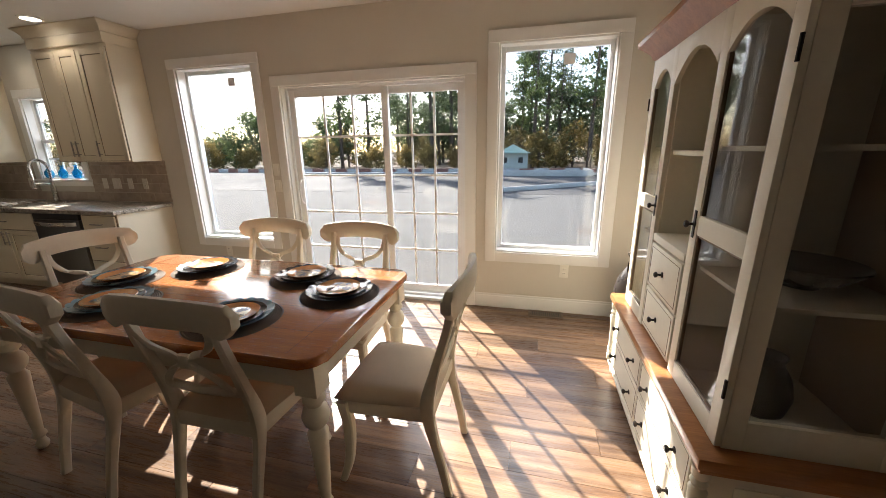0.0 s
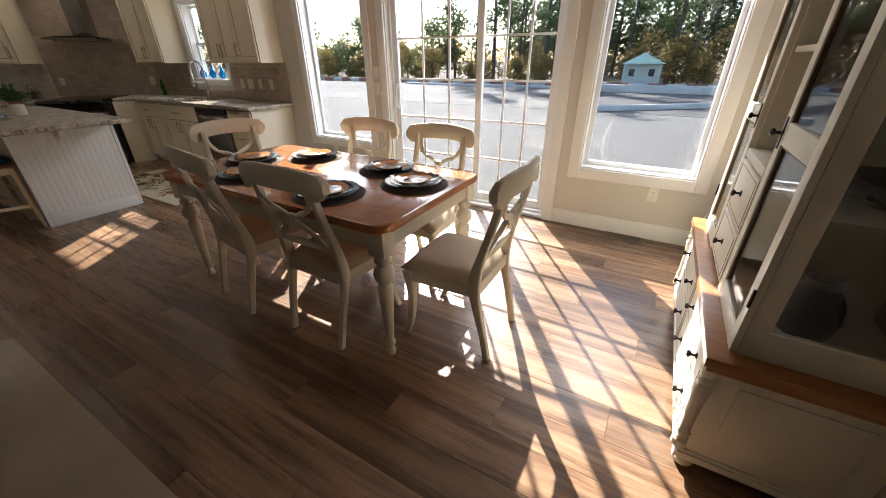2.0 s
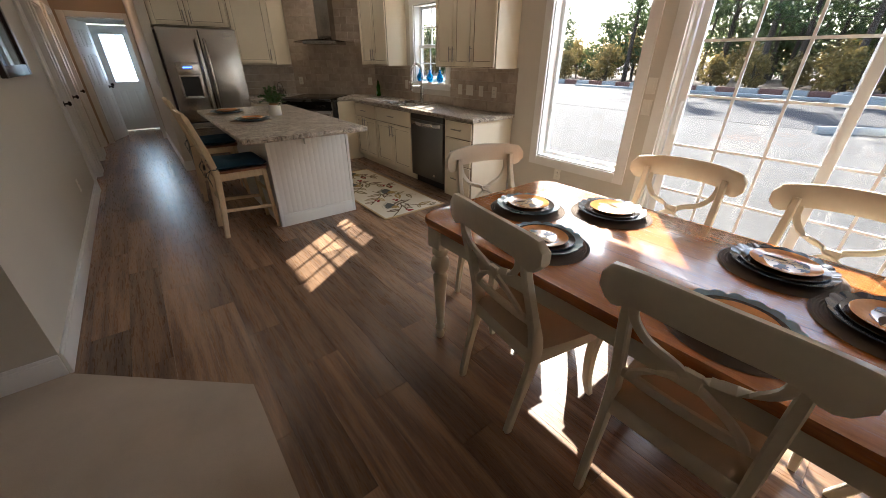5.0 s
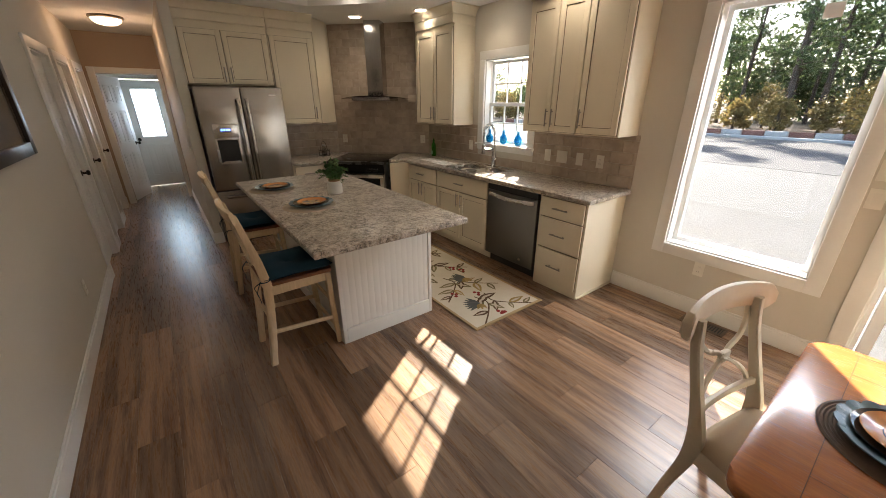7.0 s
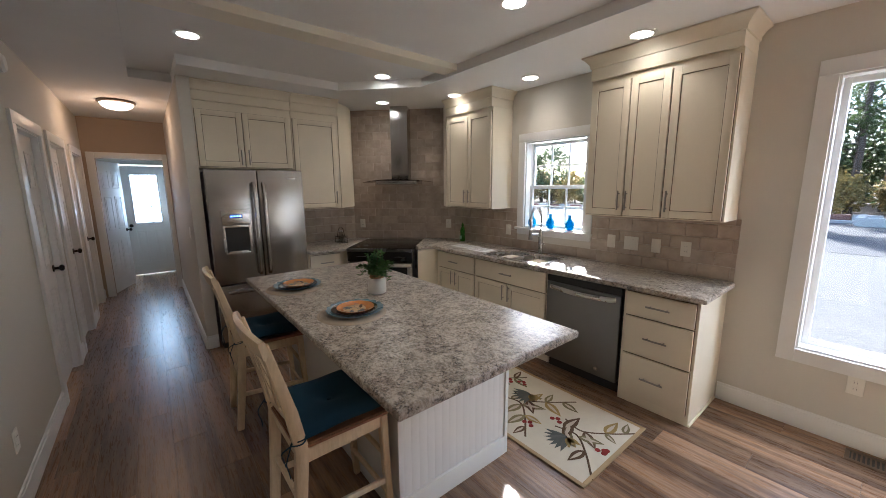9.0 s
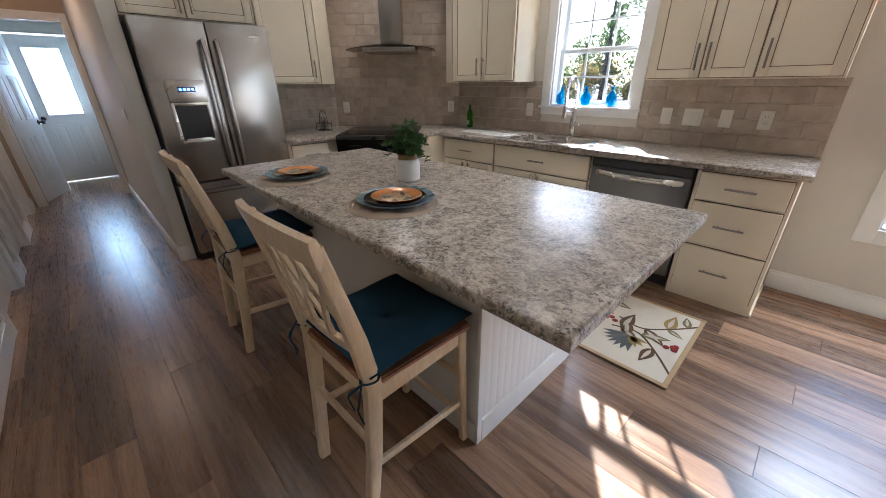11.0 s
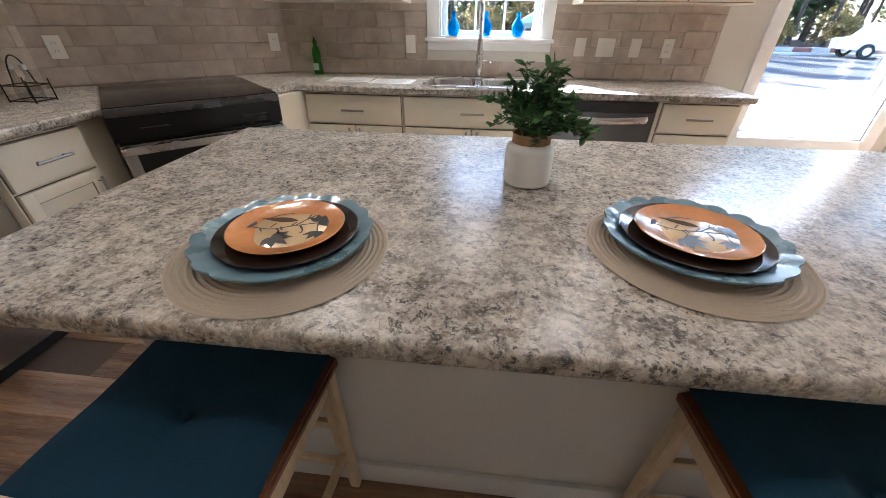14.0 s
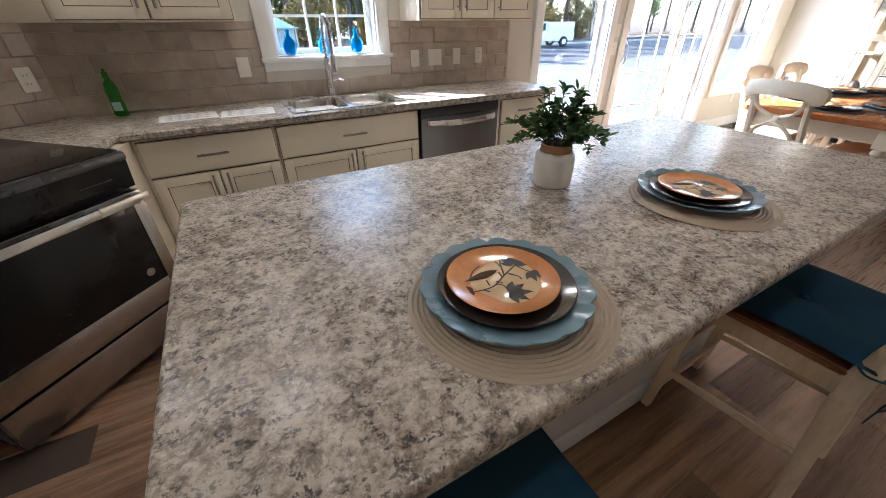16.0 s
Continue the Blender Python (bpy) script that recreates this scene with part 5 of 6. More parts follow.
    part("pad", bm, M_NAVY, c)
    bm = bmesh.new()
    lathe(bm, [(0.010, 0.630), (0.011, 0.636), (0.006, 0.639), (0.0, 0.6395)], 12)
    part("tuft_button", bm, M_NAVY, c)
    for s in (-1, 1):
        bm = bmesh.new()
        sweep(bm, curve_pts([(s * 0.19, -0.17, 0.63), (s * 0.222, -0.20, 0.625), (s * 0.20, -0.236, 0.62), (s * 0.165, -0.215, 0.618)], 4), [(0.004, 0.0025)], segs=6)
        sweep(bm, curve_pts([(s * 0.20, -0.238, 0.62), (s * 0.215, -0.262, 0.57), (s * 0.195, -0.255, 0.53), (s * 0.21, -0.25, 0.49)], 4), [(0.0045, 0.002)], segs=6)
        sweep(bm, curve_pts([(s * 0.20, -0.238, 0.62), (s * 0.18, -0.268, 0.59), (s * 0.165, -0.26, 0.55), (s * 0.175, -0.255, 0.52)], 4), [(0.0045, 0.002)], segs=6)
        part("tie", bm, M_NAVY, c)
    return t


st = stool()
st.matrix_world = pose(-4.015, -2.675, 0, 0, 0, 1)
copy_thing(st, pose(-5.21, -2.665, 0, 0, 0, -1.5))

# rug
rug = thing("rug", "ivory kitchen rug with brown and olive leaf pattern", "rug", pose(-4.235, -1.20, 0.0))
bm = bmesh.new()
box(bm, -0.90, -0.365, 0.001, 0.90, 0.365, 0.009, 0.003)
part("rug_field", bm, M_RUG, rug)
bm = bmesh.new()
for q in ((-0.92, -0.385, 0.92, -0.36), (-0.92, 0.36, 0.92, 0.385), (-0.92, -0.3595, -0.895, 0.3595), (0.895, -0.3595, 0.92, 0.3595)):
    box(bm, q[0], q[1], 0.001, q[2], q[3], 0.0115, 0.004)
part("binding", bm, M_RUGEDGE, rug, "tan bound edge")
rng = random.Random(12)
for k in range(4):
    x0 = -0.86 + k * 0.46
    for flip in (-1, 1):
        bm = bmesh.new()
        pts = curve_pts([(x0, flip * 0.06, 0.0103), (x0 + 0.14, flip * 0.03, 0.0103), (x0 + 0.27, flip * 0.14, 0.0103), (x0 + 0.40, flip * 0.30, 0.0103)], 8)
        sweep(bm, pts, [(0.0065, 0.0007)], side=(0.3, 1, 0), segs=6)
        part("branch_motif", bm, M_BROWN, rug, "brown woven branch")
        for i in (3, 9, 15, 20):
            p = pts[i]
            for s in (-1, 1):
                ang = math.atan2(pts[i + 1].y - p.y, pts[i + 1].x - p.x) + s * rng.uniform(0.7, 1.25)
                ln = rng.uniform(0.13, 0.20)
                while ln > 0.05 and (abs(p.y + math.sin(ang) * ln) > 0.345 or abs(p.x + math.cos(ang) * ln) > 0.875):
                    ln -= 0.01
                if ln > 0.05 and rng.random() < 0.72:
                    shade_m = rng.choice((M_OLIVE, M_BROWN, M_OLIVE, M_GOLD))
                    bm = bmesh.new()
                    leaf_poly(bm, (p.x, p.y), ang, ln, ln * 0.23, 0.0108 + 0.0004 * rng.random())
                    leaf = part("leaf_motif", bm, shade_m, rug)
                    bm = bmesh.new()
                    leaf_poly(bm, (p.x + 0.02 * math.cos(ang), p.y + 0.02 * math.sin(ang)), ang, ln * 0.72, ln * 0.08, 0.0114)
                    part("leaf_vein", bm, M_MAT, leaf, "pale centre of the leaf")
    fx, fy = x0 + 0.12, -0.10 if k % 2 else 0.12
    for j in range(7):
        bm = bmesh.new()
        leaf_poly(bm, (fx, fy), -2.9 + j * 0.27, 0.15, 0.022, 0.0116 + 0.00005 * j)
        part("petal_motif", bm, M_SLATE, rug, "slate blue fan petal")
    for j in range(3):
        bm = bmesh.new()
        leaf_poly(bm, (fx, fy), -0.9 + j * 0.45, 0.10, 0.022, 0.0121)
        part("petal_motif", bm, M_GOLD, rug, "gold petal")
    for j in range(2):
        bx, by = x0 + 0.30 + 0.10 * j, rng.uniform(-0.25, 0.25)
        for i in range(3):
            bm = bmesh.new()
            lathe(bm, [(0.017, 0.0095), (0.016, 0.0122), (0.0, 0.0125)], 10, (min(0.86, bx + 0.028 * i), by + 0.024 * (i % 2), 0))
            part("berry_motif", bm, M_BERRY, rug, "dark red woven berry")

# floor vents
for x, y in ((0.92, -0.085), (-2.31, -0.115)):
    t = thing("floor_vent", "brown slotted metal floor register", "vent", pose(x, y, 0.0005), "floor vents")
    bm = bmesh.new()
    box(bm, -0.14, -0.06, 0, 0.14, 0.06, 0.002)
    part("backing", bm, M_BLACK, t)
    bm = bmesh.new()
    for q in ((-0.15, -0.07, 0.15, -0.045), (-0.15, 0.045, 0.15, 0.07), (-0.15, -0.0445, -0.13, 0.0445), (0.13, -0.0445, 0.15, 0.0445)):
        box(bm, q[0], q[1], 0, q[2], q[3], 0.005, 0.002)
    part("frame", bm, M_VENT, t)
    for k in range(14):
        boxpart("slat", (-0.124 + k * 0.0185, -0.0445, 0.002, -0.116 + k * 0.0185, 0.0445, 0.0045), M_VENT, t, 0)

# downlights and the hall lamp
CANS = [(-6.95, -1.56, ZC), (-6.50, -0.90, ZC), (-5.71, -0.43, ZC), (-4.77, -0.30, ZC), (-3.68, -0.51, ZC), (-5.80, -2.88, ZT), (-5.83, -1.28, ZT), (-4.05, -1.39, ZT), (-4.05, -2.88, ZT)]
for x, y, z in CANS:
    t = thing("downlight", "lit recessed ceiling downlight with white trim", "ceiling light", pose(x, y, z), "downlights")
    bm = bmesh.new()
    lathe(bm, [(0.092, 0.0), (0.092, -0.005), (0.070, -0.008), (0.068, -0.001)], 28)
    part("trim_ring", bm, M_TRIM, t)
    bm = bmesh.new()
    lathe(bm, [(0.068, -0.0012), (0.068, -0.004), (0.0, -0.005)], 28)
    part("lens", bm, M_CANLENS, t, "bright warm lens")
    la = bpy.data.lights.new("downlight_lamp", "SPOT")
    la.energy, la.color, la.shadow_soft_size, la.spot_size, la.spot_blend = 1.15, (1.0, 0.82, 0.64), 0.05, radians(125), 0.6
    ob = new("downlight_lamp", la)
    ob.matrix_world = look((x, y, z - 0.02), (x, y, 0))
hl = thing("hall_ceiling_lamp", "lit flush-mount glass dome lamp with brown rim", "ceiling light", pose(-8.30, -3.39, ZC))
bm = bmesh.new()
lathe(bm, [(0.175, 0.0), (0.178, -0.02), (0.16, -0.03), (0.15, -0.03)], 32)
part("rim", bm, M_VENT, hl)
bm = bmesh.new()
lathe(bm, [(0.155, -0.0305), (0.14, -0.06), (0.10, -0.085), (0.05, -0.098), (0.0, -0.10)], 32)
part("dome", bm, M_DOME, hl, "glowing warm glass dome")
la = bpy.data.lights.new("hall_lamp", "POINT")
la.energy, la.color, la.shadow_soft_size = 0.8, (1.0, 0.60, 0.34), 0.12
new("hall_lamp", la).location = (-8.30, -3.39, ZC - 0.24)
sm = bmesh.new()
lathe(sm, [(0.06, 0.0), (0.06, 0.02), (0.045, 0.035), (0.0, 0.037)], 24)
solid("smoke_detector", sm, M_PLASTIC, "white round detector high on the hallway wall", "detector", m=pose(-6.2, YS + 0.001, 2.42, -90))

# framed picture on the hall wall
pf = thing("wall_picture", "dark-framed picture hanging on the hallway wall", "picture", pose(-4.70, YS, 1.68))
bm = bmesh.new()
ring(bm, -0.48, 0.48, -0.36, 0.36, 0.001, 0.032, 0.075)
part("frame", bm, M_FRAME, pf)
boxpart("print", (-0.41, 0.004, -0.29, 0.41, 0.012, 0.29), M_ART, pf, 0, "muted brown print behind glass")
boxpart("glass", (-0.406, 0.014, -0.286, 0.406, 0.016, 0.286), M_PANE, pf, 0)

# ---- dining corner ----
tb = thing("dining_table", "rectangular dining table with honey wood top and cream turned legs", "table", pose(-0.795, -1.795, 0))
HX, HY = 0.885, 0.488


def rounded(hx, hy, r, n=5):
    out = []
    for cx, cy, a0 in ((hx - r, hy - r, 0), (-hx + r, hy - r, 90), (-hx + r, -hy + r, 180), (hx - r, -hy + r, 270)):
        out += [(cx + r * math.cos(radians(a0 + 90 * k / n)), cy + r * math.sin(radians(a0 + 90 * k / n))) for k in range(n + 1)]
    return out


bm = bmesh.new()
prism(bm, rounded(HX, HY, 0.07), 0.728, 0.768)
e = [e for e in bm.edges if abs(e.verts[0].co.z - e.verts[1].co.z) < 1e-5]
bmesh.ops.bevel(bm, geom=e, offset=0.013, segments=3, affect="EDGES", profile=0.55)
part("tabletop", bm, M_TABLE, tb, "glossy honey-brown wooden top")
bm = bmesh.new()
for y in (-0.30, -0.10, 0.10, 0.30):
    box(bm, -HX + 0.13, y - 0.0008, 0.7675, HX - 0.13, y + 0.0008, 0.7683)
for x in (-HX + 0.13, HX - 0.13):
    box(bm, x - 0.0008, -HY + 0.03, 0.7675, x + 0.0008, HY - 0.03, 0.7684)
part("board_joints", bm, M_BROWN, tb, "thin dark joints between boards")
for dims in ((-HX + 0.09, -HY + 0.045, HX - 0.09, -HY + 0.068), (-HX + 0.09, HY - 0.068, HX - 0.09, HY - 0.045), (-HX + 0.045, -HY + 0.09, -HX + 0.068, HY - 0.09), (HX - 0.068, -HY + 0.09, HX - 0.045, HY - 0.09)):
    boxpart("apron", (dims[0], dims[1], 0.625, dims[2], dims[3], 0.727), M_CHAIR, tb, 0.004)
for sx in (-1, 1):
    for sy in (-1, 1):
        bm = bmesh.new()
        c = (sx * (HX - 0.075), sy * (HY - 0.075), 0)
        lathe(bm, [(0.016, 0.0), (0.024, 0.01), (0.026, 0.03), (0.018, 0.05), (0.016, 0.06), (0.028, 0.075), (0.028, 0.085), (0.020, 0.10), (0.024, 0.16), (0.034, 0.34), (0.040, 0.42), (0.030, 0.435), (0.028, 0.445), (0.044, 0.465),
                   (0.052, 0.495), (0.044, 0.525), (0.030, 0.54), (0.030, 0.55), (0.042, 0.56), (0.042, 0.575), (0.032, 0.59), (0.034, 0.60)], 22, c)
        box(bm, c[0] - 0.045, c[1] - 0.045, 0.598, c[0] + 0.045, c[1] + 0.045, 0.727, 0.005)
        part("leg", bm, M_CHAIR, tb, "turned cream leg")

DARKMAT = "round woven dark brown placemat on the dining table"
NAVYL = "scalloped dark blue charger plate on a placemat"
for x, y, r in ((-0.13, -1.72, 95), (-0.43, -1.55, 10), (-1.10, -1.53, -8), (-1.40, -1.80, 80), (-0.42, -2.07, 175), (-1.10, -2.06, 190)):
    place_setting(x, y, 0.7687, r, M_MATDARK, DARKMAT, M_NAVYPLATE if r in (95, 10, -8) else M_CHARGER, NAVYL)


def dining_chair():
    """Faces local +y; its back legs stand at y = -0.24."""
    t = thing("dining_chair", "antique white dining chair with scrolled back and beige seat", "chair", None, "chairs round the table")
    for s in (-1, 1):
        bm = bmesh.new()
        ctrl = curve_pts([(s * 0.185, -0.245, 0.0), (s * 0.19, -0.215, 0.16), (s * 0.195, -0.17, 0.36), (s * 0.195, -0.165, 0.47), (s * 0.192, -0.20, 0.62), (s * 0.188, -0.25, 0.80), (s * 0.185, -0.268, 0.92)], 4)
        n = len(ctrl)
        sweep(bm, ctrl, [(0.014 + 0.004 * math.sin(math.pi * i / (n - 1)), 0.017 + 0.012 * math.exp(-((i / (n - 1) - 0.45) / 0.16) ** 2)) for i in range(n)], square=True)
        part("back_post", bm, M_CHAIR, t)
        bm = bmesh.new()
        fl = curve_pts([(s * 0.215, 0.235, 0.0), (s * 0.208, 0.20, 0.12), (s * 0.205, 0.19, 0.28), (s * 0.21, 0.205, 0.42)], 4)
        n = len(fl)
        sweep(bm, fl, [(0.014 + 0.010 * (i / (n - 1)), 0.015 + 0.012 * (i / (n - 1))) for i in range(n)], square=True)
        part("front_leg", bm, M_CHAIR, t)
        bm = bmesh.new()
        sweep(bm, [(s * 0.195, -0.17, 0.40), (s * 0.212, 0.20, 0.40)], [(0.012, 0.034)], side=(1, 0, 0), square=True)
        part("seat_rail", bm, M_CHAIR, t)
    bm = bmesh.new()
    sweep(bm, [(-0.21, 0.212, 0.40), (0.21, 0.212, 0.40)], [(0.012, 0.034)], side=(0, 1, 0), square=True)
    part("seat_rail", bm, M_CHAIR, t)
    bm = bmesh.new()
    sweep(bm, [(-0.195, -0.172, 0.40), (0.195, -0.172, 0.40)], [(0.012, 0.034)], side=(0, 1, 0), square=True)
    part("seat_rail", bm, M_CHAIR, t)
    # upholstered seat, domed, wider in front
    bm = bmesh.new()
    n = 12
    g = {}
    for side in (0, 1):
        for i in range(n + 1):
            for j in range(n + 1):
                u, v = i / n * 2 - 1, j / n * 2 - 1
                e = max(0.0, 1 - abs(u) ** 4) * max(0.0, 1 - abs(v) ** 4)
                hw = 0.225 + 0.02 * v
                g[side, i, j] = bm.verts.new((u * hw * (1 - 0.05 * v * v), 0.03 + v * 0.215 * (1 - 0.03 * u * u), 0.437 + (0.058 * e ** 0.45 if side else 0.0)))
        for i in range(n):
            for j in range(n):
                bm.faces.new([g[side, i + a, j + b] for a, b in ((0, 0), (1, 0), (1, 1), (0, 1))])
    bmesh.ops.remove_doubles(bm, verts=bm.verts[:], dist=0.001)
    part("seat", bm, M_SEAT, t, "domed beige fabric seat")
    # crest rail: a bowed board with rounded, rolled ends
    bm = bmesh.new()
    rows = []
    for i in range(25):
        u = i / 24 * 2 - 1
        x = 0.272 * u
        y = -0.262 - 0.045 * (1 - u * u)
        top = 0.972 + 0.018 * (1 - u * u)
        low = 0.872 + 0.014 * (1 - u * u) - 0.022 * math.exp(-((abs(u) - 0.80) / 0.12) ** 2)
        k = min(1.0, (1 - abs(u)) / 0.10)
        k = math.sqrt(max(0.04, 1 - (1 - k) ** 2))
        mid = (top + low) / 2 - 0.012 * abs(u) ** 3
        h = (top - low) / 2 * (0.35 + 0.65 * k)
        th = 0.013 + 0.006 * abs(u) ** 4
        rows.append([bm.verts.new((x, y + a * th, mid + b * h)) for a, b in ((-1, -0.8), (-0.6, -1), (0.6, -1), (1, -0.8), (1, 0.8), (0.6, 1), (-0.6, 1), (-1, 0.8))])
    for r, s in zip(rows, rows[1:]):
        for k in range(8):
            bm.faces.new((r[k], r[(k + 1) % 8], s[(k + 1) % 8], s[k]))
    bm.faces.new(rows[0][::-1])
    bm.faces.new(rows[-1])
    part("crest_rail", bm, M_CHAIR, t, "bowed crest rail with rolled ends")
    bm = bmesh.new()
    sweep(bm, [(x, -0.188 - 0.014 * (1 - (x / 0.19) ** 2), 0.575) for x in (-0.19, -0.1, 0, 0.1, 0.19)], [(0.010, 0.016)], side=(0, 1, 0), square=True)
    part("lower_rail", bm, M_CHAIR, t)

    def by(z):
        return -0.19 - 0.085 * max(0.0, (z - 0.575) / 0.32)
    for s in (-1, 1):
        bm = bmesh.new()
        pts = [(x, by(z) - 0.012, z) for x, z in ((s * 0.165, 0.885), (s * 0.158, 0.83), (s * 0.115, 0.775), (s * 0.04, 0.745), (s * 0.012, 0.722), (-s * 0.028, 0.70), (-s * 0.09, 0.66), (-s * 0.135, 0.615), (-s * 0.15, 0.58))]
        sweep(bm, curve_pts([(a, b + s * 0.004, c) for a, b, c in pts], 3), [(0.013, 0.007)], side=(1, 0, 0.6), square=True)
        part("back_splat", bm, M_CHAIR, t, "curved crossing splat")
    bm = bmesh.new()
    box(bm, -0.026, by(0.72) - 0.024, 0.696, 0.026, by(0.72) - 0.002, 0.746, 0.009)
    part("splat_knot", bm, M_CHAIR, t)
    return t


ch = dining_chair()


def seat_at(x, y, turn):
    """The pose whose back legs stand round (x, y), facing turn degrees from +y."""
    return pose(x, y, 0, 0, 0, turn) @ pose(0, 0.245, 0)


ch.matrix_world = seat_at(-0.425, -2.31, 0)
for x, y, r in ((-1.12, -2.325, -9), (0.47, -1.815, 90), (-0.335, -1.10, 180), (-0.985, -1.08, 182), (-1.865, -1.645, -101)):
    copy_thing(ch, seat_at(x, y, r))

# hutch: local x runs along the wall from its far end, local -y looks into the room
hu = thing("hutch", "antique white china hutch with honey wood top and glass doors", "hutch", pose(XR - 0.008, -0.87, 0, 0, 0, -90))
HW, HD_ = 1.28, 0.50
boxpart("base_body", (0.0, -HD_ + 0.02, 0.09, HW, 0.0, 0.50), M_HUTCH, hu, 0.004)
bm = bmesh.new()
box(bm, -0.015, -HD_ + 0.005, 0.055, HW + 0.015, 0.0, 0.085, 0.006)
box(bm, -0.008, -HD_ + 0.012, 0.0855, HW + 0.008, 0.0, 0.098, 0.004)
part("plinth_moulding", bm, M_HUTCH, hu)
for x in (0.03, HW - 0.03):
    for y in (-HD_ + 0.05, -0.05):
        bm = bmesh.new()
        lathe(bm, [(0.02, 0.0), (0.036, 0.012), (0.04, 0.03), (0.03, 0.048), (0.034, 0.054)], 16, (x, y, 0))
        part("bun_foot", bm, M_HUTCH, hu)
bm = bmesh.new()
box(bm, -0.03, -HD_ - 0.02, 0.502, HW + 0.03, 0.0, 0.545, 0.012)
box(bm, -0.018, -HD_ - 0.008, 0.486, HW + 0.022, 0.0, 0.5015, 0.005)
part("wood_top", bm, M_HUTCHTOP, hu, "honey brown wooden ledge")
for x in (0.0, HW):
    bm = bmesh.new()
    lathe(bm, [(0.026, 0.10), (0.026, 0.13), (0.018, 0.14), (0.026, 0.15), (0.018, 0.16), (0.027, 0.175), (0.020, 0.19), (0.022, 0.33), (0.028, 0.40), (0.020, 0.415), (0.027, 0.43), (0.019, 0.445), (0.026, 0.455), (0.026, 0.484)], 18, (x + (0.012 if x == 0 else -0.012), -HD_ + 0.014, 0))
    part("turned_column", bm, M_HUTCH, hu)


def knob(parent, x, y, z, plate=False):
    bm = bmesh.new()
    lathe(bm, [(0.013, 0.0), (0.012, 0.003), (0.005, 0.006), (0.005, 0.018), (0.012, 0.023), (0.014, 0.029), (0.008, 0.034)], 14, m=pose(x, y, z, 90))
    if plate:
        box(bm, x - 0.009, y - 0.003, z - 0.05, x + 0.009, y, z + 0.05, 0.003)
    part("knob", bm, M_BRONZE, parent, "dark bronze knob")


cols = [(0.06, 0.635), (0.645, 1.22)]
for a, b in cols:
    for c, d in ((0.115, 0.295), (0.305, 0.475)):
        bm = bmesh.new()
        box(bm, a, -HD_ + 0.003, c, b, -HD_ + 0.0205, d, 0.004)
        f = part("drawer_front", bm, M_HUTCH, hu)
        bm = bmesh.new()
        ring(bm, a + 0.012, b - 0.012, c + 0.012, d - 0.012, -HD_ + 0.0015, -HD_ + 0.004, 0.003)
        part("glaze_line", bm, M_GLAZE, f)
        for k in (0.2, 0.8):
            knob(f, a + (b - a) * k, -HD_ + 0.003, (c + d) / 2)
    # brown sheet that puts the shade of the drawer gaps into colour
    bm = bmesh.new()
    box(bm, a - 0.006, -HD_ + 0.0195, 0.108, b + 0.006, -HD_ + 0.0215, 0.482)
    part("shadow_gap", bm, M_GLAZE, hu)
boxpart("side_panel", (HW + 0.0005, -HD_ + 0.10, 0.15, HW + 0.006, -0.08, 0.44), M_HUTCH, hu, 0.002)

UD, UA, UB, UZ0, UZ1 = 0.46, 0.08, 1.25, 0.547, 1.86     # upper part
boxpart("back_board", (UA, -0.012, UZ0, UB, 0.0, UZ1), M_HUTCHIN, hu, 0, "brown back board")
boxpart("upper_top", (UA, -UD + 0.021, UZ1 - 0.03, UB, -0.0125, UZ1), M_HUTCH, hu, 0.002)
boxpart("upper_floor", (UA + 0.031, -UD + 0.021, UZ0, UB - 0.031, -0.0125, UZ0 + 0.018), M_HUTCH, hu, 0.001)
P1, P2 = 0.43, 0.83
for x in (P1, P2):
    boxpart("partition", (x - 0.009, -UD + 0.021, UZ0 + 0.0185, x + 0.009, -0.0125, UZ1 - 0.0305), M_HUTCH, hu, 0)
for x, s in ((UA, 1), (UB, -1)):
    x0, x1 = sorted((x, x + s * 0.03))
    bm = bmesh.new()
    for y0, y1 in ((-UD + 0.021, -UD + 0.075), (-0.055, -0.0125)):
        box(bm, x0, y0, UZ0, x1, y1, UZ1 - 0.0305, 0.002)
    box(bm, x0 + 0.0005, -UD + 0.0755, UZ0, x1 - 0.0005, -0.0555, UZ0 + 0.10, 0.002)
    box(bm, x0 + 0.0005, -UD + 0.0755, UZ1 - 0.13, x1 - 0.0005, -0.0555, UZ1 - 0.0305, 0.002)
    part("side_frame", bm, M_HUTCH, hu)
    boxpart("side_glass", ((x0 + x1) / 2 - 0.002, -UD + 0.076, UZ0 + 0.101, (x0 + x1) / 2 + 0.002, -0.056, UZ1 - 0.131), M_HUTCHGLASS, hu, 0, "clear side pane")
for a, b in ((UA + 0.031, P1 - 0.0095), (P2 + 0.0095, UB - 0.031)):
    boxpart("shelf", (a, -UD + 0.05, 0.99, b, -0.0125, 1.005), M_HUTCH, hu, 0.001)
    boxpart("shelf", (a, -UD + 0.05, 1.42, b, -0.0125, 1.435), M_HUTCH, hu, 0.001)
boxpart("shelf", (P1 + 0.0095, -UD + 0.03, 1.40, P2 - 0.0095, -0.0125, 1.42), M_HUTCH, hu, 0.001)
boxpart("shelf", (P1 + 0.0095, -UD + 0.0, 1.005, P2 - 0.0095, -0.0125, 1.04), M_HUTCH, hu, 0.003)
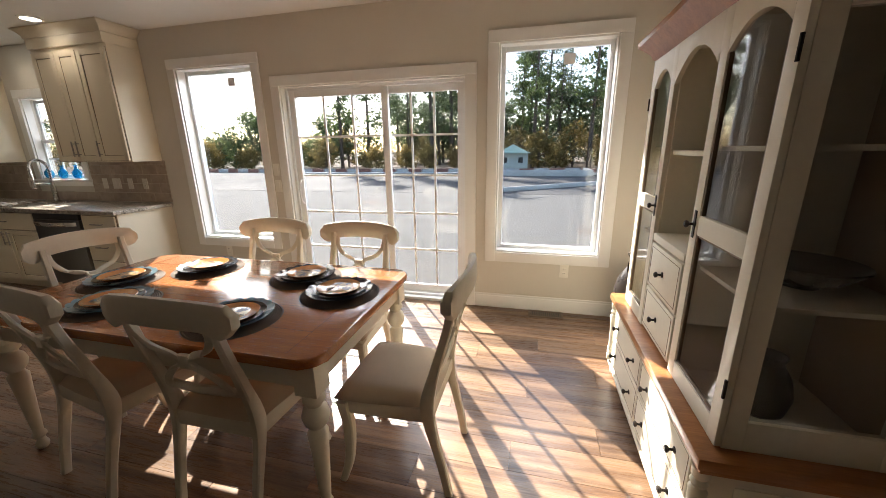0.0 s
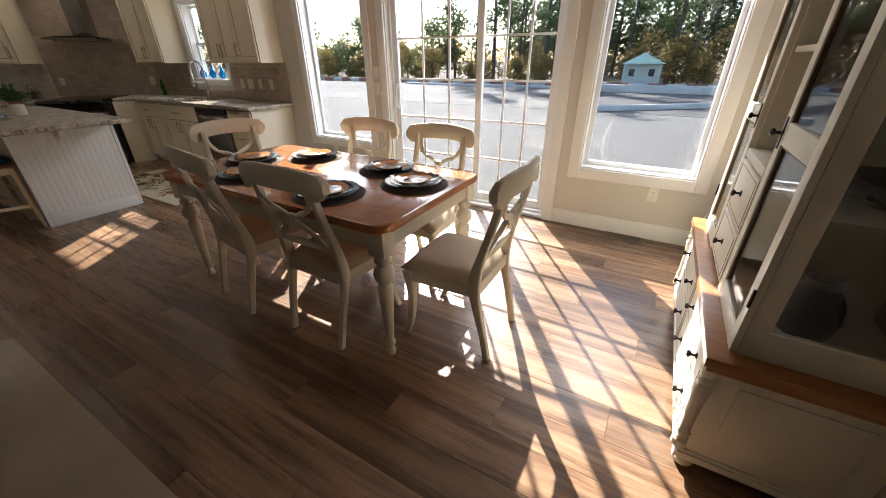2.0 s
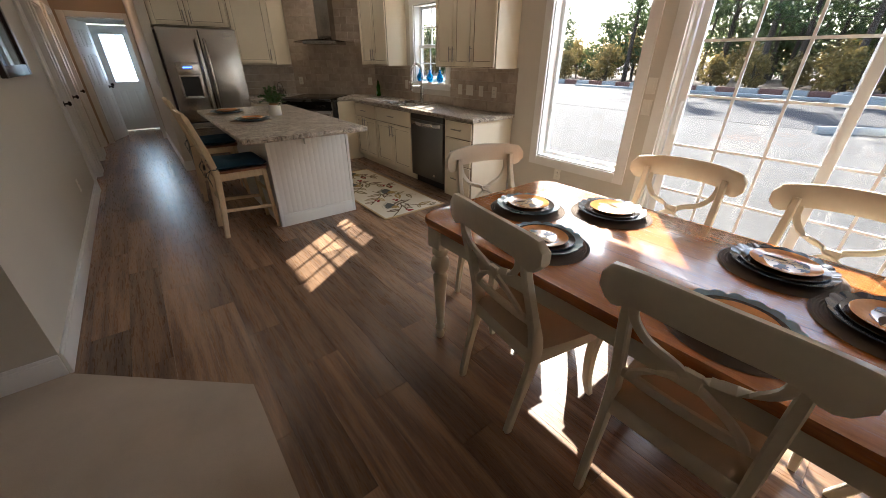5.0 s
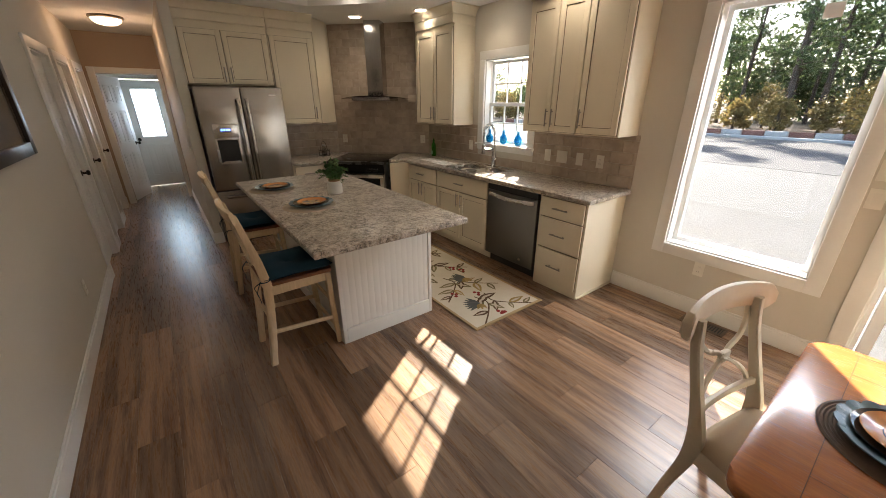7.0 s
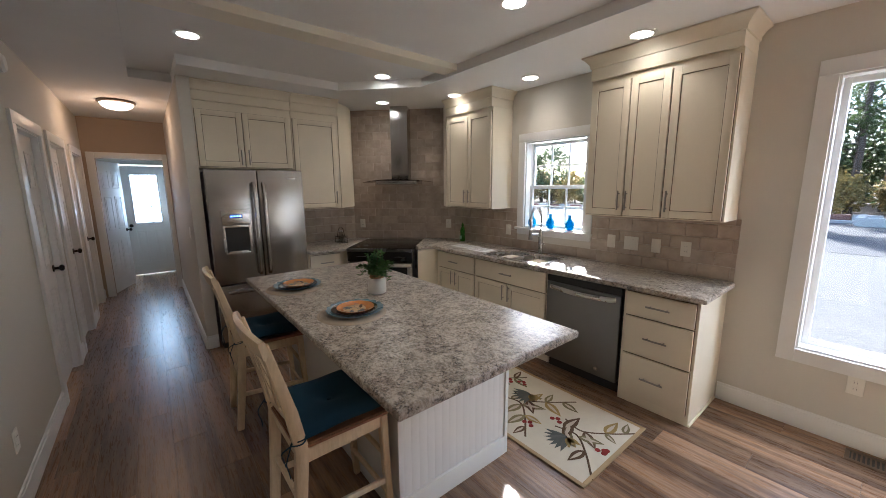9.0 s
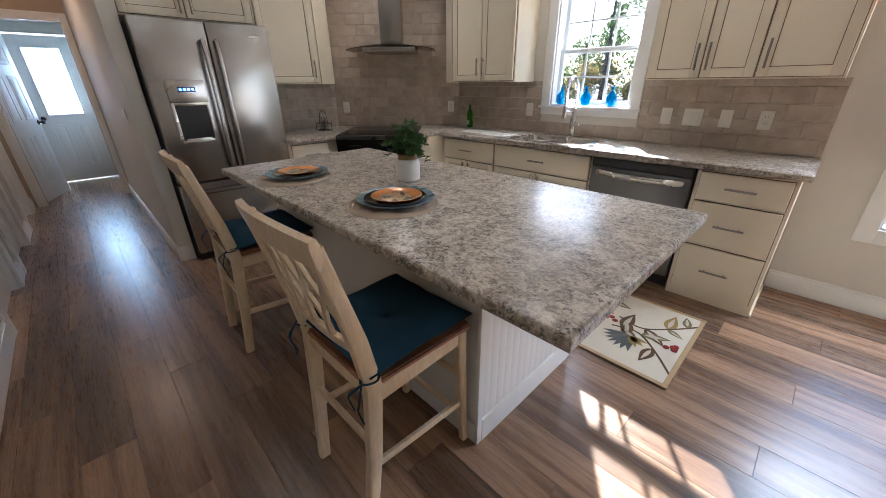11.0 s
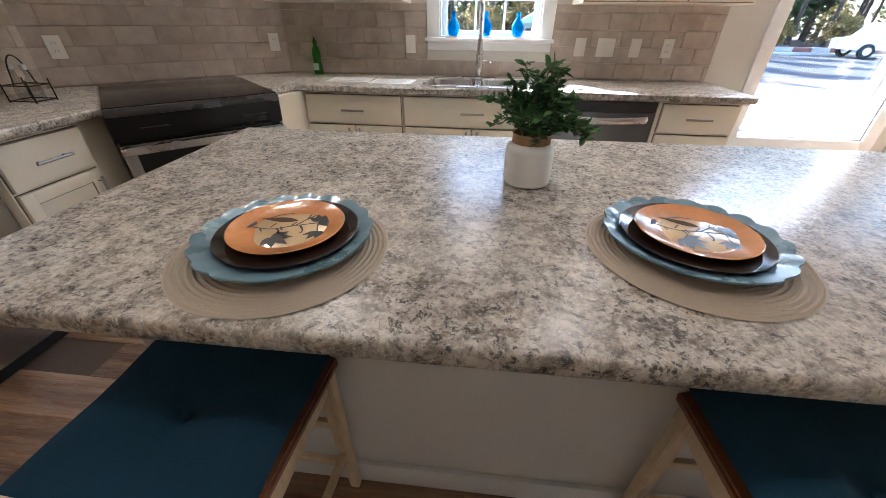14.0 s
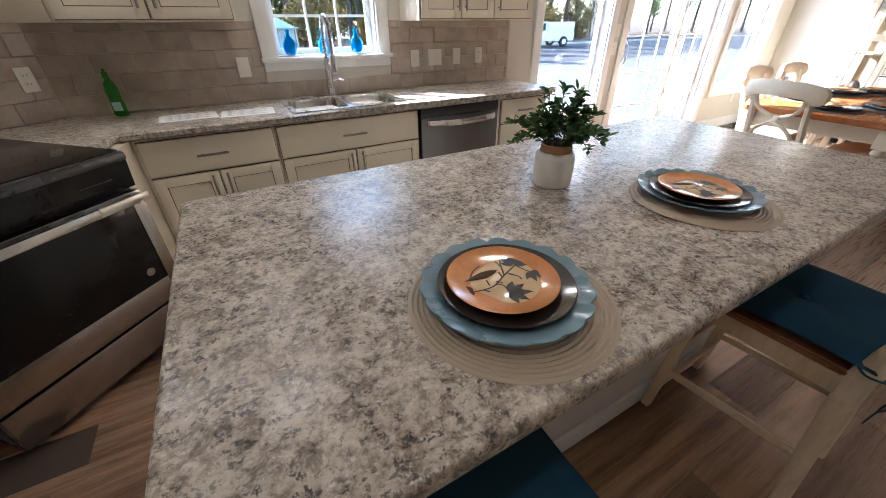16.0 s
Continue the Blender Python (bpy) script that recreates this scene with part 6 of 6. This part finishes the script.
for c, d in ((0.57, 0.775), (0.785, 0.995)):
    bm = bmesh.new()
    box(bm, P1 + 0.012, -UD - 0.002, c, P2 - 0.012, -UD + 0.35, d, 0.004)
    f = part("small_drawer", bm, M_HUTCH, hu)
    bm = bmesh.new()
    ring(bm, P1 + 0.028, P2 - 0.028, c + 0.016, d - 0.016, -UD - 0.0035, -UD - 0.001, 0.003)
    part("glaze_line", bm, M_GLAZE, f)
    knob(f, (P1 + P2) / 2, -UD - 0.002, (c + d) / 2)


def arch_board(bm, a, b, z0, z1, rise, y0, y1, n=14):
    """A head board whose lower edge is an arch between a and b."""
    for i in range(n):
        xa, xb = a + (b - a) * i / n, a + (b - a) * (i + 1) / n

        def low(x):
            u = (x - a) / (b - a) * 2 - 1
            return z0 + rise * (1 - u * u)
        v = [bm.verts.new((x, y, z)) for y in (y0, y1) for x, z in ((xa, low(xa)), (xb, low(xb)), (xb, z1), (xa, z1))]
        for k in ((0, 1, 2, 3), (7, 6, 5, 4), (0, 4, 5, 1), (3, 2, 6, 7)):
            bm.faces.new([v[j] for j in k])
    bmesh.ops.remove_doubles(bm, verts=bm.verts[:], dist=1e-5)


bm = bmesh.new()
arch_board(bm, P1, P2, 1.70, UZ1, 0.10, -UD, -UD + 0.02)
part("arched_valance", bm, M_HUTCH, hu, "arched valance over the open shelves")
for a, b, kx in ((UA, P1 - 0.002, P1 - 0.03), (P2 + 0.002, UB, P2 + 0.03)):
    dd = thing("glass_door", "", "")
    dd.parent = hu
    bm = bmesh.new()
    y0, y1 = -UD, -UD + 0.02
    box(bm, a, y0, UZ0 + 0.004, a + 0.055, y1, UZ1, 0.003)
    box(bm, b - 0.055, y0, UZ0 + 0.004, b, y1, UZ1, 0.003)
    box(bm, a + 0.0545, y0 + 0.0005, UZ0 + 0.004, b - 0.0545, y1, UZ0 + 0.075, 0.003)
    box(bm, a + 0.0545, y0 + 0.0005, 1.13, b - 0.0545, y1, 1.20, 0.003)
    arch_board(bm, a + 0.055, b - 0.055, 1.72, UZ1 - 0.001, 0.07, y0 + 0.0005, y1)
    part("door_frame", bm, M_HUTCH, dd)
    bm = bmesh.new()
    ring(bm, a + 0.055, b - 0.055, UZ0 + 0.075, 1.13, y0 + 0.004, y1 - 0.003, 0.008)
    box(bm, a + 0.055, y0 + 0.004, 1.20, a + 0.063, y1 - 0.003, 1.72)
    box(bm, b - 0.063, y0 + 0.004, 1.20, b - 0.055, y1 - 0.003, 1.72)
    part("glazing_bead", bm, M_GLAZE, dd)
    boxpart("door_glass", (a + 0.056, y0 + 0.011, UZ0 + 0.076, b - 0.056, y0 + 0.014, 1.129), M_HUTCHGLASS, dd, 0)
    boxpart("door_glass", (a + 0.056, y0 + 0.011, 1.201, b - 0.056, y0 + 0.014, 1.78), M_HUTCHGLASS, dd, 0)
    knob(dd, kx, y0, 1.165, True)
    for z in (0.72, 1.62):
        bm = bmesh.new()
        sweep(bm, [(a + 0.001 if kx > a + 0.1 else b - 0.001, y0 - 0.002, z), (a + 0.001 if kx > a + 0.1 else b - 0.001, y0 - 0.002, z + 0.06)], [(0.005, 0.005)])
        part("hinge", bm, M_BRONZE, dd)
bm = bmesh.new()
prof = [(0.0, UZ1 + 0.0005), (0.01, UZ1 + 0.012), (0.018, UZ1 + 0.03), (0.05, UZ1 + 0.062), (0.07, UZ1 + 0.078), (0.072, UZ1 + 0.10)]
rows = [[bm.verts.new(p) for p in ((UA - o, 0, z), (UA - o, -UD - o, z), (UB + o, -UD - o, z), (UB + o, 0, z))] for o, z in prof]
for r, s in zip(rows, rows[1:]):
    for k in range(4):
        bm.faces.new((r[k], r[(k + 1) % 4], s[(k + 1) % 4], s[k]))
bm.faces.new(rows[0][::-1])
bm.faces.new(rows[-1])
part("cornice", bm, M_HUTCHTOP, hu, "honey wood cornice")

# what stands in the hutch and beside it
HM = pose(XR - 0.008, -0.87, 0, 0, 0, -90)
bm = bmesh.new()
lathe(bm, [(0.045, 0.0), (0.07, 0.02), (0.082, 0.08), (0.07, 0.14), (0.042, 0.19), (0.05, 0.215), (0.045, 0.215), (0.036, 0.19), (0.06, 0.14), (0.0, 0.02)], 24)
solid("ceramic_jug", bm, M_VASE, "dark pottery jug on the hutch's lower shelf", "jug", m=HM @ pose(1.06, -0.26, UZ0 + 0.0185))
bm = bmesh.new()
lathe(bm, [(0.05, 0.0), (0.055, 0.01), (0.10, 0.03), (0.15, 0.075), (0.148, 0.08), (0.095, 0.038), (0.0, 0.02)], 28)
solid("serving_bowl", bm, M_VASE, "wide dark serving bowl on a hutch shelf", "bowl", m=HM @ pose(1.01, -0.20, 1.0055))
bm = bmesh.new()
lathe(bm, [(0.04, 0), (0.06, 0.02), (0.065, 0.06), (0.05, 0.10), (0.03, 0.12), (0.034, 0.135), (0.0, 0.13)], 20)
solid("ceramic_pot", bm, M_VASE, "small dark pot on a hutch shelf", "pot", m=HM @ pose(0.21, -0.22, UZ0 + 0.0185))
bm = bmesh.new()
lathe(bm, [(0.075, 0.0), (0.085, 0.01), (0.10, 0.10), (0.125, 0.28), (0.128, 0.38), (0.11, 0.47), (0.07, 0.54), (0.045, 0.58), (0.042, 0.63), (0.06, 0.67), (0.054, 0.67), (0.035, 0.63), (0.035, 0.58), (0.0, 0.50)], 32)
solid("floor_vase", bm, M_VASE, "tall dark brown pottery floor vase beside the hutch", "vase", m=pose(1.53, -0.34, 0.0005))

# ---- outside ----
bm = bmesh.new()
box(bm, -400, -400, GZ - 0.3, 400, 700, GZ)
solid("ground", bm, M_GRAVEL, "pale grey gravel yard", "ground", kind="structure")
# dark band across the yard; the trees' shade is put into its colour
bm = bmesh.new()
box(bm, -19, 12.5, GZ - 0.02, 60, 24.5, GZ + 0.006)
solid("road", bm, M_SHADED_LANE, "dark grey lane with the trees' shade in its colour", "road", kind="structure")
bm = bmesh.new()
box(bm, -150, 27.4, GZ - 0.02, 150, 200, GZ + 0.03)
solid("forest_floor", bm, M_MULCH, "brown leaf litter under the trees", "ground", kind="structure")
kerb = thing("kerb", "low pale concrete and brick edging along the woods", "kerb", kind="structure")
shared = {}
for k in range(46):
    nm, mm = ("concrete_block", M_CONCRETE) if k % 2 else ("brick_block", M_BRICKRED)
    if nm not in shared:
        bm = bmesh.new()
        box(bm, -0.55, -0.16, 0, 0.55, 0.16, 0.34, 0.02)
        shared[nm] = mesh_of(nm, bm, mm)
    ob = new(nm, shared[nm])
    ob.parent = kerb
    ob.location = (-30 + k * 1.16, 27.1 + random.uniform(-0.03, 0.03), GZ + 0.001)
bm = bmesh.new()
sweep(bm, [(-19, 25.2, GZ + 0.06), (60, 25.2, GZ + 0.06)], [(0.15, 0.08)], side=(0, 1, 0), square=True)
solid("kerb_line", bm, M_CONCRETE, "long pale concrete kerb beside the lane", "kerb", kind="structure")
bm = bmesh.new()
sweep(bm, [(-2.2, 11.9, GZ + 0.08), (4.5, 17.5, GZ + 0.08)], [(0.12, 0.09)], side=(0, 0, 1), square=True)
solid("kerb_line", bm, M_CONCRETE, "pale slanting concrete kerb in the yard", "kerb", kind="structure")


rw = thing("retaining_wall", "low pale concrete walls of a garden bed in the yard", "garden wall")
boxpart("wall_run", (-3.6, 23.2, GZ, 4.6, 23.5, GZ + 0.42), M_CONCRETE, rw, 0.02)
boxpart("wall_run", (-3.6, 23.51, GZ, -3.3, 26.4, GZ + 0.42), M_CONCRETE, rw, 0.02)
boxpart("wall_run", (4.3, 23.51, GZ, 4.6, 26.4, GZ + 0.42), M_CONCRETE, rw, 0.02)


def leaf_cloud(bm, rng, centre, radius, count, size, flat=1.0):
    for _ in range(count):
        d = Vector((rng.gauss(0, 1), rng.gauss(0, 1), rng.gauss(0, 1) * flat))
        p = Vector(centre) + d * radius * 0.5
        u = Vector((rng.uniform(-1, 1), rng.uniform(-1, 1), rng.uniform(-1, 1))).normalized()
        v = u.orthogonal().normalized()
        s = size * rng.uniform(0.6, 1.4)
        bm.faces.new([bm.verts.new(p + u * s), bm.verts.new(p + v * s * 0.6), bm.verts.new(p - u * s), bm.verts.new(p - v * s * 0.6)])


def pine(seed, h, bare):
    """A tall pine: bare lower trunk, short uneven limbs, ragged crown."""
    rng = random.Random(seed)
    t = thing("pine_tree", "tall dark green pine with bare lower trunk", "tree", None, "trees at the wood's edge")
    bm = bmesh.new()
    lean = rng.uniform(-0.4, 0.4)
    sweep(bm, curve_pts([(0, 0, 0), (lean * 0.3, 0.1, h * 0.3), (lean * 0.5, 0, h * 0.65), (lean, 0.1, h)], 4), [(0.26 - 0.019 * i, 0.26 - 0.019 * i) for i in range(13)], segs=8)
    crown = bmesh.new()
    for k in range(30):
        f = bare + (1 - bare) * (k / 29)
        a = rng.uniform(0, 6.28)
        ln = (1.0 - 0.72 * ((f - bare) / (1 - bare))) * rng.uniform(1.2, 3.0)
        z = h * f
        b = Vector((lean * f, 0, z))
        e = b + Vector((ln * math.cos(a), ln * math.sin(a), rng.uniform(-0.2, 0.7)))
        sweep(bm, [b, b.lerp(e, 0.5) + Vector((0, 0, 0.15)), e], [(0.05, 0.05), (0.035, 0.035), (0.015, 0.015)], segs=5)
        for q in (0.45, 0.75, 1.0):
            leaf_cloud(crown, rng, b.lerp(e, q) + Vector((0, 0, 0.15)), 0.85, 24, 0.16, 0.6)
    part("trunk", bm, M_BARK, t)
    part("crown", crown, M_PINE, t)
    return t


def broadleaf(seed, h, material, name, label, group):
    rng = random.Random(seed)
    t = thing(name, label, "tree" if h > 3.5 else "shrub", None, group)
    bm, crown = bmesh.new(), bmesh.new()
    sweep(bm, curve_pts([(0, 0, 0), (0.1, 0, h * 0.3), (0, 0.1, h * 0.7)], 4), [(0.12 - 0.01 * i, 0.12 - 0.01 * i) for i in range(9)], segs=7)
    for k in range(26):
        f = rng.uniform(0.12, 1.0)
        a = rng.uniform(0, 6.28)
        r = h * 0.36 * math.sin(math.pi * min(0.95, 0.15 + 0.8 * f)) * rng.uniform(0.5, 1.15)
        b, e = Vector((0, 0, h * f * 0.7)), Vector((r * math.cos(a), r * math.sin(a), h * f))
        sweep(bm, [b, e], [(0.035, 0.035), (0.012, 0.012)], segs=5)
        leaf_cloud(crown, rng, e, h * 0.17, 46, 0.10 + 0.012 * h, 0.8)
    part("trunk", bm, M_BARK, t)
    part("crown", crown, material, t)
    return t


rng = random.Random(21)
pines = [pine(s, h, b) for s, h, b in ((1, 17, 0.28), (2, 20, 0.35), (3, 15, 0.2), (4, 22, 0.4))]
firs = [broadleaf(s, h, M_PINE, "evergreen_tree", "dense dark evergreen at the wood's edge", "evergreens") for s, h in ((7, 6.5), (8, 5.0))]
shrubs = [broadleaf(s, h, M_AUTUMN, "autumn_shrub", "yellow-green autumn undergrowth under the pines", "undergrowth") for s, h in ((5, 3.2), (6, 2.4), (9, 4.6))]


def plant(pool, spots):
    for i, (x, y, s) in enumerate(spots):
        p = pool[i % len(pool)]
        m = pose(x, y, GZ + 0.0, 0, 0, rng.uniform(0, 360)) @ Matrix.Scale(1.0, 4)
        if i < len(pool):
            p.matrix_world = m
            p.scale = (s, s, s)
        else:
            c = copy_thing(p, m)
            c.scale = (s, s, s)


plant(pines, [(-19 + k * 1.25 + rng.uniform(-0.6, 0.6), 33 + (k % 4) * 4.5 + rng.uniform(-1, 1), rng.uniform(0.68, 0.9)) for k in range(46)])
plant(firs, [(-62 + k * 1.9 + rng.uniform(-0.6, 0.6), 33.5 + (k % 3) * 2.5 + rng.uniform(-1, 1), rng.uniform(0.72, 1.0)) for k in range(24)] + [(-18 + k * 1.5 + rng.uniform(-0.5, 0.5), 50 + (k % 2) * 3, rng.uniform(1.1, 1.6)) for k in range(34)])
plant(shrubs, [(-60 + k * 1.7 + rng.uniform(-0.6, 0.6), 30.5 + (k % 3) * 3 + rng.uniform(-1, 1), rng.uniform(0.65, 1.05)) for k in range(60)])
# the sides of the yard: woods farther off
for k in range(34):
    c = copy_thing(pines[k % 4], pose(22 + (k % 17) * 3.6 + rng.uniform(-1, 1), 46 + (k // 17) * 8 + rng.uniform(-2, 2) - (k % 17) * 0.5, GZ, 0, 0, rng.uniform(0, 360)))


def cottage(m, wmat, label, porch):
    t = thing("cottage", label, "house", m @ Matrix.Scale(0.8, 4))
    boxpart("wall", (-1.5, -1.1, 0, 1.5, 1.1, 1.9), wmat, t, 0)
    bm = bmesh.new()
    prism(bm, [(-1.75, 1.85), (1.75, 1.85), (0, 2.75)], -1.35, 1.35, Matrix(((1, 0, 0, 0), (0, 0, 1, 0), (0, 1, 0, 0), (0, 0, 0, 1))))
    part("roof", bm, M_ROOF, t)
    for x in (-0.8, 0.8):
        w = boxpart("window", (x - 0.3, -1.14, 0.8, x + 0.3, -1.095, 1.5), M_SIDING, t, 0)
        boxpart("pane", (x - 0.24, -1.15, 0.86, x + 0.24, -1.1405, 1.44), M_CARGLASS, w, 0)
    boxpart("door", (-0.3, -1.13, 0.02, 0.3, -1.098, 1.6), M_SIDING, t, 0)
    if porch:
        for x in (-1.45, -0.5, 0.5, 1.45):
            boxpart("porch_post", (x - 0.05, -1.9, 0, x + 0.05, -1.8, 1.84), M_SIDING, t, 0)
        boxpart("porch_rail", (-1.45, -1.87, 0.7, 1.45, -1.83, 0.76), M_SIDING, t, 0)
        boxpart("porch_roof", (-1.7, -2.05, 1.845, 1.7, -1.36, 1.92), M_ROOF, t, 0)


cottage(pose(-1.1, 29.6, GZ + 0.03, 0, 0, 4), M_SIDING, "small white garden cottage with a porch and pale green roof", True)

tr = thing("work_truck", "white utility truck parked in the yard", "truck", pose(18.4, 23.2, GZ + 0.006, 0, 0, 172))
bm = bmesh.new()
prism(bm, [(-2.6, 0.45), (2.55, 0.45), (2.6, 0.95), (1.7, 1.1), (1.15, 1.75), (0.1, 1.78), (0.05, 1.1), (-2.6, 1.05)], -0.9, 0.9, Matrix(((1, 0, 0, 0), (0, 0, 1, 0), (0, 1, 0, 0), (0, 0, 0, 1))))
part("body", bm, M_CARWHITE, tr)
boxpart("service_box", (-2.55, -0.88, 1.05, -0.05, 0.88, 1.75), M_CARWHITE, tr, 0.03)
for y in (-0.905, 0.885):
    boxpart("side_window", (0.2, y, 1.15, 1.1, y + 0.02, 1.65), M_CARGLASS, tr, 0)
for x in (-1.6, 1.7):
    for y in (-0.92, 0.92):
        bm = bmesh.new()
        lathe(bm, [(0.2, -0.11), (0.36, -0.11), (0.38, -0.06), (0.38, 0.06), (0.36, 0.11), (0.2, 0.11)], 22, m=pose(x, y, 0.38, 90))
        wv = part("tyre", bm, M_TYRE, tr)
        bm = bmesh.new()
        lathe(bm, [(0.2, -0.115), (0.2, 0.115)], 18, m=pose(x, y, 0.38, 90))
        part("rim", bm, M_RIM, wv)

# ---- floor boards and wall tiles ----
PW, PL = 0.182, 1.22
boards = {}


def board(x0, y0, x1, y1):
    L, W = round(x1 - x0, 3), round(y1 - y0, 3)
    if (L, W) not in boards:
        bm = bmesh.new()
        g = 0.0004
        lo = [bm.verts.new((x, y, -0.006)) for x, y in ((g, g), (L - g, g), (L - g, W - g), (g, W - g))]
        e = 0.001
        hi = [bm.verts.new((x, y, 0.0)) for x, y in ((e, e), (L - e, e), (L - e, W - e), (e, W - e))]
        md = [bm.verts.new((v.co.x, v.co.y, -0.0012)) for v in lo]
        bm.faces.new(hi)
        for k in range(4):
            j = (k + 1) % 4
            bm.faces.new((md[k], md[j], hi[j], hi[k]))
            bm.faces.new((lo[k], lo[j], md[j], md[k]))
        me = mesh_of("plank", bm, M_FLOOR, False)
        boards[L, W] = me
    ob = new("plank", boards[L, W])
    ob.parent = floor
    ob.location = (x0, y0, 0.0)


row = 0
y = 0.0
while y > -3.95:
    y1, y0 = y, max(y - PW, -4.05)
    x = XH + (-(row * 0.43) % PL) - PL
    while x < XR:
        a, b = max(x, XH), min(x + PL, XR)
        if b - a > 0.02 and not (a < -7.2 and y0 > -2.82) and not (a > -1.8 and y1 < -3.2 and b > -1.8):
            board(a, y0, b, y1)
        x += PL
    y, row = y0, row + 1

TW, TH = 0.203, 0.1015
tiles = {}


def tile(parent, m, a, c, b, d):
    """A tile from (a, c) to (b, d) on a wall whose face looks to local -y."""
    key = (round(b - a, 3), round(d - c, 3))
    if key not in tiles:
        bm = bmesh.new()
        w, h, g, e = key[0], key[1], 0.001, 0.003
        lo = [bm.verts.new((x, 0, z)) for x, z in ((g, g), (w - g, g), (w - g, h - g), (g, h - g))]
        md = [bm.verts.new((v.co.x, -0.006, v.co.z)) for v in lo]
        hi = [bm.verts.new((x, -0.008, z)) for x, z in ((e, e), (w - e, e), (w - e, h - e), (e, h - e))]
        bm.faces.new(hi)
        for k in range(4):
            j = (k + 1) % 4
            bm.faces.new((md[k], md[j], hi[j], hi[k]))
            bm.faces.new((lo[k], lo[j], md[j], md[k]))
        tiles[key] = mesh_of("tile", bm, M_TILE, False)
    ob = new("tile", tiles[key])
    ob.parent = parent
    ob.matrix_basis = m @ Matrix.Translation((a, 0, c))


def tiled(parent, m, a, b, c, d, skip=()):
    bm = bmesh.new()
    z, r = c, 0
    while z < d - 0.005:
        z1 = min(z + TH, d)
        x = a - (TW / 2 if r % 2 else 0)
        while x < b - 0.005:
            p, q = max(x, a), min(x + TW, b)
            for s in skip:
                if z1 > s[2] + 0.001 and z < s[3] - 0.001:
                    if p >= s[0] and q <= s[1]:
                        q = p
                    elif p < s[0] < q:
                        q = s[0]
                    elif p < s[1] < q:
                        p = s[1]
            if q - p > 0.01:
                tile(parent, m, p, z, q, z1)
            x += TW
        z, r = z1, r + 1


tiled(wall_n, pose(0, -0.0005, 0), -6.195, -3.12, 0.917, 1.37, [(KW[0] - 0.088, KW[1] + 0.088, 1.085, 2.2)])
DM = pose(-7.2, -1.0, 0, 0, 0, 45) @ pose(0, -0.0005, 0)
tiled(wall_d, DM, 0.0, 1.414, 0.917, ZC)
tiled(wall_w, pose(XL + 0.0005, -1.86, 0, 0, 0, 90), 0.0, 0.86, 0.917, 1.365)
